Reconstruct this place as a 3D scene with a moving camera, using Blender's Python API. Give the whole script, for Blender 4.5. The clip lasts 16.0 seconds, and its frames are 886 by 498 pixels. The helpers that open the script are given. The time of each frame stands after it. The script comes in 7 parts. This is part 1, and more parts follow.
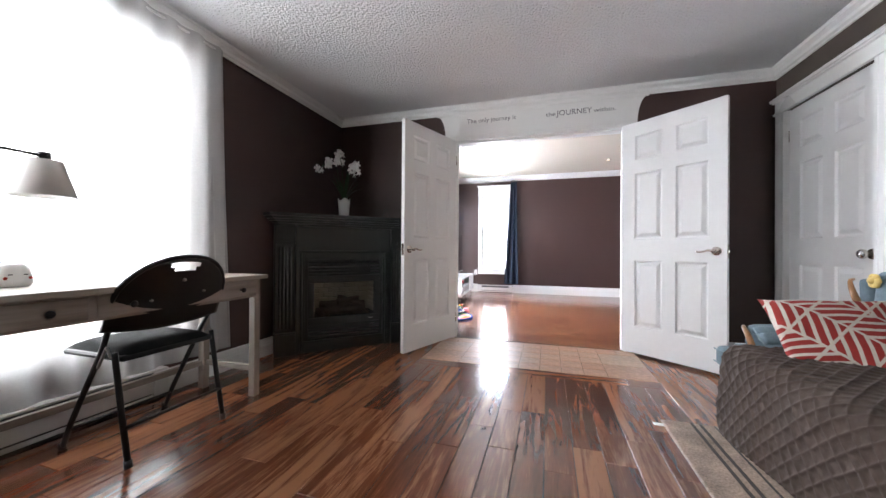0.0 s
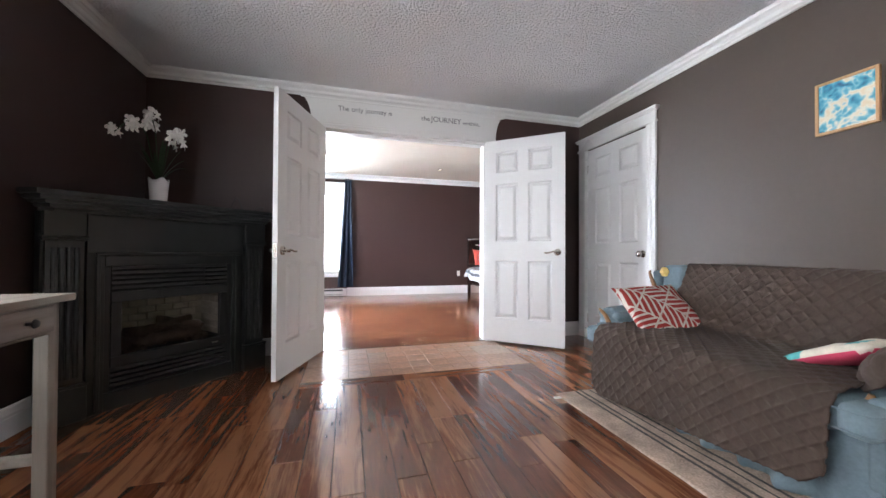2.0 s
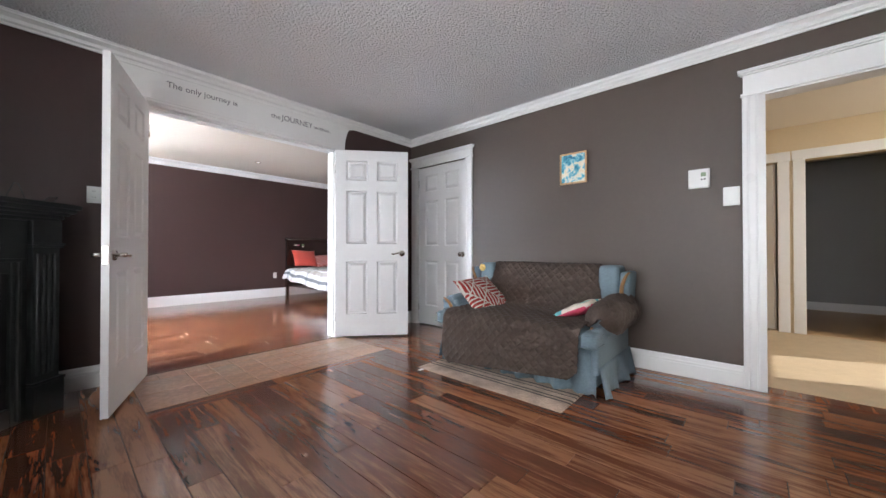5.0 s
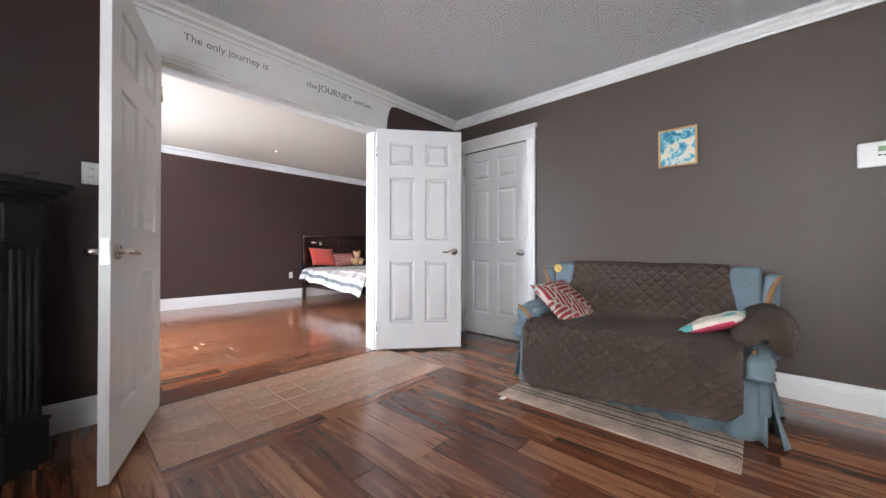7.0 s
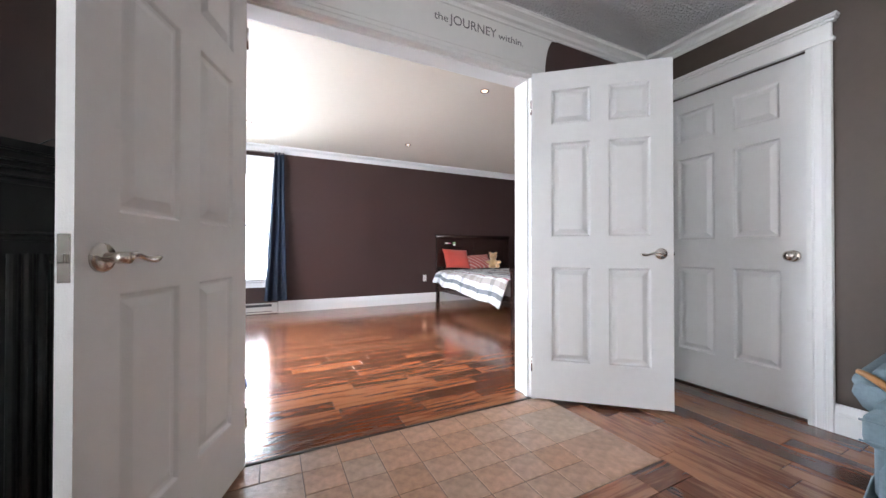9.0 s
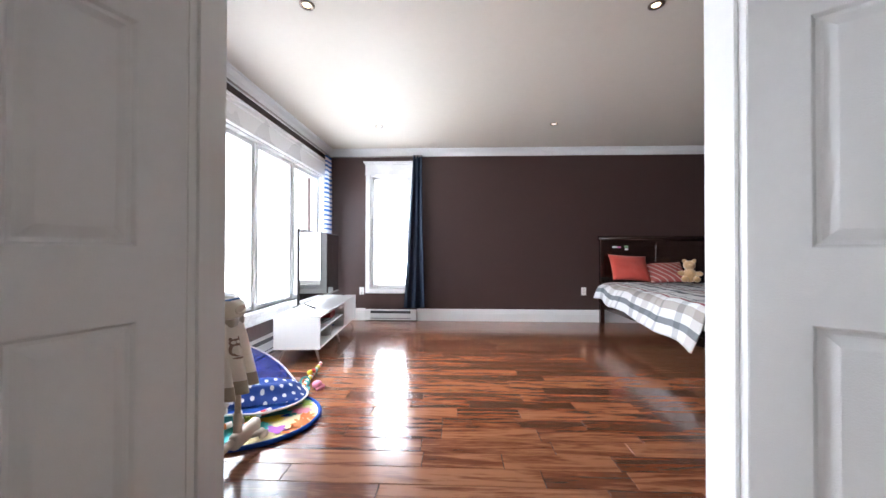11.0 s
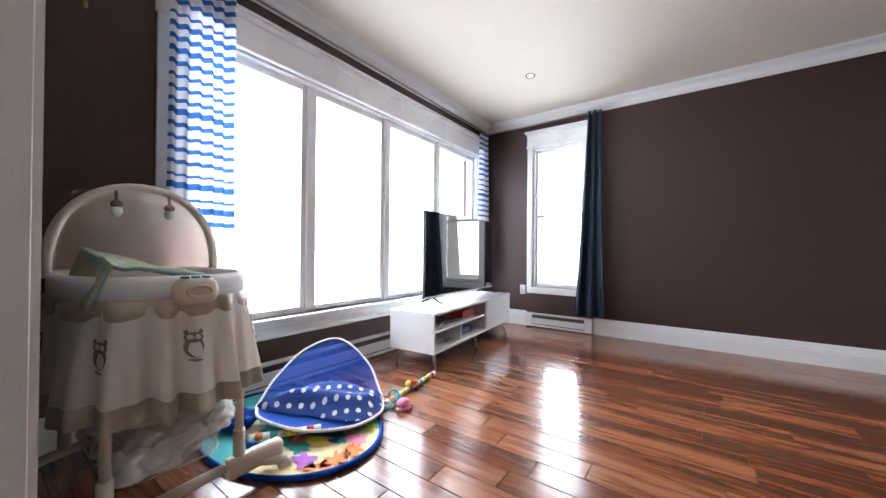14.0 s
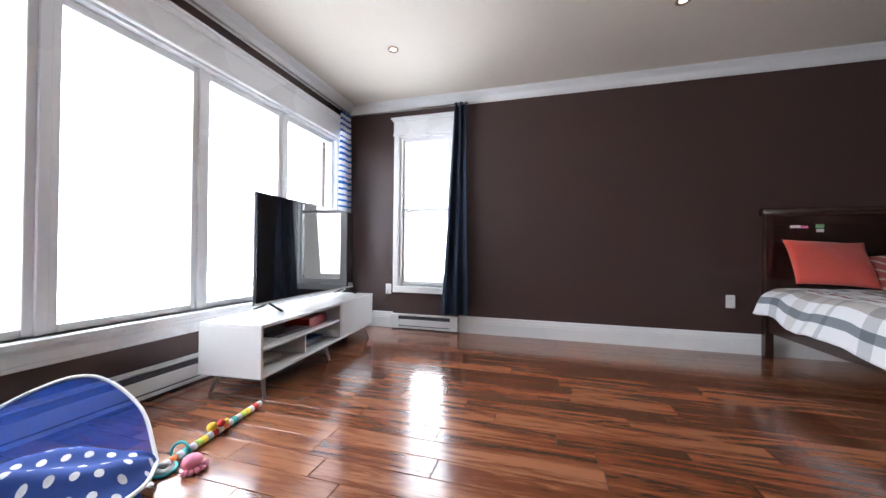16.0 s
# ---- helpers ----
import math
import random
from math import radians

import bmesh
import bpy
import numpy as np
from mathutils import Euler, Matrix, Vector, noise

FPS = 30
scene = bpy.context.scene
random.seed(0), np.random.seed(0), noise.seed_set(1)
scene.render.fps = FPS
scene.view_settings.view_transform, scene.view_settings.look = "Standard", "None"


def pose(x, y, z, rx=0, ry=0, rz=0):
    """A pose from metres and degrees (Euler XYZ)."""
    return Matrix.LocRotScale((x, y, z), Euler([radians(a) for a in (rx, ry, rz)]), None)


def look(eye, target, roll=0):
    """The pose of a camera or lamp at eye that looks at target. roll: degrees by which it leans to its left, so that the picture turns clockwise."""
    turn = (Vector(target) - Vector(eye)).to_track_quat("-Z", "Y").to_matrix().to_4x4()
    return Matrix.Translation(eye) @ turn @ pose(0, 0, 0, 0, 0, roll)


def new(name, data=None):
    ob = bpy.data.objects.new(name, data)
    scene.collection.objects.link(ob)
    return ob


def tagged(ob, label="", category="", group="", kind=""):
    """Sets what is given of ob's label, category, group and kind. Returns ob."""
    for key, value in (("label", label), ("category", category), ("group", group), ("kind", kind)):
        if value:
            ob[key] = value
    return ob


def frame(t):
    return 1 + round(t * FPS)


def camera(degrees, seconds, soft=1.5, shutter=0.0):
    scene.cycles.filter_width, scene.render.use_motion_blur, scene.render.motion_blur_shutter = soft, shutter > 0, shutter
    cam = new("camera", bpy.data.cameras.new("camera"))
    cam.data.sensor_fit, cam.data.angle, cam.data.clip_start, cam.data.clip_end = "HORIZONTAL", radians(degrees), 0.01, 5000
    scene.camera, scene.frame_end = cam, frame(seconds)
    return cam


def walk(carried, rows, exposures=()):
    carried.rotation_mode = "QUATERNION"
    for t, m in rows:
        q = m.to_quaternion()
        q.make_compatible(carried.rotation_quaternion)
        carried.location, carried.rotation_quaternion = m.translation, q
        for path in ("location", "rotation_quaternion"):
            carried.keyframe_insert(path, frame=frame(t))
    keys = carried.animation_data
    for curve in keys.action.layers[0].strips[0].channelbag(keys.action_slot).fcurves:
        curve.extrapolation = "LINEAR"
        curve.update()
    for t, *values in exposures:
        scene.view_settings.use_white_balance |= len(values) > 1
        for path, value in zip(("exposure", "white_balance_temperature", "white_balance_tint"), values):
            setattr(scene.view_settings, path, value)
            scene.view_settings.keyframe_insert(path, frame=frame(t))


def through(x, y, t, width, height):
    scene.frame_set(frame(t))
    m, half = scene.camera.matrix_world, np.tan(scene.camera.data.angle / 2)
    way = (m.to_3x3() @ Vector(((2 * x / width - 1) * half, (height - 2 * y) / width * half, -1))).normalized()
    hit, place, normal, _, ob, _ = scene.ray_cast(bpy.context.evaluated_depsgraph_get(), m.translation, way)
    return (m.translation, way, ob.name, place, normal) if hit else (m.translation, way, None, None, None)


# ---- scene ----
cam = camera(103.8, 16.0)
EXPOSURES = [(0.0, 0.2), (2.5, 0.18), (4.0, 0.05), (7.0, 0.05), (9.0, -0.02), (11.5, -0.54), (14.0, -0.76), (16.0, -0.83)]
PATH = [
    (0, (0.86, 1.019, 0.914), (0.281, 2.933, 0.922), 0.4),
    (0.5, (0.657, 1.066, 0.887), (0.336, 3.04, 0.903), 0.3),
    (1, (0.479, 1.153, 0.9), (0.389, 3.151, 0.917), 0.3),
    (1.5, (0.321, 1.197, 0.913), (0.513, 3.187, 0.932), 0.3),
    (2, (0.14, 1.184, 0.913), (0.67, 3.113, 0.934), 0.3),
    (2.5, (-0.002, 1.132, 0.919), (0.831, 2.95, 0.938), 0.2),
    (3, (-0.2, 1.069, 0.923), (0.897, 2.74, 0.944), 0.1),
    (3.5, (-0.344, 1.021, 0.922), (0.909, 2.579, 0.943), 0.1),
    (4, (-0.498, 0.994, 0.934), (0.879, 2.445, 0.951), 0.1),
    (4.2, (-0.513, 0.994, 0.939), (0.899, 2.41, 0.959), 0.1),
    (6.5, (-0.524, 1.727, 0.939), (0.992, 3.032, 0.951), 0.0),
    (7, (-0.455, 1.919, 0.929), (1.024, 3.265, 0.939), 0.1),
    (7.5, (-0.342, 2.156, 0.922), (1.04, 3.602, 0.932), -0.1),
    (8, (-0.238, 2.39, 0.922), (1.001, 3.96, 0.934), -0.1),
    (8.5, (-0.108, 2.629, 0.927), (0.968, 4.315, 0.939), -0.1),
    (9, (0.033, 2.818, 0.936), (0.921, 4.609, 0.95), -0.0),
    (9.2, (0.089, 2.877, 0.946), (0.909, 4.701, 0.959), 0.1),
    (11.3, (0.797, 3.658, 1.018), (0.561, 5.644, 1.035), 0.1),
    (11.5, (0.841, 3.722, 1.016), (0.502, 5.693, 1.03), 0.1),
    (12, (0.894, 3.93, 0.983), (0.295, 5.838, 1.003), 0.2),
    (12.5, (0.935, 4.117, 0.966), (0.111, 5.94, 0.987), 0.2),
    (13, (0.994, 4.3, 0.942), (-0.014, 6.028, 0.963), 0.3),
    (13.5, (1.021, 4.473, 0.921), (-0.107, 6.125, 0.942), 0.4),
    (14, (1.015, 4.63, 0.891), (-0.154, 6.253, 0.905), 0.5),
    (14.5, (0.983, 4.773, 0.859), (-0.175, 6.404, 0.875), 0.4),
    (15, (0.969, 4.89, 0.854), (-0.087, 6.588, 0.867), 0.5),
    (15.5, (0.979, 4.981, 0.856), (0.115, 6.785, 0.869), 0.6),
    (16, (0.987, 5.068, 0.856), (0.435, 6.99, 0.872), 0.6),
]
walk(cam, [(t, look(eye, target, roll)) for t, eye, target, roll in PATH], EXPOSURES)

# ---- plan, in metres ----
W1, E1, S1, N1 = -1.46, 2.66, -1.9, 4.56      # first room, faces of its walls
W2, E2, S2, N2 = -1.24, 5.0, 4.71, 8.76       # second room
H1, H2 = 2.42, 2.575                          # ceilings
DL, DR, DH = -0.08, 1.525, 2.055             # double doorway, between the jambs
ROOM_1 = Matrix()
ROOM_2 = Matrix.Translation((-0.242, S2, 0)) @ Matrix.Scale(0.982, 4) @ Matrix.Translation((0.26, -S2, 0))   # the second room's plan, to the same scale as the first
SITE = ROOM_1

# ---- world and light ----
world = bpy.data.worlds.new("world")
scene.world = world
world.use_nodes = True
_n, _l = world.node_tree.nodes, world.node_tree.links
_sky = _n.new("ShaderNodeTexSky")
_sky.sky_type, _sky.sun_disc = "NISHITA", False
_sky.sun_elevation, _sky.sun_rotation = radians(37), radians(160)
_l.new(_sky.outputs["Color"], _n["Background"].inputs["Color"])
_n["Background"].inputs["Strength"].default_value = 0.12


def area_light(name, eye, target, sx, sy, watts, colour=(1, 1, 1), spread=140):
    data = bpy.data.lights.new(name, "AREA")
    data.shape, data.size, data.size_y, data.energy, data.color, data.spread = "RECTANGLE", sx, sy, watts, colour, radians(spread)
    ob = new(name, data)
    ob.matrix_world = look(eye, target)
    return ob


def sun_light(azimuth, elevation, strength):
    data = bpy.data.lights.new("sun", "SUN")
    data.energy, data.angle, data.color = strength, radians(0.6), (1.0, 0.95, 0.86)
    ob = new("sun", data)
    ob.matrix_world = pose(0, 0, 8, 90 - elevation, 0, azimuth)
    return ob


area_light("daylight_window_west", (W2 - 0.36, 6.91, 1.34), (W2 + 2, 6.91, 1.2), 3.15, 1.7, 215, (0.81, 0.88, 1.0), 170)
area_light("skylight_window_west", (W2 - 0.42, 6.91, 1.5), (W2 + 2, 6.91, -0.4), 3.15, 1.7, 125, (0.81, 0.88, 1.0), 105)
area_light("daylight_window_north", (-0.29, N2 + 0.32, 1.34), (-0.29, N2 - 2, 1.0), 0.55, 1.6, 58, (0.81, 0.88, 1.0), 176)
area_light("daylight_window_desk", (W1 - 0.2, 1.46, 1.3), (W1 + 2, 1.46, 1.7), 2.5, 1.7, 132, (0.92, 0.945, 1.0), 178)
area_light("daylight_hall", (4.45, -1.66, 1.78), (3.9, 1.4, 0.6), 0.75, 0.8, 45, (1.0, 0.93, 0.82))

sun_light(20, 37, 4.0)


# ---- materials ----
def material(name, colour, rough=0.5, metal=0.0, vary=0.06, grain=40.0, bump=0.0, bump_scale=120.0, spec=0.5, stain=0.0, sheen=0.0, coat=0.0):
    """A plain surface with mottling at two scales and a fine relief."""
    m = bpy.data.materials.new(name)
    m.use_nodes = True
    n, l = m.node_tree.nodes, m.node_tree.links
    b = n["Principled BSDF"]
    b.inputs["Roughness"].default_value = rough
    b.inputs["Metallic"].default_value = metal
    b.inputs["Specular IOR Level"].default_value = spec
    b.inputs["Sheen Weight"].default_value = sheen
    b.inputs["Coat Weight"].default_value = coat
    tc = n.new("ShaderNodeTexCoord")
    fine, broad = n.new("ShaderNodeTexNoise"), n.new("ShaderNodeTexNoise")
    fine.inputs["Scale"].default_value, fine.inputs["Detail"].default_value = grain, 6
    broad.inputs["Scale"].default_value, broad.inputs["Detail"].default_value = grain / 14, 3
    add = n.new("ShaderNodeMath")
    add.operation = "ADD"
    ramp = n.new("ShaderNodeMapRange")
    ramp.inputs["From Min"].default_value, ramp.inputs["From Max"].default_value = 0.6, 1.4
    ramp.inputs["To Min"].default_value, ramp.inputs["To Max"].default_value = 1 - vary - stain, 1 + vary
    mul = n.new("ShaderNodeVectorMath")
    mul.operation = "SCALE"
    mul.inputs[0].default_value = colour
    for node in (fine, broad):
        l.new(tc.outputs["Object"], node.inputs["Vector"])
    l.new(fine.outputs["Fac"], add.inputs[0])
    l.new(broad.outputs["Fac"], add.inputs[1])
    l.new(add.outputs[0], ramp.inputs["Value"])
    l.new(ramp.outputs[0], mul.inputs["Scale"])
    l.new(mul.outputs[0], b.inputs["Base Color"])
    rr = n.new("ShaderNodeMapRange")
    rr.inputs["From Min"].default_value, rr.inputs["From Max"].default_value = 0.3, 0.7
    rr.inputs["To Min"].default_value, rr.inputs["To Max"].default_value = max(0.02, rough * 0.85), min(1, rough * 1.15)
    l.new(broad.outputs["Fac"], rr.inputs["Value"])
    l.new(rr.outputs[0], b.inputs["Roughness"])
    if bump:
        rel, bp = n.new("ShaderNodeTexNoise"), n.new("ShaderNodeBump")
        rel.inputs["Scale"].default_value, rel.inputs["Detail"].default_value = bump_scale, 4
        bp.inputs["Strength"].default_value, bp.inputs["Distance"].default_value = 1.0, bump
        l.new(tc.outputs["Object"], rel.inputs["Vector"])
        l.new(rel.outputs["Fac"], bp.inputs["Height"])
        l.new(bp.outputs[0], b.inputs["Normal"])
    return m


def wood(name, light, dark, rough=0.25, along="Y", scale=6.0, per_piece=0.35, coat=0.0, streak=0.6, pale=None):
    """Grained wood, running along one axis; each piece has its own tone."""
    m = bpy.data.materials.new(name)
    m.use_nodes = True
    n, l = m.node_tree.nodes, m.node_tree.links
    b = n["Principled BSDF"]
    b.inputs["Coat Weight"].default_value, b.inputs["Coat Roughness"].default_value = coat, 0.12
    tc, info, mp = n.new("ShaderNodeTexCoord"), n.new("ShaderNodeObjectInfo"), n.new("ShaderNodeMapping")
    shift = n.new("ShaderNodeVectorMath")
    shift.operation = "SCALE"
    shift.inputs[0].default_value = (37.0, 91.0, 17.0)
    l.new(info.outputs["Random"], shift.inputs["Scale"])
    l.new(shift.outputs[0], mp.inputs["Location"])
    stretch = {"X": (0.09, 1, 1), "Y": (1, 0.09, 1), "Z": (1, 1, 0.09)}[along]
    mp.inputs["Scale"].default_value = [scale * v for v in stretch]
    l.new(tc.outputs["Object"], mp.inputs["Vector"])
    figure, grain = n.new("ShaderNodeTexNoise"), n.new("ShaderNodeTexNoise")
    figure.inputs["Scale"].default_value, figure.inputs["Detail"].default_value, figure.inputs["Distortion"].default_value = 2.2, 5, 1.6
    grain.inputs["Scale"].default_value, grain.inputs["Detail"].default_value = 22, 6
    for node in (figure, grain):
        l.new(mp.outputs[0], node.inputs["Vector"])
    mix = n.new("ShaderNodeMath")
    mix.operation = "MULTIPLY_ADD"
    mix.inputs[1].default_value = 0.35
    l.new(grain.outputs["Fac"], mix.inputs[0])
    l.new(figure.outputs["Fac"], mix.inputs[2])
    tone = n.new("ShaderNodeMath")
    tone.operation = "MULTIPLY_ADD"
    tone.inputs[1].default_value = per_piece
    l.new(info.outputs["Random"], tone.inputs[0])
    l.new(mix.outputs[0], tone.inputs[2])
    ramp = n.new("ShaderNodeValToRGB")
    e = ramp.color_ramp.elements
    lo = 0.5
    e[0].position, e[0].color = lo - 0.12 * streak, (*dark, 1)
    e[1].position, e[1].color = lo + 0.38 + per_piece * 0.9, (*(pale or light), 1)
    mid = e.new(lo + 0.12 + per_piece * 0.55)
    mid.color = (*light, 1)
    l.new(tone.outputs[0], ramp.inputs["Fac"])
    l.new(ramp.outputs["Color"], b.inputs["Base Color"])
    rr = n.new("ShaderNodeMapRange")
    rr.inputs["To Min"].default_value, rr.inputs["To Max"].default_value = rough * 0.75, rough * 1.35
    l.new(grain.outputs["Fac"], rr.inputs["Value"])
    l.new(rr.outputs[0], b.inputs["Roughness"])
    bp = n.new("ShaderNodeBump")
    bp.inputs["Strength"].default_value, bp.inputs["Distance"].default_value = 0.25, 0.0008
    l.new(grain.outputs["Fac"], bp.inputs["Height"])
    l.new(bp.outputs[0], b.inputs["Normal"])
    return m


def glass(name, colour=(1, 1, 1), rough=0.0):
    m = bpy.data.materials.new(name)
    m.use_nodes = True
    b = m.node_tree.nodes["Principled BSDF"]
    b.inputs["Base Color"].default_value = (*colour, 1)
    b.inputs["Roughness"].default_value = rough
    b.inputs["Transmission Weight"].default_value = 1.0
    b.inputs["IOR"].default_value = 1.45
    return m


M_WALL = material("brown_wall_paint", (0.060, 0.033, 0.030), 0.42, vary=0.05, grain=30, bump=0.0012, bump_scale=220, spec=0.4)
# the brown paint again, greyed and paled for bluish daylight on the east wall
M_WALL_DAYLIT = material("brown_paint_daylight_tint", (0.089, 0.068, 0.056), 0.42, vary=0.05, grain=30, bump=0.0012, bump_scale=220, spec=0.4)
M_CEIL1 = material("stippled_ceiling", (0.74, 0.74, 0.75), 0.9, vary=0.03, grain=60, bump=0.028, bump_scale=62)
M_CEIL2 = material("smooth_ceiling_paint", (0.67, 0.605, 0.52), 0.6, vary=0.02, grain=20, bump=0.0008)
M_WHITE = material("white_trim_paint", (0.77, 0.77, 0.76), 0.32, vary=0.02, grain=25, bump=0.0005, bump_scale=160)
M_FRAME = material("white_vinyl_frame", (0.86, 0.86, 0.86), 0.28, vary=0.015, grain=25)
M_DOOR = material("white_door_paint", (0.76, 0.76, 0.76), 0.36, vary=0.025, grain=30, bump=0.0008, bump_scale=240)
M_NICKEL = material("satin_nickel", (0.62, 0.58, 0.53), 0.24, metal=1.0, vary=0.05)
M_FLOOR1 = wood("walnut_plank_lengthwise", (0.144, 0.047, 0.0235), (0.054, 0.0175, 0.009), 0.17, "Y", 7, 0.34, 0.35, 0.8, (0.30, 0.135, 0.068))
M_FLOOR2 = wood("walnut_plank_crosswise", (0.128, 0.038, 0.017), (0.044, 0.013, 0.0065), 0.17, "X", 7, 0.34, 0.35, 0.8, (0.26, 0.105, 0.05))
M_SEAM = material("dark_seam", (0.03, 0.016, 0.010), 0.7, vary=0.2)
M_TILE = material("terracotta_tile", (0.29, 0.175, 0.118), 0.32, vary=0.5, grain=26, bump=0.002, bump_scale=40)
M_GROUT = material("tile_grout", (0.15, 0.11, 0.085), 0.9, vary=0.15, bump=0.001)
M_CARPET = material("beige_carpet", (0.50, 0.40, 0.28), 0.95, vary=0.12, grain=120, bump=0.004, bump_scale=300)
M_CREAM = material("cream_wall_paint", (0.62, 0.50, 0.33), 0.6, vary=0.03)

# each tile has a tone of its own, from clay to slate
_n, _l = M_TILE.node_tree.nodes, M_TILE.node_tree.links
_info, _ramp = _n.new("ShaderNodeObjectInfo"), _n.new("ShaderNodeValToRGB")
_ramp.color_ramp.elements[0].color, _ramp.color_ramp.elements[1].color = (0.33, 0.185, 0.115, 1), (0.27, 0.225, 0.175, 1)
_ramp.color_ramp.elements.new(0.45).color = (0.38, 0.215, 0.14, 1)
_ramp.color_ramp.elements.new(0.8).color = (0.35, 0.225, 0.16, 1)
_l.new(_info.outputs["Random"], _ramp.inputs["Fac"])
for _node in _n:
    if _node.type == "VECT_MATH":
        _l.new(_ramp.outputs["Color"], _node.inputs[0])
M_GLASS = glass("window_glass")
M_GLASS.node_tree.nodes["Principled BSDF"].inputs["IOR"].default_value = 1.02


# ---- mesh helpers ----
def mesh_of(bm, name, mat, smooth=False):
    me = bpy.data.meshes.new(name)
    bmesh.ops.recalc_face_normals(bm, faces=bm.faces)
    if smooth:
        for f in bm.faces:
            f.smooth = True
    bm.to_mesh(me)
    bm.free()
    for m in (mat if isinstance(mat, (list, tuple)) else [mat]):
        me.materials.append(m)
    return me


def part(name, bm, mat, parent=None, label="", smooth=False):
    ob = new(name, mesh_of(bm, name, mat, smooth))
    if parent is not None:
        ob.parent = parent
    else:
        ob.matrix_world = SITE
    return tagged(ob, label)


def thing(name, label, category, group="", at=(0, 0, 0), rz=0.0, kind=""):
    ob = new(name)
    ob.matrix_world = SITE @ pose(*at, 0, 0, rz)
    return tagged(ob, label, category, group, kind)


def box(bm, x0, x1, y0, y1, z0, z1, bevel=0.0, seg=1, mi=0):
    verts = [bm.verts.new(p) for p in ((x0, y0, z0), (x1, y0, z0), (x1, y1, z0), (x0, y1, z0), (x0, y0, z1), (x1, y0, z1), (x1, y1, z1), (x0, y1, z1))]
    faces = [bm.faces.new([verts[i] for i in q]) for q in ((3, 2, 1, 0), (4, 5, 6, 7), (0, 1, 5, 4), (1, 2, 6, 5), (2, 3, 7, 6), (3, 0, 4, 7))]
    for f in faces:
        f.material_index = mi
    if bevel:
        edges = list({e for f in faces for e in f.edges})
        bmesh.ops.bevel(bm, geom=edges, offset=bevel, segments=seg, affect="EDGES", profile=0.5)


def boxes(*dims, bevel=0.0, seg=1):
    bm = bmesh.new()
    for d in dims:
        box(bm, *d, bevel=bevel, seg=seg)
    return bm


def tube(bm, pts, r, n=10, caps=True, radii=None):
    """A round bar along a line of points."""
    pts = [Vector(p) for p in pts]
    rings, side = [], None
    for i, p in enumerate(pts):
        d = (pts[min(i + 1, len(pts) - 1)] - pts[max(i - 1, 0)]).normalized()
        if side is None:
            side = d.orthogonal().normalized()
        side = (side - d * side.dot(d)).normalized()
        up = d.cross(side)
        rad = radii[i] if radii else r
        rings.append([bm.verts.new(p + rad * (math.cos(2 * math.pi * k / n) * side + math.sin(2 * math.pi * k / n) * up)) for k in range(n)])
    for a, b in zip(rings, rings[1:]):
        for k in range(n):
            bm.faces.new((a[k], a[(k + 1) % n], b[(k + 1) % n], b[k]))
    if caps:
        bm.faces.new(rings[0][::-1])
        bm.faces.new(rings[-1])


def lathe(bm, profile, n=24, centre=(0, 0, 0)):
    """A turned shape about z, from rows of radius and height."""
    cx, cy, cz = centre
    rings = [[bm.verts.new((cx + r * math.cos(2 * math.pi * k / n), cy + r * math.sin(2 * math.pi * k / n), cz + z)) for k in range(n)] for r, z in profile]
    for a, b in zip(rings, rings[1:]):
        for k in range(n):
            bm.faces.new((a[k], a[(k + 1) % n], b[(k + 1) % n], b[k]))
    bm.faces.new(rings[0][::-1])
    bm.faces.new(rings[-1])


def extrude_profile(bm, profile, a, b, out):
    """A moulding from a to b (points on the floor plan): profile rows of distance from the wall and height; out is the way off the wall."""
    a, b, out = Vector((*a, 0)), Vector((*b, 0)), Vector((*out, 0))
    ends = [[bm.verts.new(p + out * d + Vector((0, 0, z))) for d, z in profile] for p in (a, b)]
    k = len(profile)
    for i in range(k):
        bm.faces.new((ends[0][i], ends[0][(i + 1) % k], ends[1][(i + 1) % k], ends[1][i]))
    bm.faces.new(ends[0][::-1])
    bm.faces.new(ends[1])


def ring_profile(bm, profile, x0, x1, y0, y1):
    """A moulding round a whole room, mitred in its corners."""
    rings = []
    for d, z in profile:
        rings.append([bm.verts.new(p) for p in ((x0 + d, y0 + d, z), (x1 - d, y0 + d, z), (x1 - d, y1 - d, z), (x0 + d, y1 - d, z))])
    k = len(profile)
    for i in range(k):
        a, b = rings[i], rings[(i + 1) % k]
        for q in range(4):
            bm.faces.new((a[q], a[(q + 1) % 4], b[(q + 1) % 4], b[q]))


def wall_along_x(bm, x0, x1, y0, y1, top, holes=()):
    """A wall with openings: holes are rows of (start, end, bottom, top)."""
    at = x0
    for a, b, lo, hi in sorted(holes):
        if a > at:
            box(bm, at, a, y0, y1, 0, top)
        if lo > 0:
            box(bm, a, b, y0, y1, 0, lo)
        if hi < top:
            box(bm, a, b, y0, y1, hi, top)
        at = b
    if at < x1:
        box(bm, at, x1, y0, y1, 0, top)


def wall_along_y(bm, x0, x1, y0, y1, top, holes=()):
    start = len(bm.verts)
    wall_along_x(bm, y0, y1, x0, x1, top, holes)
    bm.verts.ensure_lookup_table()
    for v in list(bm.verts)[start:]:
        v.co.x, v.co.y = v.co.y, v.co.x


def structure(name, bm, mat, label, category, smooth=False):
    return tagged(part(name, bm, mat, None, label, smooth), label, category, kind="structure")


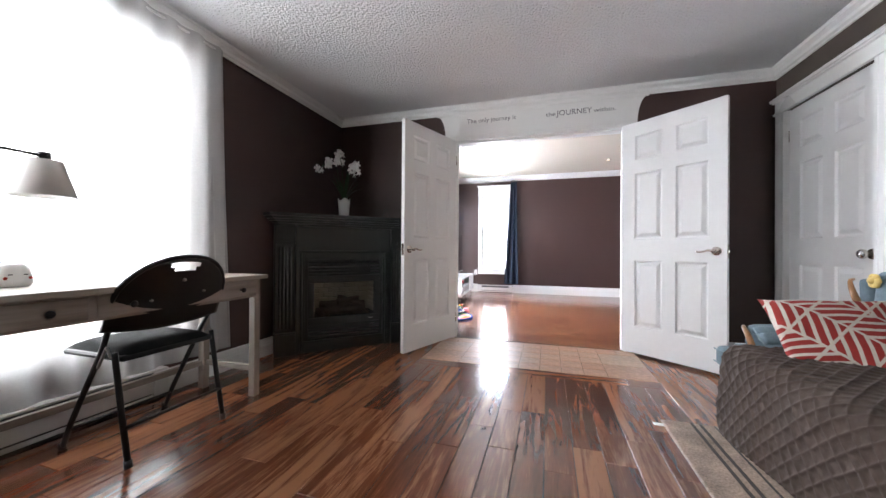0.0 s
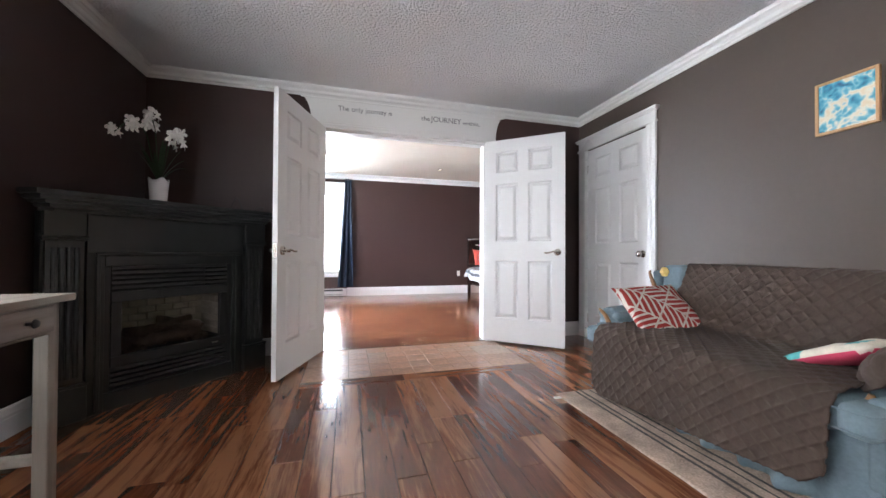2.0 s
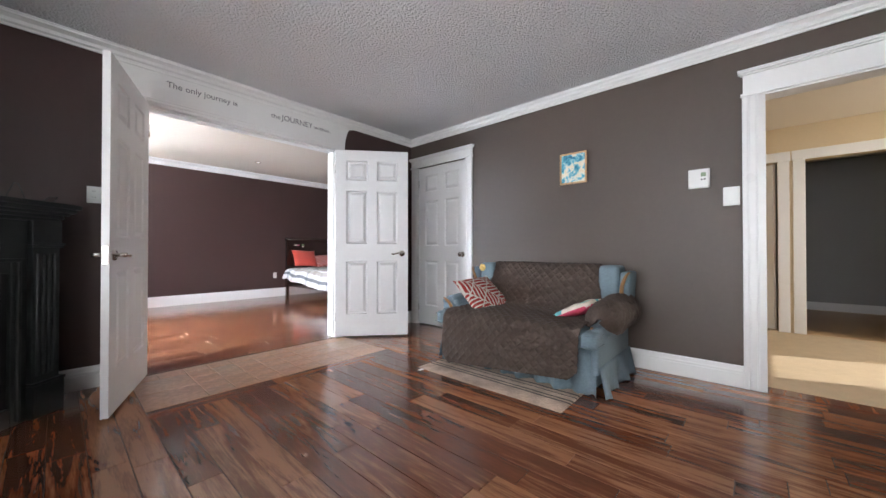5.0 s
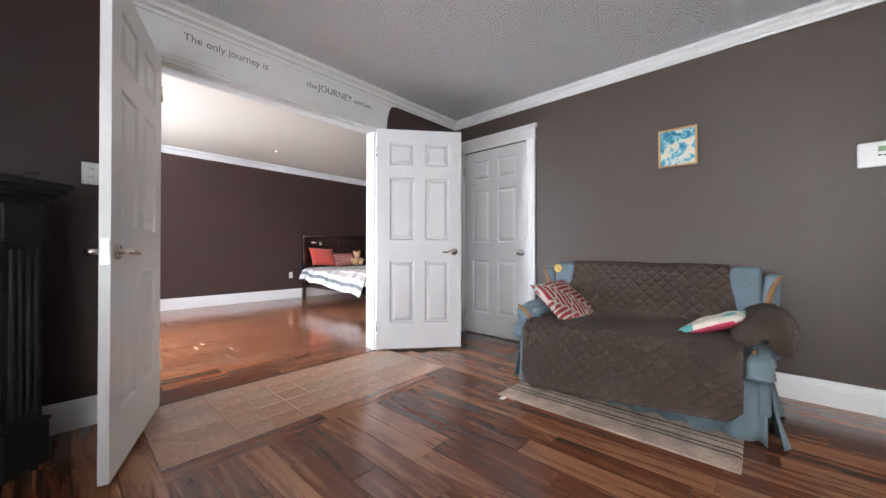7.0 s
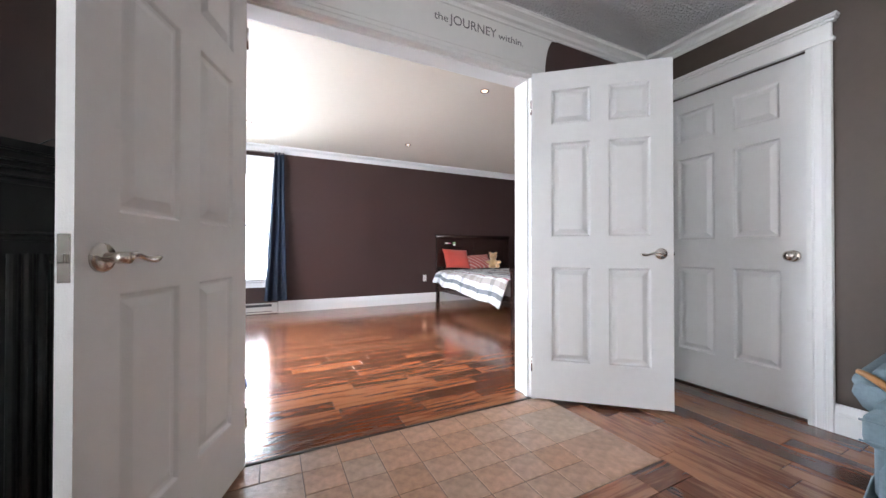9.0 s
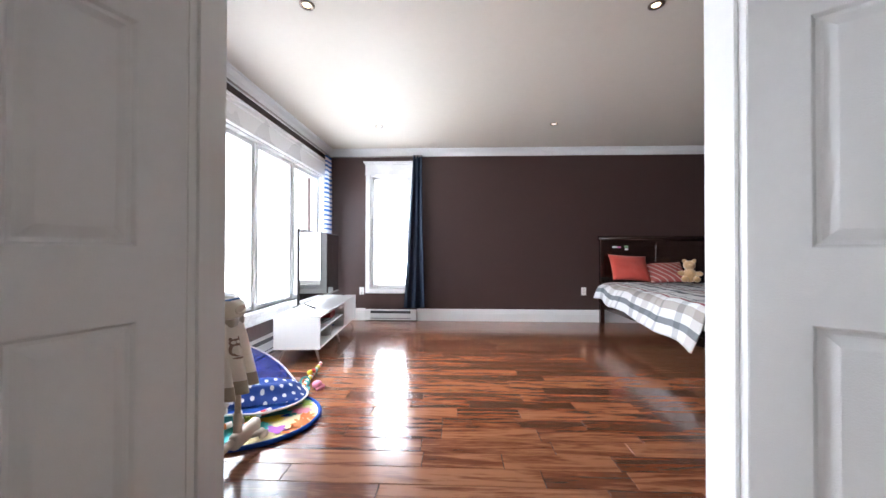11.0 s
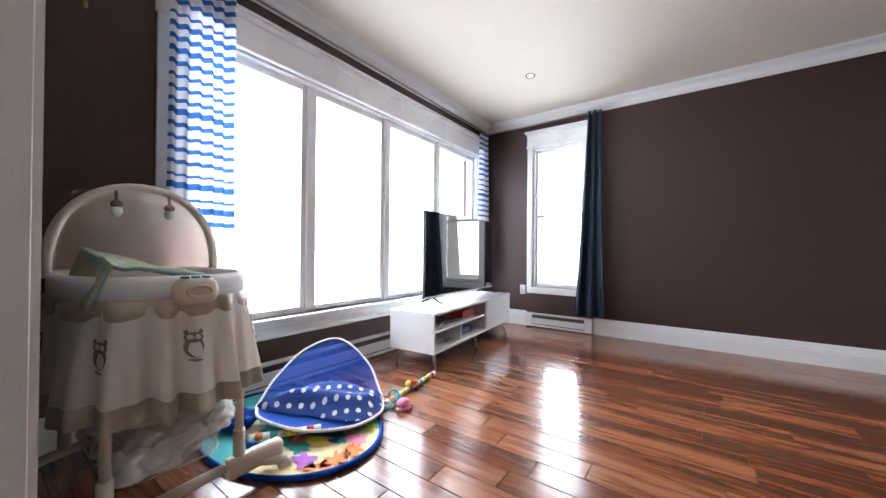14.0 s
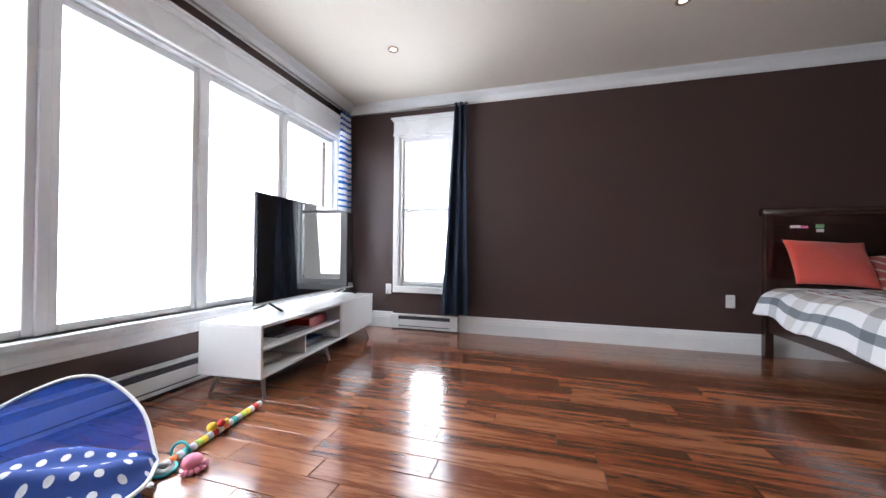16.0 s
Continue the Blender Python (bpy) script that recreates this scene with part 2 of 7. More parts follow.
# ---- walls, ceilings ----
CLOSET = (3.632, 4.44, 2.04)     # closet door opening in the east wall
HALL = (0.268, 1.088, 2.014)          # opening to the hall
TOP = 2.72
WIN_W = (5.31, 8.53, 0.455, 2.15)
WIN_N = (-0.60, 0.02, 0.48, 2.20)
WIN_D = (0.20, 2.72, 0.42, 2.16)

bm = bmesh.new()
wall_along_x(bm, W1 - 0.2, E2 + 0.2, N1, S2, TOP, [(DL - 0.02, DR + 0.02, 0, DH + 0.02)])
structure("wall_middle", bm, [M_WALL, M_WALL_DAYLIT], "dark brown painted wall with a wide double doorway", "wall")
bm = bmesh.new()
wall_along_y(bm, W1 - 0.2, W1, S1 - 0.2, N1, TOP, [WIN_D])
structure("wall_west_1", bm, M_WALL, "dark brown painted wall behind the desk", "wall")
bm = bmesh.new()
wall_along_y(bm, E1, E1 + 0.13, S1 - 0.2, N1, TOP, [(CLOSET[0], CLOSET[1], 0, CLOSET[2]), (HALL[0], HALL[1], 0, HALL[2])])
structure("wall_east_1", bm, M_WALL_DAYLIT, "dark brown painted wall behind the loveseat, tinted taupe for the daylight on it", "wall")
bm = bmesh.new()
wall_along_x(bm, W1, E1, S1 - 0.2, S1, TOP)
structure("wall_south_1", bm, M_WALL, "dark brown painted wall", "wall")
SITE = ROOM_2
bm = bmesh.new()
wall_along_y(bm, W2 - 0.22, W2, S2, N2 + 0.2, TOP, [WIN_W])
structure("wall_west_2", bm, M_WALL, "dark brown painted wall round a wide window", "wall")
bm = bmesh.new()
wall_along_x(bm, W2, E2, N2, N2 + 0.2, TOP, [WIN_N])
structure("wall_north_2", bm, M_WALL, "dark brown painted wall with scuff marks", "wall")
bm = bmesh.new()
wall_along_y(bm, E2, E2 + 0.2, S2, N2 + 0.2, TOP)
structure("wall_east_2", bm, M_WALL, "dark brown painted wall", "wall")
SITE = ROOM_1

bm = bmesh.new()
box(bm, W1 - 0.1, E1 + 0.06, S1 - 0.1, N1 + 0.06, H1, H1 + 0.12)
structure("ceiling_1", bm, M_CEIL1, "white stippled ceiling", "ceiling")
bm = bmesh.new()
box(bm, W2 - 0.1, E2 + 0.1, S2 - 0.06, N2 + 0.1, H2, H2 + 0.12)
SITE = ROOM_2
structure("ceiling_2", bm, M_CEIL2, "smooth off-white ceiling", "ceiling")
SITE = ROOM_1


def crown(h, drop, out):
    return [(0.0, h - drop), (0.012, h - drop), (0.016, h - drop + 0.014), (0.022, h - drop + 0.016), (0.03, h - drop * 0.72), (out * 0.45, h - drop * 0.45), (out * 0.72, h - drop * 0.28),
            (out * 0.8, h - 0.024), (out * 0.9, h - 0.02), (out * 0.93, h - 0.008), (out, h - 0.006), (out, h + 0.01), (0.0, h + 0.01)]


bm = bmesh.new()
ring_profile(bm, crown(H1, 0.08, 0.07), W1, E1, S1, N1)
structure("crown_moulding_1", bm, M_WHITE, "white crown moulding", "moulding")
bm = bmesh.new()
ring_profile(bm, crown(H2, 0.10, 0.10), W2, E2, S2, N2)
SITE = ROOM_2
structure("crown_moulding_2", bm, M_WHITE, "white crown moulding", "moulding")
SITE = ROOM_1

BASE = [(0, 0), (0.018, 0), (0.018, 0.095), (0.015, 0.10), (0.015, 0.112), (0.011, 0.122), (0.008, 0.14), (0.004, 0.148), (0, 0.15)]
BASE2 = [(d, z * 1.2) for d, z in BASE]
for n, prof, a, b, out in (("baseboard_north_1", BASE, (W1, N1), (DL - 0.11, N1), (0, -1)), ("baseboard_north_1", BASE, (DR + 0.11, N1), (E1, N1), (0, -1)),
                           ("baseboard_west_1", BASE, (W1, S1), (W1, N1), (1, 0)),
                           ("baseboard_east_1", BASE, (E1, HALL[1] + 0.1), (E1, CLOSET[0] - 0.1), (-1, 0)), ("baseboard_east_1", BASE, (E1, S1), (E1, HALL[0] - 0.1), (-1, 0)),
                           ("baseboard_north_2", BASE2, (W2, N2), (-0.66, N2), (0, -1)), ("baseboard_north_2", BASE2, (0.125, N2), (E2, N2), (0, -1)),
                           ("baseboard_west_2", BASE2, (W2, S2), (W2, 5.55), (1, 0)), ("baseboard_south_2", BASE2, (W2, S2), (DL - 0.1, S2), (0, 1)), ("baseboard_south_2", BASE2, (DR + 0.1, S2), (E2, S2), (0, 1)),
                           ("baseboard_east_2", BASE2, (E2, S2), (E2, N2), (-1, 0))):
    bm = bmesh.new()
    extrude_profile(bm, prof, a, b, out)
    SITE = ROOM_2 if prof is BASE2 else ROOM_1
    structure(n, bm, M_WHITE, "white painted baseboard", "baseboard")
SITE = ROOM_1


# ---- backdrop beyond the windows ----
def glow(name, colour, strength):
    m = bpy.data.materials.new(name)
    m.use_nodes = True
    n, l = m.node_tree.nodes, m.node_tree.links
    e = n.new("ShaderNodeEmission")
    e.inputs["Color"].default_value, e.inputs["Strength"].default_value = (*colour, 1), strength
    l.new(e.outputs[0], n["Material Output"].inputs["Surface"])
    return m


def garden_glow():
    """Bright sky with a pale sunlit shrub low in the distance."""
    m = glow("bright_sky_over_garden", (0.97, 0.985, 1.0), 2.6)
    n, l = m.node_tree.nodes, m.node_tree.links
    tc, mp, ln, ns = n.new("ShaderNodeTexCoord"), n.new("ShaderNodeMapping"), n.new("ShaderNodeVectorMath"), n.new("ShaderNodeTexNoise")
    mp.vector_type = "TEXTURE"
    mp.inputs["Location"].default_value, mp.inputs["Scale"].default_value = (0, 6.95, 0.1), (1e6, 0.62, 0.5)
    ln.operation = "LENGTH"
    ns.inputs["Scale"].default_value, ns.inputs["Detail"].default_value = 6, 8
    l.new(tc.outputs["Object"], mp.inputs["Vector"])
    l.new(tc.outputs["Object"], ns.inputs["Vector"])
    l.new(mp.outputs[0], ln.inputs[0])
    dens, rg, mx = n.new("ShaderNodeMath"), n.new("ShaderNodeMapRange"), n.new("ShaderNodeMixRGB")
    dens.operation = "MULTIPLY_ADD"
    dens.inputs[1].default_value = -0.22
    l.new(ln.outputs["Value"], dens.inputs[0])
    l.new(ns.outputs["Fac"], dens.inputs[2])
    rg.inputs["From Min"].default_value, rg.inputs["From Max"].default_value = 0.30, 0.42
    l.new(dens.outputs[0], rg.inputs["Value"])
    mx.inputs[1].default_value, mx.inputs[2].default_value = (0.97, 0.985, 1.0, 1), (0.70, 0.72, 0.46, 1)
    l.new(rg.outputs[0], mx.inputs[0])
    l.new(mx.outputs[0], n["Emission"].inputs["Color"])
    return m


M_HAZE = glow("bright_sky", (0.97, 0.985, 1.0), 2.6)
bm = bmesh.new()
box(bm, W2 - 4.2, W2 - 4.1, -6, 16, -3, 9)
structure("backdrop_west", bm, garden_glow(), "bright sky over a pale sunlit garden", "backdrop")
bm = bmesh.new()
box(bm, W2 - 4.0, 9, N2 + 4.1, N2 + 4.2, -3, 9)
structure("backdrop_north", bm, M_HAZE, "overcast bright sky", "backdrop")


# ---- doors ----
def lever(parent, x, z, face, way):
    """A lever handle with a round rose on one face of a leaf; face is the leaf's surface in y, way its outward sign, lever towards the hinge."""
    bm = bmesh.new()
    tube(bm, [(x, face, z), (x, face + way * 0.006, z), (x, face + way * 0.011, z)], 0.033, 24, True, [0.033, 0.033, 0.027])
    rose = part("rose", bm, M_NICKEL, parent, "satin nickel rose", True)
    bm = bmesh.new()
    tube(bm, [(x, face + way * 0.009, z), (x, face + way * 0.03, z), (x, face + way * 0.034, z), (x, face + way * 0.058, z)], 0.013, 16, True, [0.0115, 0.0115, 0.0135, 0.0135])
    part("spindle", bm, M_NICKEL, rose, "", True)
    bm = bmesh.new()
    pts = [(x - 0.005 - 0.112 * k / 10, face + way * (0.05 - 0.006 * math.sin(k * 0.3)), z + 0.006 * math.sin(k * 0.62)) for k in range(11)]
    tube(bm, pts, 0.008, 10, True, [0.011, 0.0105, 0.0095, 0.0085, 0.0075, 0.007, 0.007, 0.0075, 0.0085, 0.0085, 0.004])
    part("lever", bm, M_NICKEL, rose, "", True)


def panel_face(bm, w, h, y, way, pan):
    """One face of a moulded six-panel leaf."""
    xs = sorted({0, w, *[p[0] for p in pan], *[p[1] for p in pan]})
    zs = sorted({0, h, *[p[2] for p in pan], *[p[3] for p in pan]})
    for xa, xb in zip(xs, xs[1:]):
        for za, zb in zip(zs, zs[1:]):
            cell = next((p for p in pan if p[0] <= xa and xb <= p[1] and p[2] <= za and zb <= p[3]), None)
            if cell is None:
                bm.faces.new([bm.verts.new(c) for c in ((xa, y, za), (xb, y, za), (xb, y, zb), (xa, y, zb))])
    for x0, x1, z0, z1 in pan:
        loops = []
        for inset, depth in ((0, 0), (0.003, 0.002), (0.009, 0.0115), (0.018, 0.013), (0.023, 0.0115), (0.044, 0.002), (0.047, 0.0012)):
            d = y - way * depth
            loops.append([bm.verts.new(c) for c in ((x0 + inset, d, z0 + inset), (x1 - inset, d, z0 + inset), (x1 - inset, d, z1 - inset), (x0 + inset, d, z1 - inset))])
        for a, b in zip(loops, loops[1:]):
            for k in range(4):
                bm.faces.new((a[k], a[(k + 1) % 4], b[(k + 1) % 4], b[k]))
        bm.faces.new(loops[-1])


def six_panel_leaf(parent, w, h, t, name="leaf"):
    """A leaf from the hinge at x = 0 to x = w, t thick about y = 0, its foot at z = 0."""
    st, mid = 0.115 * w / 0.78, 0.10 * w / 0.78
    c = (w - mid) / 2
    rows = ((0.235, 0.815), (1.005, 1.585), (1.70, 1.915))
    pan = [(a, b, z0, z1) for z0, z1 in rows for a, b in ((st, c), (c + mid, w - st))]
    bm = bmesh.new()
    panel_face(bm, w, h, -t / 2, -1, pan)
    panel_face(bm, w, h, t / 2, 1, pan)
    for q in (((0, -t / 2, 0), (0, t / 2, 0), (0, t / 2, h), (0, -t / 2, h)), ((w, -t / 2, 0), (w, t / 2, 0), (w, t / 2, h), (w, -t / 2, h)),
              ((0, -t / 2, 0), (w, -t / 2, 0), (w, t / 2, 0), (0, t / 2, 0)), ((0, -t / 2, h), (w, -t / 2, h), (w, t / 2, h), (0, t / 2, h))):
        bm.faces.new([bm.verts.new(p) for p in q])
    bmesh.ops.remove_doubles(bm, verts=bm.verts, dist=0.0003)
    return part(name, bm, M_DOOR, parent)


def hinges(parent, y, zs):
    for z in zs:
        bm = bmesh.new()
        tube(bm, [(-0.004, y, z - 0.045), (-0.004, y, z + 0.045)], 0.0065, 10)
        box(bm, -0.002, 0.0, y - 0.004, y + 0.026 * (1 if y < 0 else -1) + 0.004, z - 0.044, z + 0.044)
        part("hinge", bm, M_NICKEL, parent, "satin nickel hinge", True)


def leaf_door(name, label, x, y, rz, w, t=0.035, h=2.032, flip=1):
    d = tagged(thing(name, label, "door", at=(x, y, 0.022), rz=rz), kind="structure")
    six_panel_leaf(d, w, h, t)
    lever(d, w - 0.065, 0.90, -t / 2, -1)
    lever(d, w - 0.065, 0.90, t / 2, 1)
    bm = bmesh.new()
    box(bm, w, w + 0.0015, -0.0125, 0.0125, 0.85, 0.95, 0.0005)
    part("latch_plate", bm, M_NICKEL, d, "nickel latch plate")
    bm = bmesh.new()
    box(bm, w + 0.0015, w + 0.009, -0.007, 0.007, 0.891, 0.909, 0.001)
    part("latch_bolt", bm, M_NICKEL, d)
    hinges(d, flip * t / 2, (0.2, 1.83))
    return d


# the double doors stand open into the first room
leaf_door("door_1", "white six-panel double door leaf standing open", DL + 0.001, 4.53, -109.6, 0.785, flip=1)
leaf_door("door_2", "white six-panel double door leaf standing open", DR - 0.012, 4.535, -40.5, 0.785, flip=1)

# jambs and head of the double doorway
for n, b in (("door_jamb_left", (DL - 0.02, DL, N1 - 0.004, S2 + 0.004, 0, DH)), ("door_jamb_right", (DR, DR + 0.02, N1 - 0.004, S2 + 0.004, 0, DH)), ("door_head", (DL - 0.02, DR + 0.02, N1 - 0.004, S2 + 0.004, DH, DH + 0.02))):
    structure(n, boxes(b, bevel=0.002), M_WHITE, "white painted door frame", "door frame")
for n, b in (("door_stop_left", (DL, DL + 0.012, 4.585, 4.62, 0, DH)), ("door_stop_right", (DR - 0.012, DR, 4.585, 4.62, 0, DH)), ("door_stop_head", (DL, DR, 4.585, 4.62, DH - 0.012, DH))):
    structure(n, boxes(b, bevel=0.0015), M_WHITE, "white painted door stop", "door frame")
CAS = [(0, 0), (0.0, 0.018), (0.02, 0.018), (0.024, 0.014), (0.03, 0.014), (0.034, 0.018), (0.062, 0.020), (0.066, 0.016), (0.072, 0.016), (0.076, 0.020), (0.095, 0.020), (0.1, 0.014), (0.1, 0)]


def upright_casing(name, x, y, out, sgn, top, axis="x", w=0.1):
    """A moulded upright beside an opening; x, y is its inner edge on the wall face."""
    bm = bmesh.new()
    ends = []
    for z in (0.0, top):
        if axis == "x":
            ends.append([bm.verts.new((x + sgn * a * w / 0.1, y + out * d, z)) for a, d in CAS])
        else:
            ends.append([bm.verts.new((x + out * d, y + sgn * a * w / 0.1, z)) for a, d in CAS])
    k = len(CAS)
    for i in range(k):
        bm.faces.new((ends[0][i], ends[0][(i + 1) % k], ends[1][(i + 1) % k], ends[1][i]))
    bm.faces.new(ends[0][::-1])
    bm.faces.new(ends[1])
    return structure(name, bm, M_WHITE, "white moulded door casing", "casing")


upright_casing("casing_left_1", DL - 0.004, N1, -1, -1, DH)
upright_casing("casing_right_1", DR + 0.004, N1, -1, 1, DH)
upright_casing("casing_left_2", DL - 0.004, S2, 1, -1, DH)
upright_casing("casing_right_2", DR + 0.004, S2, 1, 1, DH)
structure("casing_head_2", boxes((DL - 0.12, DR + 0.12, S2, S2 + 0.02, DH, DH + 0.11), bevel=0.003), M_WHITE, "white door head casing", "casing")

# lettered head board over the double doorway, its ends cut to a hollow curve
bm = bmesh.new()
lo, hi, dep = DH + 0.002, H1 - 0.08, 0.016
edge = []
for k in range(9):
    a = k / 8
    edge.append((0.105 + 0.10 * (1 - math.cos(a * math.pi / 2)) ** 1.0, lo + (hi - lo) * math.sin(a * math.pi / 2) ** 0.9))
pts = [(DL - e, z) for e, z in edge] + [(DR + e, z) for e, z in reversed(edge)]
fr, bk = [bm.verts.new((x, N1 - dep, z)) for x, z in pts], [bm.verts.new((x, N1, z)) for x, z in pts]
bm.faces.new(fr)
bm.faces.new(bk[::-1])
for k in range(len(pts)):
    bm.faces.new((fr[k], fr[(k + 1) % len(pts)], bk[(k + 1) % len(pts)], bk[k]))
board = structure("head_board", bm, M_WHITE, "white lettered head board over the doorway", "moulding")
for z0, z1, d in ((DH + 0.0, DH + 0.022, 0.026), (DH + 0.026, DH + 0.046, 0.022), (DH + 0.052, DH + 0.062, 0.020)):
    bm = bmesh.new()
    box(bm, DL - 0.104, DR + 0.104, N1 - d, N1 - dep + 0.002, z0, z1, 0.003, 2)
    part("bead", bm, M_WHITE, board)
bm = bmesh.new()
box(bm, DL - 0.2, DR + 0.2, N1 - 0.024, N1 - dep + 0.002, 2.322, 2.332, 0.002)
part("bead", bm, M_WHITE, board)
M_LETTER = material("grey_lettering", (0.17, 0.17, 0.18), 0.7, vary=0.05)


def words(text, x, z, size, parent, wide=1.0):
    """Raised letters on a wall that faces the first room."""
    data = bpy.data.curves.new("lettering", "FONT")
    data.body, data.size, data.extrude = text, size, 0.0006
    tmp = new("lettering_tmp", data)
    bpy.context.view_layer.update()
    me = bpy.data.meshes.new_from_object(tmp.evaluated_get(bpy.context.evaluated_depsgraph_get()))
    bpy.data.objects.remove(tmp)
    me.materials.clear()
    me.materials.append(M_LETTER)
    xs = [v.co.x for v in me.vertices]
    k = wide / max(max(xs), 0.01)
    for v in me.vertices:
        v.co = Vector((v.co.x * k, -v.co.z, v.co.y))
    ob = new("lettering", me)
    ob.location = (x, N1 - dep - 0.0012, z)
    ob.parent = parent
    return tagged(ob, "grey lettering on the board")


words("The only journey is", 0.045, 2.232, 0.066, board, 0.50)
words("the", 0.833, 2.222, 0.06, board, 0.088)
words("JOURNEY", 0.933, 2.222, 0.074, board, 0.315)
words("within.", 1.262, 2.222, 0.056, board, 0.19)


# ---- closet door and hall opening in the east wall ----
def head_casing(name, y0, y1, z, w=0.13):
    ob = structure(name, boxes((E1 - 0.02, E1, y0 - 0.1, y1 + 0.1, z, z + w - 0.03), bevel=0.002), M_WHITE, "white moulded door head", "casing")
    for a, b, o, e in ((z - 0.006, z + 0.012, 0.03, 0.012), (z + w - 0.03, z + w - 0.018, 0.034, 0.014), (z + w - 0.018, z + w - 0.004, 0.046, 0.024), (z + w - 0.004, z + w + 0.004, 0.05, 0.028)):
        bm = bmesh.new()
        box(bm, E1 - o, E1, y0 - 0.1 - e, y1 + 0.1 + e, a, b, 0.003, 2)
        part("bead", bm, M_WHITE, ob)
    return ob


d3 = tagged(thing("door_3", "white six-panel closet door, closed", "door", at=(E1 + 0.04, CLOSET[1] - 0.004, 0.012), rz=-90), kind="structure")
six_panel_leaf(d3, CLOSET[1] - CLOSET[0] - 0.008, 2.02, 0.035)
bm = bmesh.new()
kx = CLOSET[1] - CLOSET[0] - 0.07
tube(bm, [(kx, -0.0175, 0.898), (kx, -0.027, 0.898)], 0.032, 24, True, [0.033, 0.028])
rose = part("rose", bm, M_NICKEL, d3, "satin nickel rose", True)
bm = bmesh.new()
tube(bm, [(kx, -0.02 - v, 0.898) for v in (0.0, 0.02, 0.028, 0.038, 0.052, 0.062, 0.066)], 0.02, 20, True, [0.011, 0.011, 0.02, 0.028, 0.029, 0.02, 0.006])
part("knob", bm, M_NICKEL, rose, "", True)
hinges(d3, -0.0175, (0.2, 1.82))
for n, b in (("closet_jamb", (E1 - 0.004, E1 + 0.134, CLOSET[0] - 0.001, CLOSET[0] + 0.003, 0, CLOSET[2])), ("closet_jamb", (E1 - 0.004, E1 + 0.134, CLOSET[1] - 0.003, CLOSET[1] + 0.001, 0, CLOSET[2])), ("closet_back", (E1 + 0.06, E1 + 0.07, CLOSET[0], CLOSET[1], 0, CLOSET[2])),
             ("hall_jamb", (E1 - 0.004, E1 + 0.134, HALL[0] - 0.001, HALL[0] + 0.015, 0, HALL[2])), ("hall_jamb", (E1 - 0.004, E1 + 0.134, HALL[1] - 0.015, HALL[1] + 0.001, 0, HALL[2])), ("hall_head", (E1 - 0.004, E1 + 0.134, HALL[0], HALL[1], HALL[2] - 0.015, HALL[2] + 0.001))):
    structure(n, boxes(b), M_WHITE, "white painted door frame", "door frame")
upright_casing("casing_closet_left", E1, CLOSET[1], -1, 1, CLOSET[2], "y")
upright_casing("casing_closet_right", E1, CLOSET[0], -1, -1, CLOSET[2], "y")
head_casing("casing_closet_head", CLOSET[0], CLOSET[1], CLOSET[2], 0.122)
upright_casing("casing_hall_left", E1, HALL[1], -1, 1, HALL[2], "y", 0.105)
upright_casing("casing_hall_right", E1, HALL[0], -1, -1, HALL[2], "y", 0.105)
head_casing("casing_hall_head", HALL[0], HALL[1], HALL[2], 0.168)

# ---- windows ----
def glass_pane(parent, b):
    ob = part("pane", boxes(b), M_GLASS, parent, "clear window glass")
    ob.visible_shadow = False
    return ob


# wide window of four lights
SITE = ROOM_2
y0, y1, z0, z1 = WIN_W
win = tagged(thing("window_1", "white four-light picture window", "window"), kind="structure")
X = W2
for n, b in (("window_frame", (X - 0.16, X - 0.004, y0, y0 + 0.03, z0, z1)), ("window_frame", (X - 0.16, X - 0.004, y1 - 0.03, y1, z0, z1)), ("window_frame", (X - 0.16, X - 0.004, y0 + 0.03, y1 - 0.03, z1 - 0.03, z1)),
             ("casing", (X, X + 0.022, y0 - 0.1, y0 + 0.012, z0 - 0.03, z1)), ("casing", (X, X + 0.022, y1 - 0.012, y1 + 0.06, z0 - 0.03, z1)), ("head_casing", (X, X + 0.024, y0 - 0.11, y1 + 0.07, z1 - 0.012, z1 + 0.2)),
             ("head_bead", (X + 0.024, X + 0.034, y0 - 0.11, y1 + 0.07, z1 - 0.012, z1 + 0.014)), ("head_bead", (X + 0.024, X + 0.04, y0 - 0.12, y1 + 0.08, z1 + 0.165, z1 + 0.205)), ("head_cap", (X, X + 0.06, y0 - 0.13, y1 + 0.09, z1 + 0.205, z1 + 0.222)),
             ("window_sill", (X - 0.15, X + 0.055, y0 - 0.12, y1 + 0.09, z0 - 0.03, z0)), ("apron", (X, X + 0.02, y0 - 0.1, y1 + 0.07, z0 - 0.13, z0 - 0.03)), ("apron_bead", (X + 0.02, X + 0.034, y0 - 0.1, y1 + 0.07, z0 - 0.06, z0 - 0.03)), ("apron_bead", (X + 0.02, X + 0.028, y0 - 0.1, y1 + 0.07, z0 - 0.13, z0 - 0.105))):
    part(n, boxes(b, bevel=0.003), M_FRAME, win)
pitch = (y1 - y0 - 0.06 + 0.0) / 4
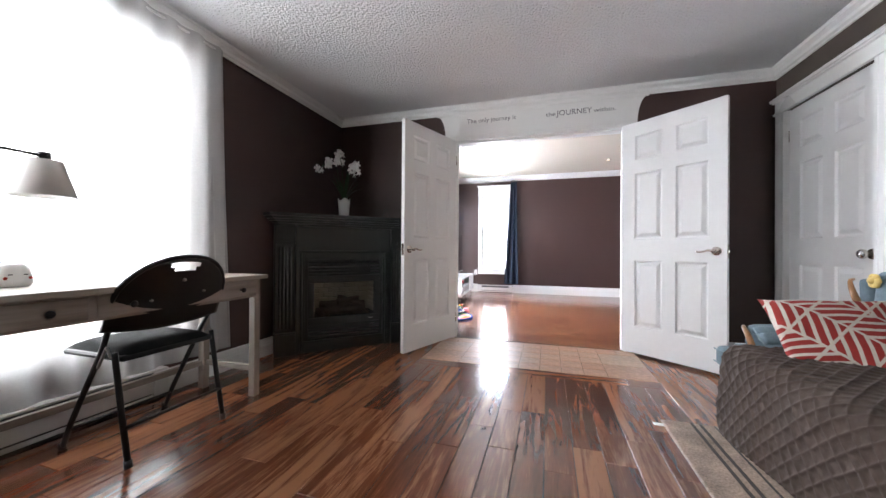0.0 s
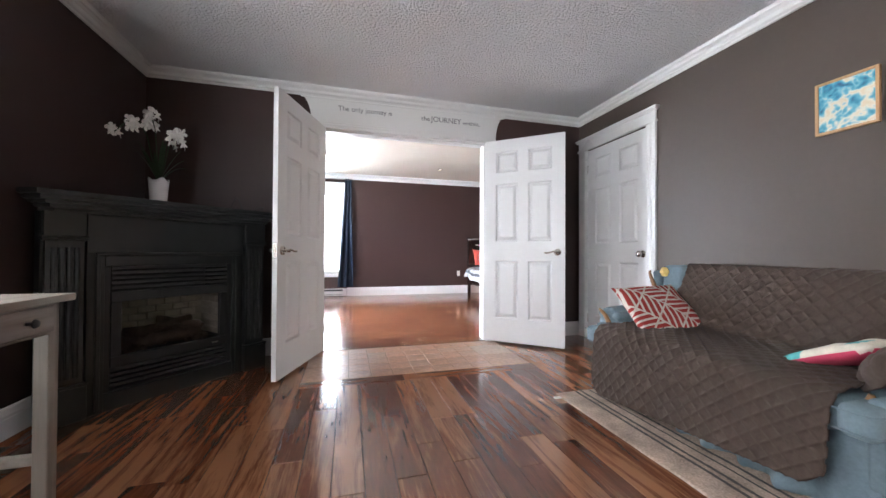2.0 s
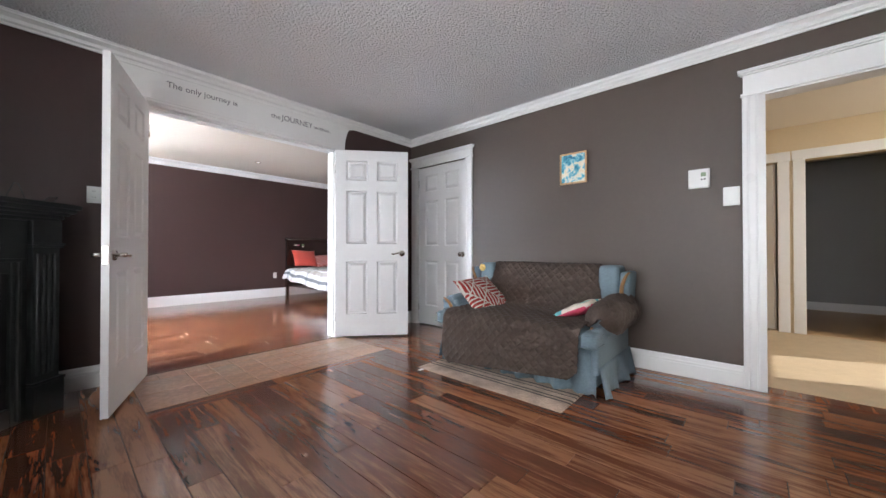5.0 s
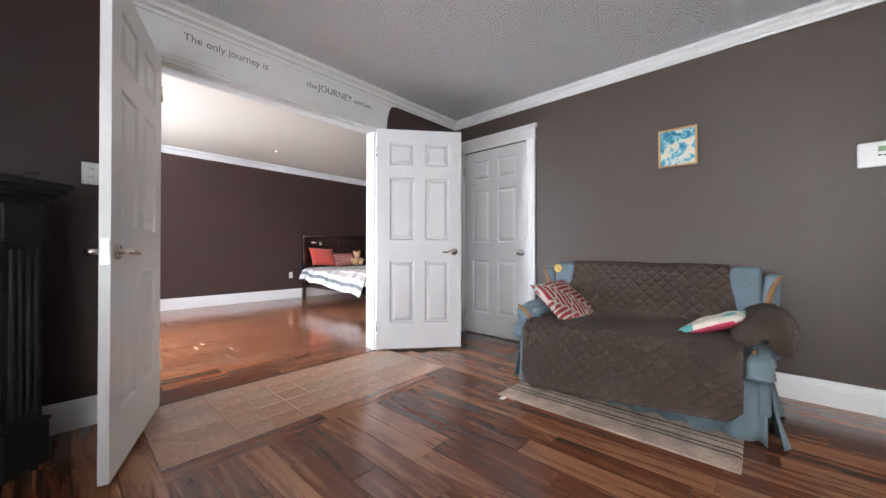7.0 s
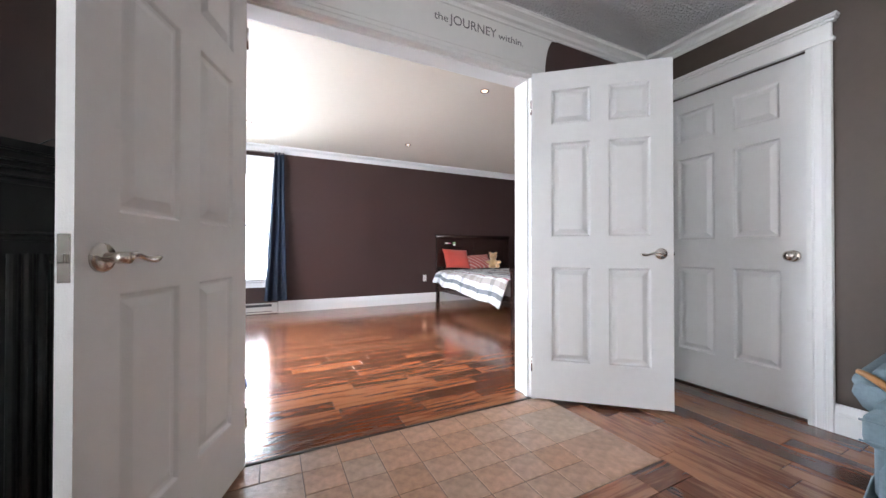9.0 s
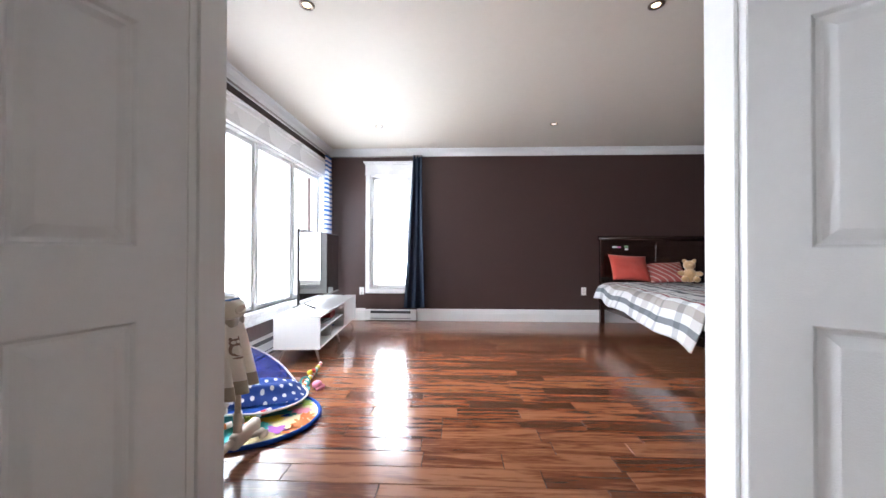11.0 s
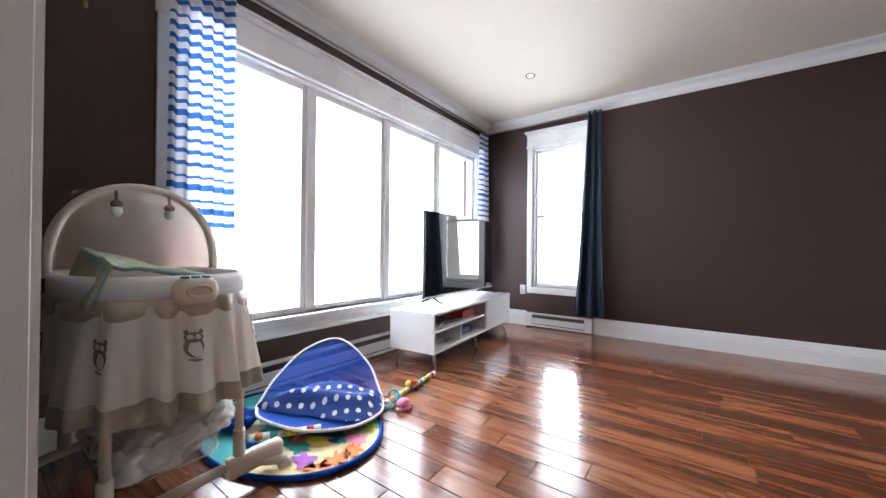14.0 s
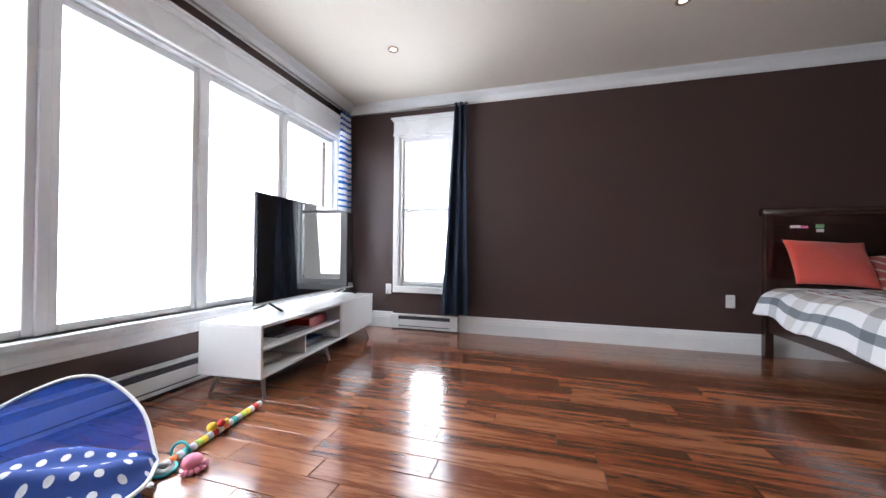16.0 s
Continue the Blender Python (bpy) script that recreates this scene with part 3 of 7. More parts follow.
for k in range(4):
    a, b = y0 + 0.03 + pitch * k, y0 + 0.03 + pitch * (k + 1)
    if k:
        part("mullion", boxes((X - 0.13, X - 0.035, a - 0.022, a + 0.022, z0, z1 - 0.03), bevel=0.002), M_FRAME, win)
    ya, yb = a + (0.022 if k else 0), b - (0.022 if k < 3 else 0)
    for c in ((X - 0.11, X - 0.05, ya, ya + 0.04, z0, z1 - 0.03), (X - 0.11, X - 0.05, yb - 0.04, yb, z0, z1 - 0.03), (X - 0.11, X - 0.05, ya + 0.04, yb - 0.04, z0, z0 + 0.042), (X - 0.11, X - 0.05, ya + 0.04, yb - 0.04, z1 - 0.078, z1 - 0.03)):
        part("sash", boxes(c, bevel=0.004), M_FRAME, win)
    glass_pane(win, (X - 0.085, X - 0.079, ya + 0.035, yb - 0.035, z0 + 0.035, z1 - 0.07))

# sash window in the north wall
x0, x1, z0, z1 = WIN_N
Y = N2
win = tagged(thing("window_2", "white single-hung window beside a dark curtain", "window"), kind="structure")
for n, b in (("window_frame", (x0, x0 + 0.03, Y + 0.004, Y + 0.15, z0, z1)), ("window_frame", (x1 - 0.03, x1, Y + 0.004, Y + 0.15, z0, z1)), ("window_frame", (x0 + 0.03, x1 - 0.03, Y + 0.004, Y + 0.15, z1 - 0.03, z1)),
             ("casing", (x0 - 0.058, x0 + 0.008, Y - 0.02, Y, z0 - 0.06, z1)), ("casing", (x1 - 0.008, x1 + 0.085, Y - 0.02, Y, z0 - 0.06, z1)), ("head_casing", (x0 - 0.062, x1 + 0.09, Y - 0.024, Y, z1, z1 + 0.15)),
             ("head_bead", (x0 - 0.07, x1 + 0.10, Y - 0.032, Y, z1 - 0.006, z1 + 0.014)), ("head_bead", (x0 - 0.07, x1 + 0.10, Y - 0.036, Y, z1 + 0.15, z1 + 0.175)), ("head_cap", (x0 - 0.09, x1 + 0.12, Y - 0.055, Y, z1 + 0.175, z1 + 0.195)),
             ("window_sill", (x0, x1, Y - 0.01, Y + 0.15, z0 - 0.02, z0)), ("apron", (x0 - 0.058, x1 + 0.085, Y - 0.022, Y, z0 - 0.075, z0 - 0.008)), ("sash", (x0 + 0.03, x0 + 0.055, Y + 0.05, Y + 0.1, z0, z1 - 0.03)), ("sash", (x1 - 0.055, x1 - 0.03, Y + 0.05, Y + 0.1, z0, z1 - 0.03)),
             ("sash", (x0 + 0.055, x1 - 0.055, Y + 0.05, Y + 0.1, z0, z0 + 0.05)), ("sash", (x0 + 0.055, x1 - 0.055, Y + 0.05, Y + 0.1, z1 - 0.07, z1 - 0.03)), ("meeting_rail", (x0 + 0.055, x1 - 0.055, Y + 0.045, Y + 0.105, 1.33, 1.365))):
    part(n, boxes(b, bevel=0.003), M_FRAME, win)
part("sash_lift", boxes((-0.34, -0.25, Y + 0.035, Y + 0.05, z0 + 0.012, z0 + 0.024), bevel=0.003), M_FRAME, win)
glass_pane(win, (x0 + 0.05, x1 - 0.05, Y + 0.07, Y + 0.076, z0 + 0.045, 1.335))
glass_pane(win, (x0 + 0.05, x1 - 0.05, Y + 0.078, Y + 0.084, 1.36, z1 - 0.065))

# window behind the desk
SITE = ROOM_1
y0, y1, z0, z1 = WIN_D
X = W1
win = tagged(thing("window_3", "white window behind a sheer curtain", "window"), kind="structure")
for n, b in (("window_frame", (X - 0.15, X - 0.004, y0, y0 + 0.04, z0, z1)), ("window_frame", (X - 0.15, X - 0.004, y1 - 0.04, y1, z0, z1)), ("window_frame", (X - 0.15, X - 0.004, y0 + 0.04, y1 - 0.04, z1 - 0.04, z1)), ("window_frame", (X - 0.15, X - 0.004, y0 + 0.04, y1 - 0.04, z0, z0 + 0.04)),
             ("mullion", (X - 0.12, X - 0.05, 1.43, 1.49, z0 + 0.04, z1 - 0.04)), ("casing", (X, X + 0.02, y0 - 0.09, y0 + 0.01, z0 - 0.09, z1)), ("casing", (X, X + 0.02, y1 - 0.01, y1 + 0.09, z0 - 0.09, z1)), ("head_casing", (X, X + 0.022, y0 - 0.1, y1 + 0.1, z1 - 0.01, z1 + 0.12)), ("apron", (X, X + 0.022, y0 - 0.1, y1 + 0.1, z0 - 0.09, z0 + 0.01))):
    part(n, boxes(b, bevel=0.003), M_FRAME, win)
glass_pane(win, (X - 0.085, X - 0.079, y0 + 0.035, 1.435, z0 + 0.035, z1 - 0.035))
glass_pane(win, (X - 0.085, X - 0.079, 1.485, y1 - 0.035, z0 + 0.035, z1 - 0.035))

# ---- soft and hard materials of the things ----
M_FIRE = material("charcoal_mantel_paint", (0.018, 0.0195, 0.0195), 0.34, vary=0.12, grain=30, bump=0.0008, bump_scale=160)
M_FIREMETAL = material("black_stove_metal", (0.014, 0.014, 0.015), 0.45, vary=0.1)
M_LOG = material("charred_log", (0.10, 0.065, 0.045), 0.9, vary=0.5, grain=14, bump=0.02, bump_scale=30)
M_FIREBRICK = material("pale_firebrick", (0.42, 0.37, 0.30), 0.85, vary=0.2, bump=0.002)
M_FIREGLASS = glass("stove_glass", (0.75, 0.75, 0.75))
M_FIREGLASS.node_tree.nodes["Principled BSDF"].inputs["IOR"].default_value = 1.25
M_CERAMIC = material("white_ceramic", (0.78, 0.77, 0.75), 0.25, vary=0.03)
M_PETAL = material("white_petal", (0.80, 0.79, 0.76), 0.7, vary=0.06, grain=60)
M_LEAF = material("dark_green_leaf", (0.035, 0.065, 0.028), 0.45, vary=0.3)
M_BLACKPAINT = material("black_powder_coat", (0.006, 0.007, 0.008), 0.34, vary=0.15, grain=50)
M_VINYL = material("black_vinyl", (0.012, 0.014, 0.014), 0.7, spec=0.2, vary=0.2, grain=60, bump=0.001, bump_scale=300)
M_GREYWOOD = wood("grey_washed_wood", (0.27, 0.235, 0.20), (0.15, 0.125, 0.105), 0.5, "Y", 5, 0.15, 0.0, 0.6, (0.34, 0.30, 0.26))
M_GREYWOODZ = wood("grey_washed_wood_upright", (0.27, 0.235, 0.20), (0.15, 0.125, 0.105), 0.5, "Z", 5, 0.15, 0.0, 0.6, (0.34, 0.30, 0.26))
M_SHADE = material("white_lampshade", (0.80, 0.79, 0.77), 0.8, vary=0.03, bump=0.0008, bump_scale=300)
M_QUILT = material("brown_microfibre_quilt", (0.066, 0.045, 0.036), 0.8, vary=0.18, grain=90, bump=0.0008, bump_scale=500, sheen=0.06, spec=0.25)
M_BLUEFAB = material("pale_blue_upholstery", (0.155, 0.21, 0.245), 0.9, vary=0.16, grain=80, bump=0.0008, bump_scale=400, sheen=0.05, spec=0.25)
M_OAK = wood("golden_oak_trim", (0.30, 0.145, 0.055), (0.16, 0.07, 0.025), 0.3, "Z", 8, 0.1, 0.3)
M_ROSETTE = material("yellow_rosette", (0.72, 0.52, 0.16), 0.5, vary=0.15)
M_ESPRESSO = wood("espresso_bed_wood", (0.030, 0.013, 0.010), (0.010, 0.005, 0.004), 0.22, "X", 6, 0.1, 0.4)
M_CORAL = material("coral_cushion", (0.62, 0.075, 0.05), 0.85, vary=0.12, grain=60, bump=0.001, bump_scale=350, sheen=0.3)
M_BEAR = material("tan_plush", (0.56, 0.34, 0.16), 0.95, vary=0.2, grain=90, bump=0.006, bump_scale=200, sheen=0.6)
M_CABINET = material("white_lacquer", (0.80, 0.80, 0.80), 0.18, vary=0.015)
M_STEEL = material("brushed_steel_leg", (0.35, 0.33, 0.31), 0.35, metal=1.0, vary=0.1)
M_SCREEN = material("dark_glossy_screen", (0.008, 0.008, 0.009), 0.03, vary=0.1, grain=10, spec=1.0, coat=0.6)
M_BLACKPLASTIC = material("black_plastic", (0.012, 0.012, 0.013), 0.4, vary=0.1)
M_PLASTIC = material("white_plastic", (0.76, 0.76, 0.74), 0.4, vary=0.02)
M_TAUPEPLASTIC = material("warm_beige_plastic", (0.62, 0.53, 0.42), 0.35, vary=0.03)
M_HEATER = material("white_heater_enamel", (0.70, 0.70, 0.69), 0.4, vary=0.04)
M_DARKSLOT = material("dark_heater_fin", (0.10, 0.10, 0.11), 0.5, metal=0.6, vary=0.3, grain=80)
M_NAVY = material("navy_blackout_fabric", (0.022, 0.034, 0.056), 0.8, vary=0.1, grain=70, bump=0.0006, bump_scale=500, spec=0.2)


def math_node(n, l, op, a, b=None, c=None):
    node = n.new("ShaderNodeMath")
    node.operation = op
    for k, v in enumerate((a, b, c)):
        if v is None:
            continue
        if isinstance(v, (int, float)):
            node.inputs[k].default_value = v
        else:
            l.new(v, node.inputs[k])
    return node.outputs[0]


def two_tone(name, a, b, mask, rough=0.85, bump=0.0006, coords="Object"):
    """Fabric in two colours; mask(n, l, x, y, z) gives 0 or 1."""
    m = bpy.data.materials.new(name)
    m.use_nodes = True
    n, l = m.node_tree.nodes, m.node_tree.links
    p = n["Principled BSDF"]
    p.inputs["Roughness"].default_value = rough
    tc, sep, mix = n.new("ShaderNodeTexCoord"), n.new("ShaderNodeSeparateXYZ"), n.new("ShaderNodeMix")
    mix.data_type = "RGBA"
    l.new(tc.outputs[coords], sep.inputs[0])
    l.new(mask(n, l, sep.outputs[0], sep.outputs[1], sep.outputs[2]), mix.inputs[0])
    mix.inputs[6].default_value, mix.inputs[7].default_value = (*a, 1), (*b, 1)
    noise_, mul = n.new("ShaderNodeTexNoise"), n.new("ShaderNodeMix")
    mul.data_type, mul.blend_type = "RGBA", "MULTIPLY"
    mul.inputs[0].default_value = 0.3
    noise_.inputs["Scale"].default_value, noise_.inputs["Detail"].default_value = 60, 5
    l.new(tc.outputs["Object"], noise_.inputs["Vector"])
    l.new(mix.outputs[2], mul.inputs[6])
    l.new(noise_.outputs["Fac"], mul.inputs[7])
    l.new(mul.outputs[2], p.inputs["Base Color"])
    bp = n.new("ShaderNodeBump")
    bp.inputs["Distance"].default_value = bump
    l.new(noise_.outputs["Fac"], bp.inputs["Height"])
    l.new(bp.outputs[0], p.inputs["Normal"])
    return m


def chevron_mask(n, l, x, y, z):
    # diamonds of slanting bars, parted by pale lines
    u = math_node(n, l, "ADD", x, y)
    v = math_node(n, l, "SUBTRACT", x, y)
    fu = math_node(n, l, "FRACT", math_node(n, l, "MULTIPLY", u, 5.2))
    cu = math_node(n, l, "FLOOR", math_node(n, l, "MULTIPLY", u, 5.2))
    par = math_node(n, l, "MODULO", math_node(n, l, "ADD", cu, 40), 2)
    sgn = math_node(n, l, "SUBTRACT", math_node(n, l, "MULTIPLY", par, 2), 1)
    slant = math_node(n, l, "MULTIPLY_ADD", math_node(n, l, "MULTIPLY", u, sgn), 0.9, v)
    bar = math_node(n, l, "GREATER_THAN", math_node(n, l, "FRACT", math_node(n, l, "MULTIPLY", slant, 14)), 0.36)
    edge = math_node(n, l, "GREATER_THAN", fu, 0.08)
    cross = math_node(n, l, "GREATER_THAN", math_node(n, l, "FRACT", math_node(n, l, "MULTIPLY", v, 5.2)), 0.08)
    return math_node(n, l, "MULTIPLY", math_node(n, l, "MULTIPLY", bar, edge), cross)


M_CHEVRON = two_tone("red_white_diamond_fabric", (0.68, 0.62, 0.55), (0.36, 0.03, 0.024), chevron_mask)
M_CHEVRON2 = two_tone("faded_red_diamond_fabric", (0.62, 0.42, 0.38), (0.42, 0.10, 0.085), lambda n, l, x, y, z: math_node(n, l, "LESS_THAN", math_node(n, l, "FRACT", math_node(n, l, "MULTIPLY", math_node(n, l, "ADD", x, y), 11)), 0.75))


def plaid():
    """White duvet with grey, beige and wine stripes both ways."""
    m = bpy.data.materials.new("plaid_duvet_cotton")
    m.use_nodes = True
    n, l = m.node_tree.nodes, m.node_tree.links
    p = n["Principled BSDF"]
    p.inputs["Roughness"].default_value = 0.85
    tc, sep = n.new("ShaderNodeTexCoord"), n.new("ShaderNodeSeparateXYZ")
    l.new(tc.outputs["UV"], sep.inputs[0])
    last = None
    for k, (axis, stops) in enumerate(((0, 2.0), (1, 1.25))):
        f = math_node(n, l, "FRACT", math_node(n, l, "MULTIPLY", sep.outputs[axis], stops))
        r = n.new("ShaderNodeValToRGB")
        r.color_ramp.interpolation = "CONSTANT"
        e = r.color_ramp.elements
        e[0].position, e[0].color = 0.0, (0.80, 0.80, 0.80, 1)
        e[1].position, e[1].color = 0.18, (0.20, 0.22, 0.24, 1)
        for pos, c in ((0.30, (0.80, 0.80, 0.80, 1)), (0.46, (0.46, 0.42, 0.39, 1)), (0.62, (0.80, 0.80, 0.80, 1)), (0.72, (0.30, 0.045, 0.07, 1) if axis == 0 else (0.5, 0.47, 0.45, 1)), (0.765, (0.78, 0.76, 0.74, 1)), (0.86, (0.25, 0.27, 0.30, 1)), (0.90, (0.80, 0.80, 0.80, 1))):
            e.new(pos).color = c
        l.new(f, r.inputs["Fac"])
        if last is None:
            last = r.outputs["Color"]
        else:
            mix = n.new("ShaderNodeMix")
            mix.data_type, mix.blend_type = "RGBA", "MULTIPLY"
            mix.inputs[0].default_value = 0.55
            l.new(last, mix.inputs[6])
            l.new(r.outputs["Color"], mix.inputs[7])
            last = mix.outputs[2]
    l.new(last, p.inputs["Base Color"])
    return m


M_PLAID = plaid()


def soft_box(bm, x0, x1, y0, y1, z0, z1, r, seg=3):
    box(bm, x0, x1, y0, y1, z0, z1, r, seg)


def pillow_mesh(w, h, t, rng, n=22, ears=0.06, sag=0.01):
    """A stuffed cushion lying in the xy plane."""
    bm = bmesh.new()
    grid = {}
    for side in (1, -1):
        for i in range(n + 1):
            for j in range(n + 1):
                u, v = 2 * i / n - 1, 2 * j / n - 1
                edge = (i in (0, n)) or (j in (0, n))
                if side == -1 and edge:
                    grid[(-1, i, j)] = grid[(1, i, j)]
                    continue
                pinch = 1 - ears * (1 - abs(u) ** 3) * abs(v) ** 2, 1 - ears * (1 - abs(v) ** 3) * abs(u) ** 2
                fat = max(0, (1 - u * u)) ** 0.45 * max(0, (1 - v * v)) ** 0.45
                wr = 0.35 * sag * noise.noise((u * 3 + w * 9, v * 3, side * 4.0)) + sag * noise.noise((u * 1.3, v * 1.3 + h * 7, side * 2.0))
                grid[(side, i, j)] = bm.verts.new((u * w / 2 * pinch[1], v * h / 2 * pinch[0], side * (t / 2 * fat) + wr * (0.4 + fat)))
    for side in (1, -1):
        for i in range(n):
            for j in range(n):
                q = [grid[(side, i, j)], grid[(side, i + 1, j)], grid[(side, i + 1, j + 1)], grid[(side, i, j + 1)]]
                bm.faces.new(q if side == 1 else q[::-1])
    return bm


def cushion(name, label, mat, w, h, t, m, seed=1, parent=None):
    ob = part(name, pillow_mesh(w, h, t, random.Random(seed)), mat, parent, label, True)
    ob.matrix_world = SITE @ m
    return tagged(ob, label, "cushion")


# ---- corner fireplace ----
def fireplace():
    f = thing("fireplace", "charcoal painted corner fireplace with a gas insert", "fireplace", at=(-0.925, 3.835, 0), rz=45)
    # local x along the front (left to right), y into the corner, front of the carcass at y = 0
    L, R = -0.60, 0.60
    part("back_panel", boxes((L, -0.36, 0.10, 0.13, 0.0, 1.12), (0.36, R, 0.10, 0.13, 0.0, 1.12), (-0.36, 0.36, 0.10, 0.13, 0.83, 1.12)), M_FIRE, f)
    for a, b in ((L, L + 0.022), (R - 0.022, R)):
        part("side_panel", boxes((a, b, 0.03, 0.12, 0, 1.12), bevel=0.002), M_FIRE, f)
    for s in (-1, 1):
        a, b = sorted((s * 0.60, s * 0.432))
        part("plinth", boxes((a, b, -0.022, 0.05, 0.0, 0.185), (a - 0.004, b + 0.004, -0.027, 0.05, 0.185, 0.2), bevel=0.004, seg=2), M_FIRE, f)
        bm = bmesh.new()
        box(bm, a + 0.012, b - 0.012, 0.0, 0.06, 0.2, 0.965)
        w = (b - a - 0.024 - 0.03) / 4
        pil = part("pilaster", bm, M_FIRE, f)
        for k in range(4):
            x = a + 0.027 + w * k + w / 2
            bm = bmesh.new()
            tube(bm, [(x, 0.0, 0.235), (x, 0.0, 0.93)], w * 0.4, 10)
            part("reed", bm, M_FIRE, pil)
        part("pilaster_cap", boxes((a - 0.002, b + 0.002, -0.014, 0.06, 0.965, 0.98), (a + 0.004, b - 0.004, -0.008, 0.06, 0.98, 1.12), (a - 0.006, b + 0.006, -0.02, 0.05, 0.98, 0.992), bevel=0.003), M_FIRE, f)
    part("frieze", boxes((-0.43, 0.43, 0.012, 0.06, 0.90, 1.12), bevel=0.002), M_FIRE, f)
    for b in ((-0.395, 0.395, 0.0, 0.02, 0.885, 0.905), (-0.395, -0.375, 0.0, 0.02, 0.02, 0.885), (0.375, 0.395, 0.0, 0.02, 0.02, 0.885)):
        part("surround_bead", boxes(b, bevel=0.005, seg=2), M_FIRE, f)
    for b in ((-0.432, -0.355, 0.014, 0.07, 0, 0.9), (0.355, 0.432, 0.014, 0.07, 0, 0.9), (-0.355, 0.355, 0.014, 0.07, 0.825, 0.9), (-0.355, 0.355, 0.014, 0.07, 0.0, 0.1)):
        part("surround", boxes(b, bevel=0.002), M_FIRE, f)
    # mantel shelf: a wedge that fills the corner, with stepped mouldings
    for z0, z1, o in ((1.115, 1.135, 0.012), (1.135, 1.155, 0.03), (1.155, 1.172, 0.05), (1.172, 1.195, 0.07), (1.195, 1.222, 0.085)):
        bm = bmesh.new()
        pts = [(L - o, 0.02 - o * 0.2), (L - o + 0.05, -o), (R + o - 0.05, -o), (R + o, 0.02 - o * 0.2), (R + o - 0.02, 0.05), (0.03, 0.66), (-0.03, 0.66), (L - o + 0.02, 0.05)]
        lo_, hi_ = [bm.verts.new((x, y, z0)) for x, y in pts], [bm.verts.new((x, y, z1)) for x, y in pts]
        bm.faces.new(lo_[::-1])
        bm.faces.new(hi_)
        for k in range(len(pts)):
            bm.faces.new((lo_[k], lo_[(k + 1) % len(pts)], hi_[(k + 1) % len(pts)], hi_[k]))
        bmesh.ops.bevel(bm, geom=[e for e in bm.edges if abs(e.verts[0].co.z - e.verts[1].co.z) < 1e-6], offset=0.004, segments=2, affect="EDGES")
        part("mantel_shelf" if z1 > 1.2 else "mantel_moulding", bm, M_FIRE, f)
    # gas insert
    ins = part("insert", boxes((-0.355, -0.325, 0.03, 0.4, 0.1, 0.825), (0.325, 0.355, 0.03, 0.4, 0.1, 0.825), (-0.325, 0.325, 0.03, 0.4, 0.8, 0.825), (-0.325, 0.325, 0.03, 0.4, 0.1, 0.115), bevel=0.003), M_FIREMETAL, f, "black metal gas insert")
    for k in range(4):
        z = 0.792 - 0.029 * k
        bm = bmesh.new()
        box(bm, -0.322, 0.322, 0.03, 0.036, z - 0.019, z, 0.003, 2)
        bmesh.ops.rotate(bm, verts=bm.verts, cent=(0, 0.03, z), matrix=Matrix.Rotation(radians(-18), 3, "X"))
        part("louvre", bm, M_FIREMETAL, ins)
    for k in range(4):
        z = 0.232 - 0.029 * k
        bm = bmesh.new()
        box(bm, -0.322, 0.322, 0.03, 0.036, z - 0.019, z, 0.003, 2)
        bmesh.ops.rotate(bm, verts=bm.verts, cent=(0, 0.03, z), matrix=Matrix.Rotation(radians(-18), 3, "X"))
        part("louvre", bm, M_FIREMETAL, ins)
    for b in ((-0.325, 0.325, 0.024, 0.06, 0.615, 0.675), (-0.325, 0.325, 0.024, 0.06, 0.238, 0.298), (-0.325, -0.275, 0.024, 0.06, 0.298, 0.615), (0.275, 0.325, 0.024, 0.06, 0.298, 0.615)):
        part("door_frame", boxes(b, bevel=0.004, seg=2), M_FIREMETAL, ins)
    gp = part("fire_glass", boxes((-0.277, 0.277, 0.04, 0.044, 0.296, 0.617)), M_FIREGLASS, ins, "clear stove glass")
    gp.visible_shadow = False
    part("badge", boxes((0.22, 0.262, 0.0215, 0.0245, 0.262, 0.27), bevel=0.0008), M_STEEL, ins, "small grey badge")
    part("firebox", boxes((-0.325, 0.325, 0.34, 0.35, 0.115, 0.8), (-0.325, 0.325, 0.06, 0.34, 0.115, 0.13)), M_FIREMETAL, ins)
    for s in (-1, 1):
        bm = bmesh.new()
        for r in range(7):
            for c in range(3):
                x0 = s * 0.318
                ya = 0.07 + 0.088 * c + (0.044 if r % 2 else 0)
                box(bm, min(x0, x0 - s * 0.03), max(x0, x0 - s * 0.03), ya, min(ya + 0.084, 0.335), 0.31 + 0.046 * r, 0.31 + 0.046 * r + 0.042, 0.003)
        part("firebrick_panel", bm, M_FIREBRICK, ins, "pale firebrick lining")
    bm = bmesh.new()
    for r in range(7):
        for c in range(6):
            xa = -0.3 + 0.1 * c + (0.05 if r % 2 else 0)
            box(bm, xa, min(xa + 0.096, 0.3), 0.31, 0.335, 0.31 + 0.046 * r, 0.31 + 0.046 * r + 0.042, 0.003)
    part("firebrick_panel", bm, M_FIREBRICK, ins, "pale firebrick lining")
    rg = random.Random(3)
    for a, b, r in (((-0.24, 0.14, 0.335), (0.2, 0.16, 0.34), 0.04), ((-0.2, 0.24, 0.37), (0.23, 0.22, 0.36), 0.045), ((-0.16, 0.13, 0.38), (0.06, 0.25, 0.43), 0.03), ((0.2, 0.12, 0.38), (-0.02, 0.26, 0.45), 0.028), ((-0.05, 0.15, 0.42), (0.16, 0.2, 0.44), 0.025)):
        bm = bmesh.new()
        a, b = Vector(a), Vector(b)
        k = 9
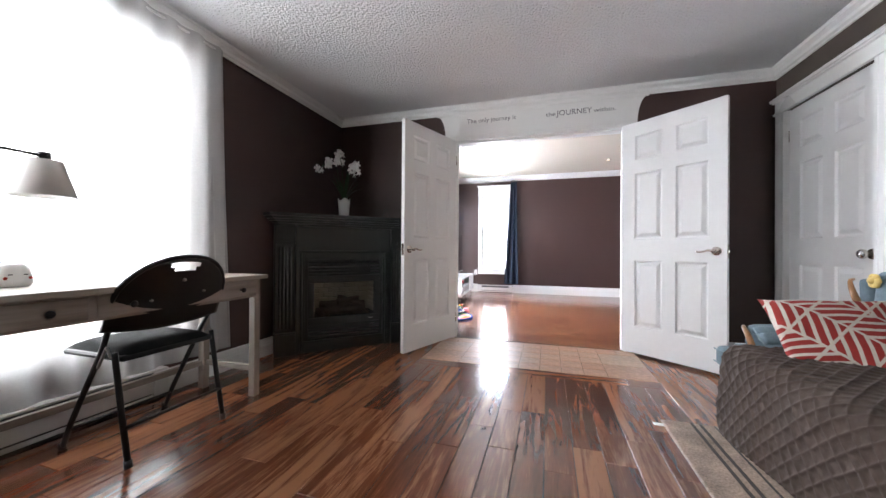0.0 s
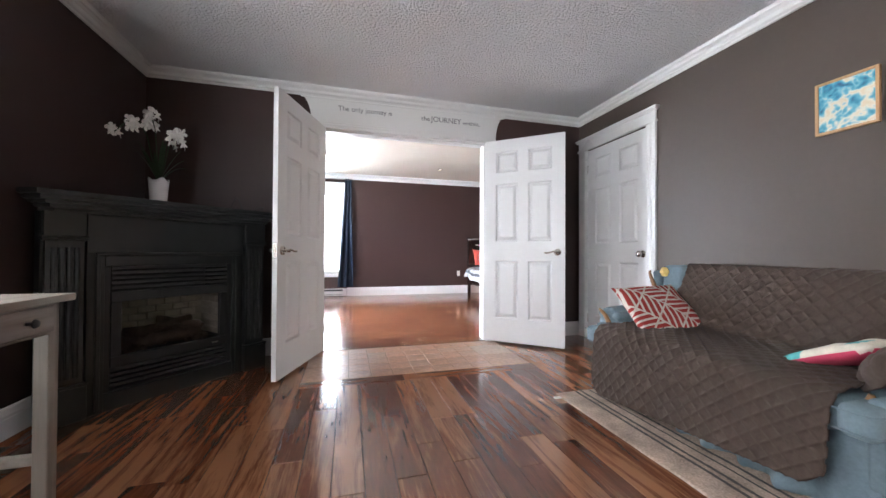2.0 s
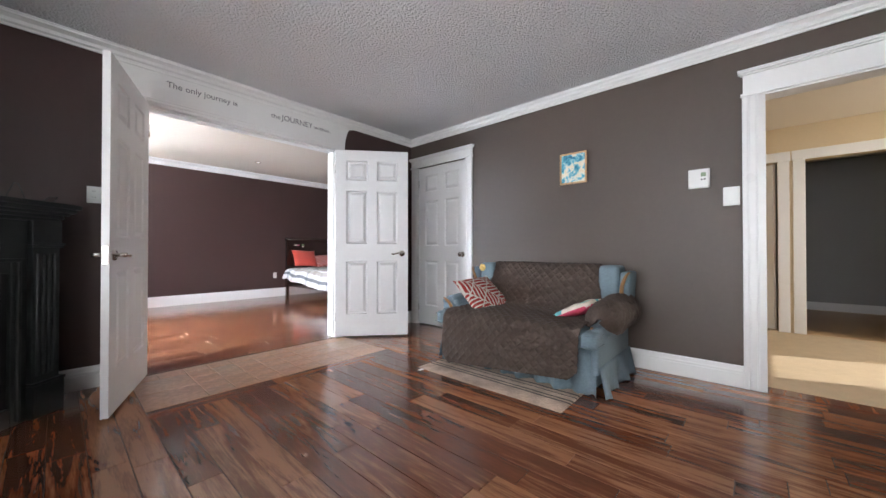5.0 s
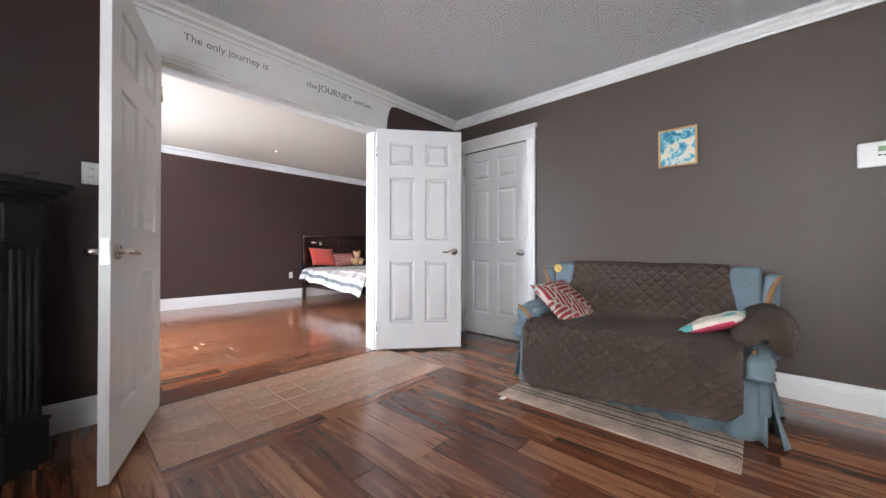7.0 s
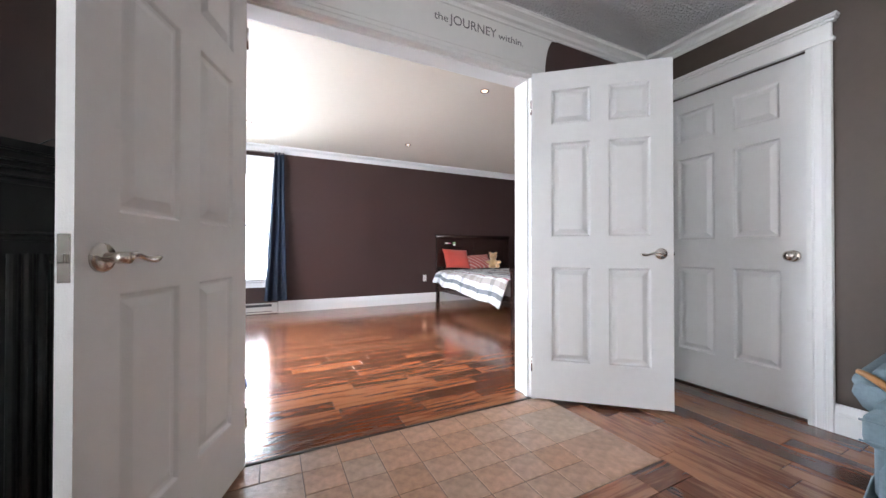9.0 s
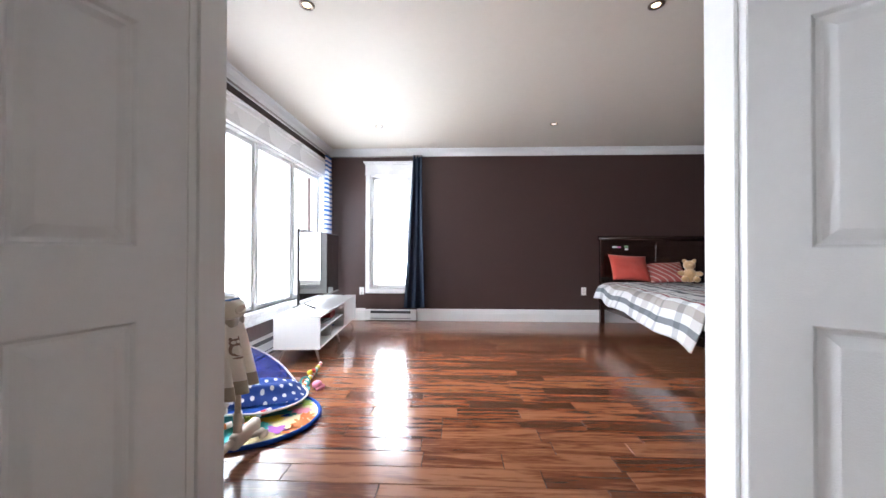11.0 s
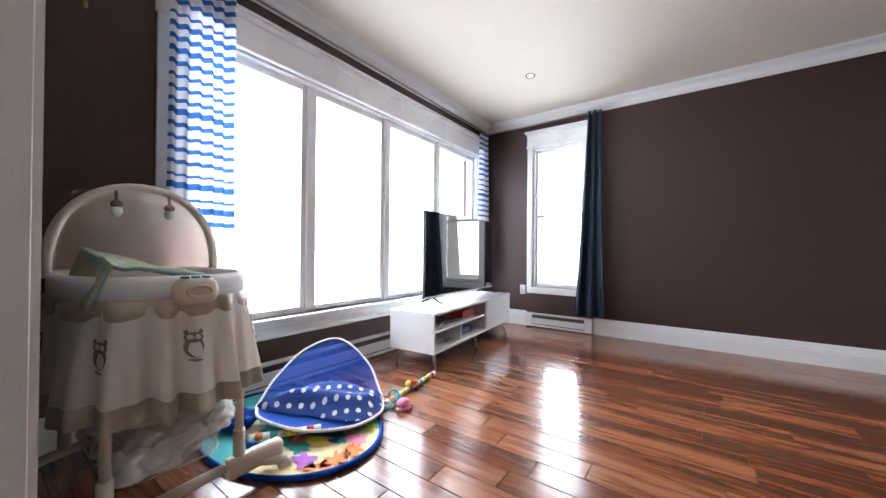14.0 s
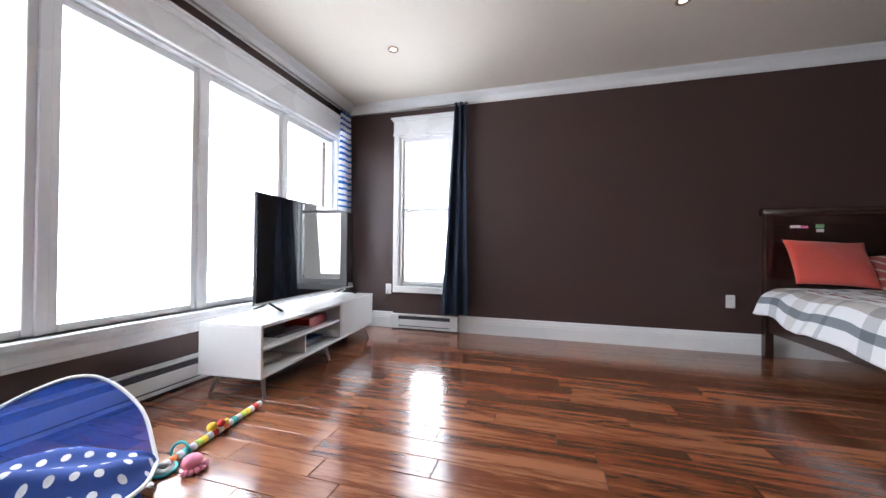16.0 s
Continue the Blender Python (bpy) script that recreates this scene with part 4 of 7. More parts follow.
        tube(bm, [a.lerp(b, i / k) + Vector((0, rg.uniform(-0.006, 0.006), rg.uniform(-0.006, 0.006))) for i in range(k + 1)], r, 12, True, [r * rg.uniform(0.82, 1.1) for _ in range(k + 1)])
        part("gas_log", bm, M_LOG, ins, "charred ceramic log", True)
    bm = bmesh.new()
    for k in range(60):
        x, y = rg.uniform(-0.26, 0.26), rg.uniform(0.09, 0.28)
        bmesh.ops.create_icosphere(bm, subdivisions=1, radius=rg.uniform(0.012, 0.026), matrix=pose(x, y, 0.295 + rg.uniform(0, 0.02)))
    part("ember_bed", bm, M_LOG, ins)
    return f


fireplace()


def orchid_vase(x, y, z):
    v = thing("orchid_vase", "white ceramic vase of white artificial orchids on the mantel", "vase", at=(x, y, z))
    bm = bmesh.new()
    n = 32
    prof = [(0.034, 0.0), (0.038, 0.004), (0.044, 0.06), (0.05, 0.12), (0.052, 0.135), (0.047, 0.134), (0.042, 0.06), (0.03, 0.02)]
    rings = []
    for k, (r, h) in enumerate(prof):
        wav = 0.008 if 3 <= k <= 5 else 0
        rings.append([bm.verts.new((r * math.cos(2 * math.pi * i / n), r * math.sin(2 * math.pi * i / n), h + wav * math.sin(8 * math.pi * i / n))) for i in range(n)])
    for a, b in zip(rings, rings[1:]):
        for i in range(n):
            bm.faces.new((a[i], a[(i + 1) % n], b[(i + 1) % n], b[i]))
    bm.faces.new(rings[0][::-1])
    bm.faces.new(rings[-1])
    part("pot", bm, M_CERAMIC, v, "white scalloped ceramic pot", True)
    rg = random.Random(8)
    stems = [[(0, 0, 0.08), (-0.03, -0.012, 0.22), (-0.055, -0.02, 0.32), (-0.09, -0.035, 0.375), (-0.14, -0.055, 0.365), (-0.19, -0.075, 0.31)],
             [(0, 0, 0.08), (0.025, 0.01, 0.2), (0.045, 0.018, 0.3), (0.06, 0.025, 0.35)],
             [(0, 0, 0.08), (-0.01, -0.005, 0.25), (-0.02, -0.01, 0.36), (-0.04, -0.015, 0.42)]]
    for s in stems:
        bm = bmesh.new()
        tube(bm, s, 0.0028, 6)
        part("stem", bm, M_LEAF, v, "thin green stem", True)
    for k in range(10):
        a = rg.uniform(0, 6.28)
        ln, dr = rg.uniform(0.16, 0.27), rg.uniform(0.25, 0.9)
        bm = bmesh.new()
        rows = []
        for i in range(9):
            t = i / 8
            r, h = ln * t * dr, 0.12 + ln * (t - 0.55 * dr * t * t)
            w = 0.011 * math.sin(math.pi * min(1, t * 0.9 + 0.1)) + 0.001
            c, sn = math.cos(a), math.sin(a)
            rows.append([bm.verts.new((c * r - sn * w, sn * r + c * w, h)), bm.verts.new((c * r, sn * r, h - 0.003)), bm.verts.new((c * r + sn * w, sn * r - c * w, h))])
        for p, q in zip(rows, rows[1:]):
            for i in range(2):
                bm.faces.new((p[i], p[i + 1], q[i + 1], q[i]))
        part("leaf", bm, M_LEAF, v, "narrow dark green leaf", True)
    spots = []
    for cx, cy, cz, sx, sz, cnt in ((-0.13, -0.05, 0.36, 0.03, 0.018, 6), (-0.19, -0.075, 0.315, 0.016, 0.016, 3), (-0.035, -0.014, 0.395, 0.032, 0.036, 12), (0.085, 0.034, 0.34, 0.036, 0.03, 12)):
        spots += [(cx + rg.uniform(-1, 1) * sx, cy + rg.uniform(-1, 1) * 0.03, cz + rg.uniform(-1, 1) * sz) for _ in range(cnt)]
    for p in spots:
        bm = bmesh.new()
        tilt = Euler((rg.uniform(0.9, 1.9), rg.uniform(-0.4, 0.4), rg.uniform(-0.4, 1.2))).to_matrix()
        for k in range(5):
            a = 2 * math.pi * k / 5
            c = bm.verts.new(tilt @ Vector((0, 0, 0.004)))
            ring = []
            for i in range(7):
                b = a + (i - 3) * 0.2
                r = 0.028 * (1 - 0.10 * (i - 3) ** 2 * 0.6)
                ring.append(bm.verts.new(tilt @ Vector((r * math.cos(b), r * math.sin(b), 0.009 * math.sin(i * 1.1) - 0.004))))
            for i in range(6):
                bm.faces.new((c, ring[i], ring[i + 1]))
        ob = part("blossom", bm, M_PETAL, v, "white orchid blossom", True)
        ob.location = p
    return v


orchid = orchid_vase(-1.235, 4.27, 1.222)
orchid.scale = (1.24, 1.24, 1.68)
orchid.rotation_euler = (0, 0, math.radians(20))
# a loop of thin black wire lying on the mantel
w = thing("wire_loop", "thin black bent wire on the mantel", "wire", at=(-0.62, 4.2, 1.222))
bm = bmesh.new()
tube(bm, [(-0.09, -0.09, 0.004), (-0.06, -0.06, 0.098), (-0.045, -0.048, 0.094), (-0.02, -0.03, 0.012), (0.03, 0.03, 0.004), (0.07, 0.05, 0.045), (0.10, 0.08, 0.05), (0.08, 0.08, 0.006), (0.03, 0.06, 0.004)], 0.0022, 6)
part("strand", bm, M_BLACKPLASTIC, w, "", True)


# ---- desk, chair and what stands on the desk ----
def desk():
    d = thing("desk", "grey-washed wooden writing desk with drawers", "desk", at=(0, 0, 0))
    x0, x1, y0, y1, top = -1.375, -0.845, 1.0, 2.815, 0.755
    part("tabletop", boxes((x0, x1, y0, y1, top - 0.026, top), bevel=0.003, seg=2), M_GREYWOOD, d)
    for x in (x0 + 0.04, x1 - 0.075):
        for y in (y0 + 0.035, y1 - 0.075):
            bm = bmesh.new()
            box(bm, x, x + 0.045, y, y + 0.045, 0, top - 0.026, 0.003)
            part("leg", bm, M_GREYWOODZ, d)
    for b in ((x1 - 0.035, x1 - 0.02, y0 + 0.08, y1 - 0.065, top - 0.135, top - 0.026), (x0 + 0.02, x0 + 0.035, y0 + 0.08, y1 - 0.065, top - 0.135, top - 0.026), (x0 + 0.085, x1 - 0.065, y1 - 0.058, y1 - 0.04, top - 0.135, top - 0.026), (x0 + 0.085, x1 - 0.065, y0 + 0.04, y0 + 0.058, top - 0.135, top - 0.026)):
        part("apron", boxes(b, bevel=0.002), M_GREYWOOD, d)
    part("stretcher", boxes((x0 + 0.085, x1 - 0.065, y1 - 0.055, y1 - 0.03, 0.15, 0.185), bevel=0.002), M_GREYWOOD, d)
    part("stretcher", boxes((x0 + 0.05, x0 + 0.075, y0 + 0.08, y1 - 0.065, 0.15, 0.185), bevel=0.002), M_GREYWOOD, d)
    for a, b in ((1.12, 1.92), (1.95, 2.735)):
        dr = part("drawer", boxes((x1 - 0.024, x1 - 0.012, a, b, top - 0.125, top - 0.034), bevel=0.003), M_GREYWOOD, d, "grey-washed drawer front")
        for y in ((a + b) / 2 - 0.28, (a + b) / 2 + 0.28):
            bm = bmesh.new()
            tube(bm, [(x1 - 0.012, y, top - 0.08), (x1 + 0.004, y, top - 0.08), (x1 + 0.01, y, top - 0.08), (x1 + 0.017, y, top - 0.08)], 0.01, 16, True, [0.006, 0.006, 0.015, 0.011])
            part("knob", bm, M_BLACKPLASTIC, dr, "dark metal knob", True)
    return d


desk()


def folding_chair():
    c = thing("folding_chair", "black metal folding chair with a padded seat", "chair", at=(-1.0, 2.25, 0))
    w = 0.22
    # the chair looks west to the desk: its back is east
    for s in (-1, 1):
        bm = bmesh.new()
        tube(bm, [(-0.235, s * w, 0.012), (-0.18, s * w, 0.13), (0.02, s * w, 0.47), (0.075, s * (w + 0.008), 0.57), (0.118, s * (w + 0.022), 0.68)], 0.0115, 12)
        part("front_leg", bm, M_BLACKPAINT, c, "", True)
        bm = bmesh.new()
        tube(bm, [(0.19, s * (w - 0.0), 0.012), (0.15, s * w, 0.2), (0.105, s * w, 0.44), (0.10, s * w, 0.47)], 0.012, 12)
        part("rear_leg", bm, M_BLACKPAINT, c, "", True)
        for x in (-0.237, 0.192):
            bm = bmesh.new()
            tube(bm, [(x, s * w, 0.0), (x - 0.004, s * w, 0.03)], 0.0155, 12)
            part("foot_cap", bm, M_BLACKPLASTIC, c, "black rubber foot", True)
        bm = bmesh.new()
        tube(bm, [(0.10, s * (w + 0.012), 0.45), (0.07, s * (w + 0.012), 0.49), (0.02, s * (w + 0.014), 0.40)], 0.006, 8)
        part("hinge_strap", bm, M_STEEL, c, "", True)
    for x, z in ((-0.19, 0.10), (0.165, 0.16)):
        bm = bmesh.new()
        tube(bm, [(x, -w, z), (x, w, z)], 0.0075, 10)
        part("stretcher", bm, M_BLACKPAINT, c, "", True)
    bm = bmesh.new()
    soft_box(bm, -0.27, 0.13, -0.21, 0.21, 0.425, 0.452, 0.012, 2)
    part("seat_pan", bm, M_BLACKPAINT, c)
    bm = bmesh.new()
    n = 18
    g = [[None] * (n + 1) for _ in range(n + 1)]
    for i in range(n + 1):
        for j in range(n + 1):
            u, v = 2 * i / n - 1, 2 * j / n - 1
            fat = (1 - u ** 6) * (1 - v ** 6)
            g[i][j] = bm.verts.new((-0.07 + u * 0.195, v * 0.2, 0.45 + 0.04 * max(0, fat) ** 0.6))
    for i in range(n):
        for j in range(n):
            bm.faces.new((g[i][j], g[i + 1][j], g[i + 1][j + 1], g[i][j + 1]))
    part("seat", bm, M_VINYL, c, "padded black vinyl seat", True)
    # rounded back shell with a hand slot
    bm = bmesh.new()
    cols, rows = 28, 16
    for side in (0, 1):
        grid = []
        for i in range(cols + 1):
            a = -1 + 2 * i / cols
            line = []
            half = 0.262
            top = 0.872 - 0.235 * (1 - math.sqrt(max(0, 1 - abs(a) ** 2.3)))
            bot = 0.538 + 0.022 * abs(a) ** 2
            for j in range(rows + 1):
                z = bot + (top - bot) * j / rows
                x = 0.095 + (z - 0.62) * 0.40 + 0.028 * (1 - a * a) + (0.016 if side else 0)
                line.append(bm.verts.new((x, a * half, z)))
            grid.append(line)
        for i in range(cols):
            for j in range(rows):
                a = -1 + 2 * (i + 0.5) / cols
                hole = abs(a) < 0.32 - 0.10 * (14 - j) and 13 <= j <= 14
                if not hole:
                    bm.faces.new((grid[i][j], grid[i + 1][j], grid[i + 1][j + 1], grid[i][j + 1]))
        if side == 0:
            first = grid
    for a, b in ((first, grid),):
        edge = [(i, 0) for i in range(cols + 1)] + [(cols, j) for j in range(rows + 1)] + [(i, rows) for i in range(cols, -1, -1)] + [(0, j) for j in range(rows, -1, -1)]
        for p, q in zip(edge, edge[1:]):
            if p != q:
                try:
                    bm.faces.new((a[p[0]][p[1]], a[q[0]][q[1]], b[q[0]][q[1]], b[p[0]][p[1]]))
                except ValueError:
                    pass
    part("backrest", bm, M_BLACKPAINT, c, "black rounded back with a hand slot", True)
    bm = bmesh.new()
    pts = []
    for i in range(25):
        a = -1 + 2 * i / 24
        z = 0.875 - 0.235 * (1 - math.sqrt(max(0, 1 - abs(a) ** 2.3)))
        pts.append((0.103 + (z - 0.62) * 0.40 + 0.028 * (1 - a * a), a * 0.266, z))
    tube(bm, pts, 0.011, 10)
    part("back_rim", bm, M_BLACKPAINT, c, "", True)
    for y, z in ((0.0, 0.765), (-0.12, 0.68), (0.12, 0.7)):
        bm = bmesh.new()
        tube(bm, [(0.105 + (z - 0.62) * 0.40 + 0.028, y, z), (0.118 + (z - 0.62) * 0.40 + 0.028, y, z)], 0.005 if y else 0.008, 10)
        part("rivet", bm, M_STEEL, c, "", True)
    return c


folding_chair()


def desk_lamp():
    d = thing("desk_lamp", "black swing-arm desk lamp with a white shade", "lamp", at=(-1.2, 1.632, 0.755))
    bm = bmesh.new()
    lathe(bm, [(0.085, 0.0), (0.085, 0.012), (0.07, 0.018), (0.012, 0.022)], 28)
    part("base", bm, M_BLACKPLASTIC, d, "", True)
    bm = bmesh.new()
    tube(bm, [(0, 0, 0.02), (0, 0, 0.53)], 0.007, 10)
    part("post", bm, M_BLACKPLASTIC, d, "", True)
    bm = bmesh.new()
    tube(bm, [(0, -0.05, 0.555), (0, 0.12, 0.553), (0, 0.31, 0.55)], 0.006, 10)
    part("arm", bm, M_BLACKPLASTIC, d, "", True)
    bm = bmesh.new()
    tube(bm, [(0, 0.31, 0.525), (0, 0.31, 0.565)], 0.022, 14)
    part("socket", bm, M_BLACKPLASTIC, d, "", True)
    bm = bmesh.new()
    n = 36
    rings = [[bm.verts.new((r * math.cos(2 * math.pi * k / n), 0.31 + r * math.sin(2 * math.pi * k / n), z)) for k in range(n)] for r, z in ((0.058, 0.53), (0.104, 0.375), (0.101, 0.375), (0.055, 0.527))]
    for a, b in zip(rings, rings[1:]):
        for k in range(n):
            bm.faces.new((a[k], a[(k + 1) % n], b[(k + 1) % n], b[k]))
    part("shade", bm, M_SHADE, d, "white tapered fabric shade", True)
    return d


desk_lamp()
t = thing("speaker", "white rounded bluetooth speaker with a small face on the desk", "speaker", at=(-1.22, 1.86, 0.755))
bm = bmesh.new()
n, k = 24, 12
rings = []
for j in range(k + 1):
    a = math.pi / 2 * j / k
    rings.append([bm.verts.new((0.05 * math.cos(a) ** 0.5 * math.cos(2 * math.pi * i / n), 0.062 * math.cos(a) ** 0.5 * math.sin(2 * math.pi * i / n), 0.012 + 0.085 * math.sin(a))) for i in range(n)])
for a, b in zip(rings, rings[1:]):
    for i in range(n):
        bm.faces.new((a[i], a[(i + 1) % n], b[(i + 1) % n], b[i]))
base_ring = [bm.verts.new((0.8 * v.co.x, 0.8 * v.co.y, 0.0)) for v in rings[0]]
for i in range(n):
    bm.faces.new((base_ring[i], base_ring[(i + 1) % n], rings[0][(i + 1) % n], rings[0][i]))
bmesh.ops.remove_doubles(bm, verts=bm.verts, dist=0.0004)
part("body", bm, M_CERAMIC, t, "", True)
for y in (-0.022, 0.022):
    part("eye_mark", boxes((0.0455, 0.049, y - 0.006, y + 0.006, 0.048, 0.052), bevel=0.001), M_BLACKPLASTIC, t)
    bm = bmesh.new()
    tube(bm, [(0.046, y * 1.6, 0.036), (0.0485, y * 1.6, 0.036)], 0.006, 10)
    part("cheek_mark", bm, M_CORAL, t, "", True)
b = thing("tablet", "black tablet leaning behind the speaker on the desk", "tablet", at=(-1.31, 1.83, 0.755), rz=0)
bm = bmesh.new()
box(bm, -0.005, 0.005, -0.12, 0.1, 0.002, 0.1, 0.003, 2)
bmesh.ops.rotate(bm, verts=bm.verts, cent=(0, 0, 0), matrix=Matrix.Rotation(radians(-10), 3, "Y"))
part("slab", bm, M_BLACKPLASTIC, b)


# ---- curtains ----
def sheer(name, colour, clear, stripes=False, through=0.55):
    """Thin cloth that lets light through."""
    m = bpy.data.materials.new(name)
    m.use_nodes = True
    n, l = m.node_tree.nodes, m.node_tree.links
    n.remove(n["Principled BSDF"])
    dif, tr, cl = n.new("ShaderNodeBsdfDiffuse"), n.new("ShaderNodeBsdfTranslucent"), n.new("ShaderNodeBsdfTransparent")
    a, b = n.new("ShaderNodeMixShader"), n.new("ShaderNodeMixShader")
    a.inputs[0].default_value, b.inputs[0].default_value = (0.3 if stripes else through), clear
    l.new(dif.outputs[0], a.inputs[1])
    l.new(tr.outputs[0], a.inputs[2])
    l.new(a.outputs[0], b.inputs[1])
    l.new(cl.outputs[0], b.inputs[2])
    l.new(b.outputs[0], n["Material Output"].inputs["Surface"])
    tc = n.new("ShaderNodeTexCoord")
    sep = n.new("ShaderNodeSeparateXYZ")
    l.new(tc.outputs["Object"], sep.inputs[0])
    weave = n.new("ShaderNodeTexNoise")
    weave.inputs["Scale"].default_value, weave.inputs["Detail"].default_value = 90, 4
    l.new(tc.outputs["Object"], weave.inputs["Vector"])
    if stripes:
        z = sep.outputs[2]
        wob = math_node(n, l, "MULTIPLY_ADD", z, 15.5, 0.0)
        cell = math_node(n, l, "FLOOR", wob)
        rnd = n.new("ShaderNodeTexWhiteNoise")
        rnd.noise_dimensions = "1D"
        l.new(cell, rnd.inputs["W"])
        thick = math_node(n, l, "MULTIPLY_ADD", rnd.outputs["Value"], 0.38, 0.22)
        on = math_node(n, l, "LESS_THAN", math_node(n, l, "FRACT", wob), thick)
        above = math_node(n, l, "GREATER_THAN", z, 1.02)
        on = math_node(n, l, "MULTIPLY", on, above)
        mix = n.new("ShaderNodeMix")
        mix.data_type = "RGBA"
        l.new(on, mix.inputs[0])
        low = n.new("ShaderNodeMix")
        low.data_type = "RGBA"
        l.new(above, low.inputs[0])
        low.inputs[6].default_value, low.inputs[7].default_value = (0.86, 0.62, 0.64, 1), (*colour, 1)
        l.new(low.outputs[2], mix.inputs[6])
        mix.inputs[7].default_value = (0.045, 0.16, 0.44, 1)
        for s in (dif, tr):
            l.new(mix.outputs[2], s.inputs["Color"])
    else:
        r = n.new("ShaderNodeMapRange")
        r.inputs["To Min"].default_value, r.inputs["To Max"].default_value = 0.92, 1.06
        l.new(weave.outputs["Fac"], r.inputs["Value"])
        v = n.new("ShaderNodeVectorMath")
        v.operation = "SCALE"
        v.inputs[0].default_value = colour
        l.new(r.outputs[0], v.inputs["Scale"])
        for s in (dif, tr):
            l.new(v.outputs[0], s.inputs["Color"])
    return m


M_SHEER = sheer("white_sheer_voile", (0.80, 0.80, 0.79), 0.40)
M_STRIPE = sheer("blue_white_striped_cotton", (0.80, 0.80, 0.82), 0.0, True)


def drape(name, label, mat, along, a, b, at, z0, z1, amp, folds, parent, gather=1.0, seed=1, thick=0.0, lean=0.0, skew=0.0):
    """A hanging pleated cloth along x or y; gather narrows its top, lean shifts its foot."""
    rg = random.Random(seed)
    n, m = int(folds * 12), 26
    bm = bmesh.new()
    ph = [rg.uniform(0, 6.28) for _ in range(4)]
    g = []
    for i in range(n + 1):
        u = i / n
        line = []
        for j in range(m + 1):
            v = j / m
            wid = gather + (1 - gather) * (1 - v) ** 1.3
            c = (a + b) / 2
            p = c + (u - 0.5) * (b - a) * wid + lean * (1 - v) + skew * v
            q = amp * (0.55 + 0.45 * (1 - v)) * (math.sin(2 * math.pi * folds * u + ph[0] + 0.5 * math.sin(2 * v + ph[1])) + 0.35 * math.sin(2 * math.pi * folds * 0.37 * u + ph[2])) + 0.3 * amp * math.sin(5 * v + ph[3] + 9 * u)
            z = z0 + (z1 - z0) * v + (0.004 * math.sin(2 * math.pi * folds * u + 1) if j == 0 else 0)
            line.append(bm.verts.new((at + q, p, z) if along == "y" else (p, at + q, z)))
        g.append(line)
    for i in range(n):
        for j in range(m):
            bm.faces.new((g[i][j], g[i + 1][j], g[i + 1][j + 1], g[i][j + 1]))
    return part(name, bm, mat, parent, label, True)


sc = thing("sheer_curtain", "white floor-length sheer curtain over the desk window", "curtain")
drape("cloth", "white sheer voile", M_SHEER, "y", 0.05, 2.93, W1 + 0.085, 0.20, 2.335, 0.022, 17, sc, 0.985, 4, lean=0.06)
drape("cloth", "white sheer voile", M_SHEER, "y", 2.80, 2.95, W1 + 0.07, 0.20, 2.335, 0.016, 3, sc, 0.8, 9, lean=0.07)
bm = bmesh.new()
tube(bm, [(W1 + 0.085, 0.0, 2.31), (W1 + 0.085, 2.9, 2.31)], 0.008, 10)
part("rod", bm, M_WHITE, sc, "white curtain rod", True)

SITE = ROOM_2
st = thing("striped_curtain", "blue and white striped cotton curtain", "curtain", group="striped curtains")
drape("cloth", "", M_STRIPE, "y", 5.23, 5.575, W2 + 0.075, 0.62, 2.47, 0.026, 5.5, st, 0.9, 2)
bm = bmesh.new()
tube(bm, [(W2 + 0.075, 5.2, 2.45), (W2 + 0.075, 8.62, 2.45)], 0.009, 10)
part("rod", bm, M_STEEL, st, "thin metal curtain rod", True)
for y in (5.2, 8.62):
    part("bracket", boxes((W2, W2 + 0.08, y - 0.008, y + 0.008, 2.44, 2.46), bevel=0.002), M_WHITE, st)
st2 = thing("striped_curtain", "blue and white striped cotton curtain in the corner", "curtain", group="striped curtains")
drape("cloth", "", M_STRIPE, "y", 8.40, 8.62, W2 + 0.09, 0.62, 2.42, 0.022, 4.5, st2, 0.8, 6)

nc = thing("navy_curtain", "dark navy curtain gathered on a rod", "curtain")
drape("cloth", "", M_NAVY, "x", -0.07, 0.25, N2 - 0.075, 0.2, 2.475, 0.026, 2.4, nc, 0.42, 12, skew=0.045)
bm = bmesh.new()
tube(bm, [(W2 + 0.03, N2 - 0.07, 2.45), (0.22, N2 - 0.07, 2.46)], 0.0085, 10)
part("rod", bm, M_STEEL, nc, "thin metal curtain rod", True)
for x in (0.07, 0.11, 0.15):
    bm = bmesh.new()
    pts = [(x, N2 - 0.07 + 0.02 * math.cos(a), 2.455 + 0.02 * math.sin(a)) for a in [2 * math.pi * k / 16 for k in range(17)]]
    tube(bm, pts, 0.004, 6, False)
    part("grommet", bm, M_STEEL, nc, "metal grommet", True)


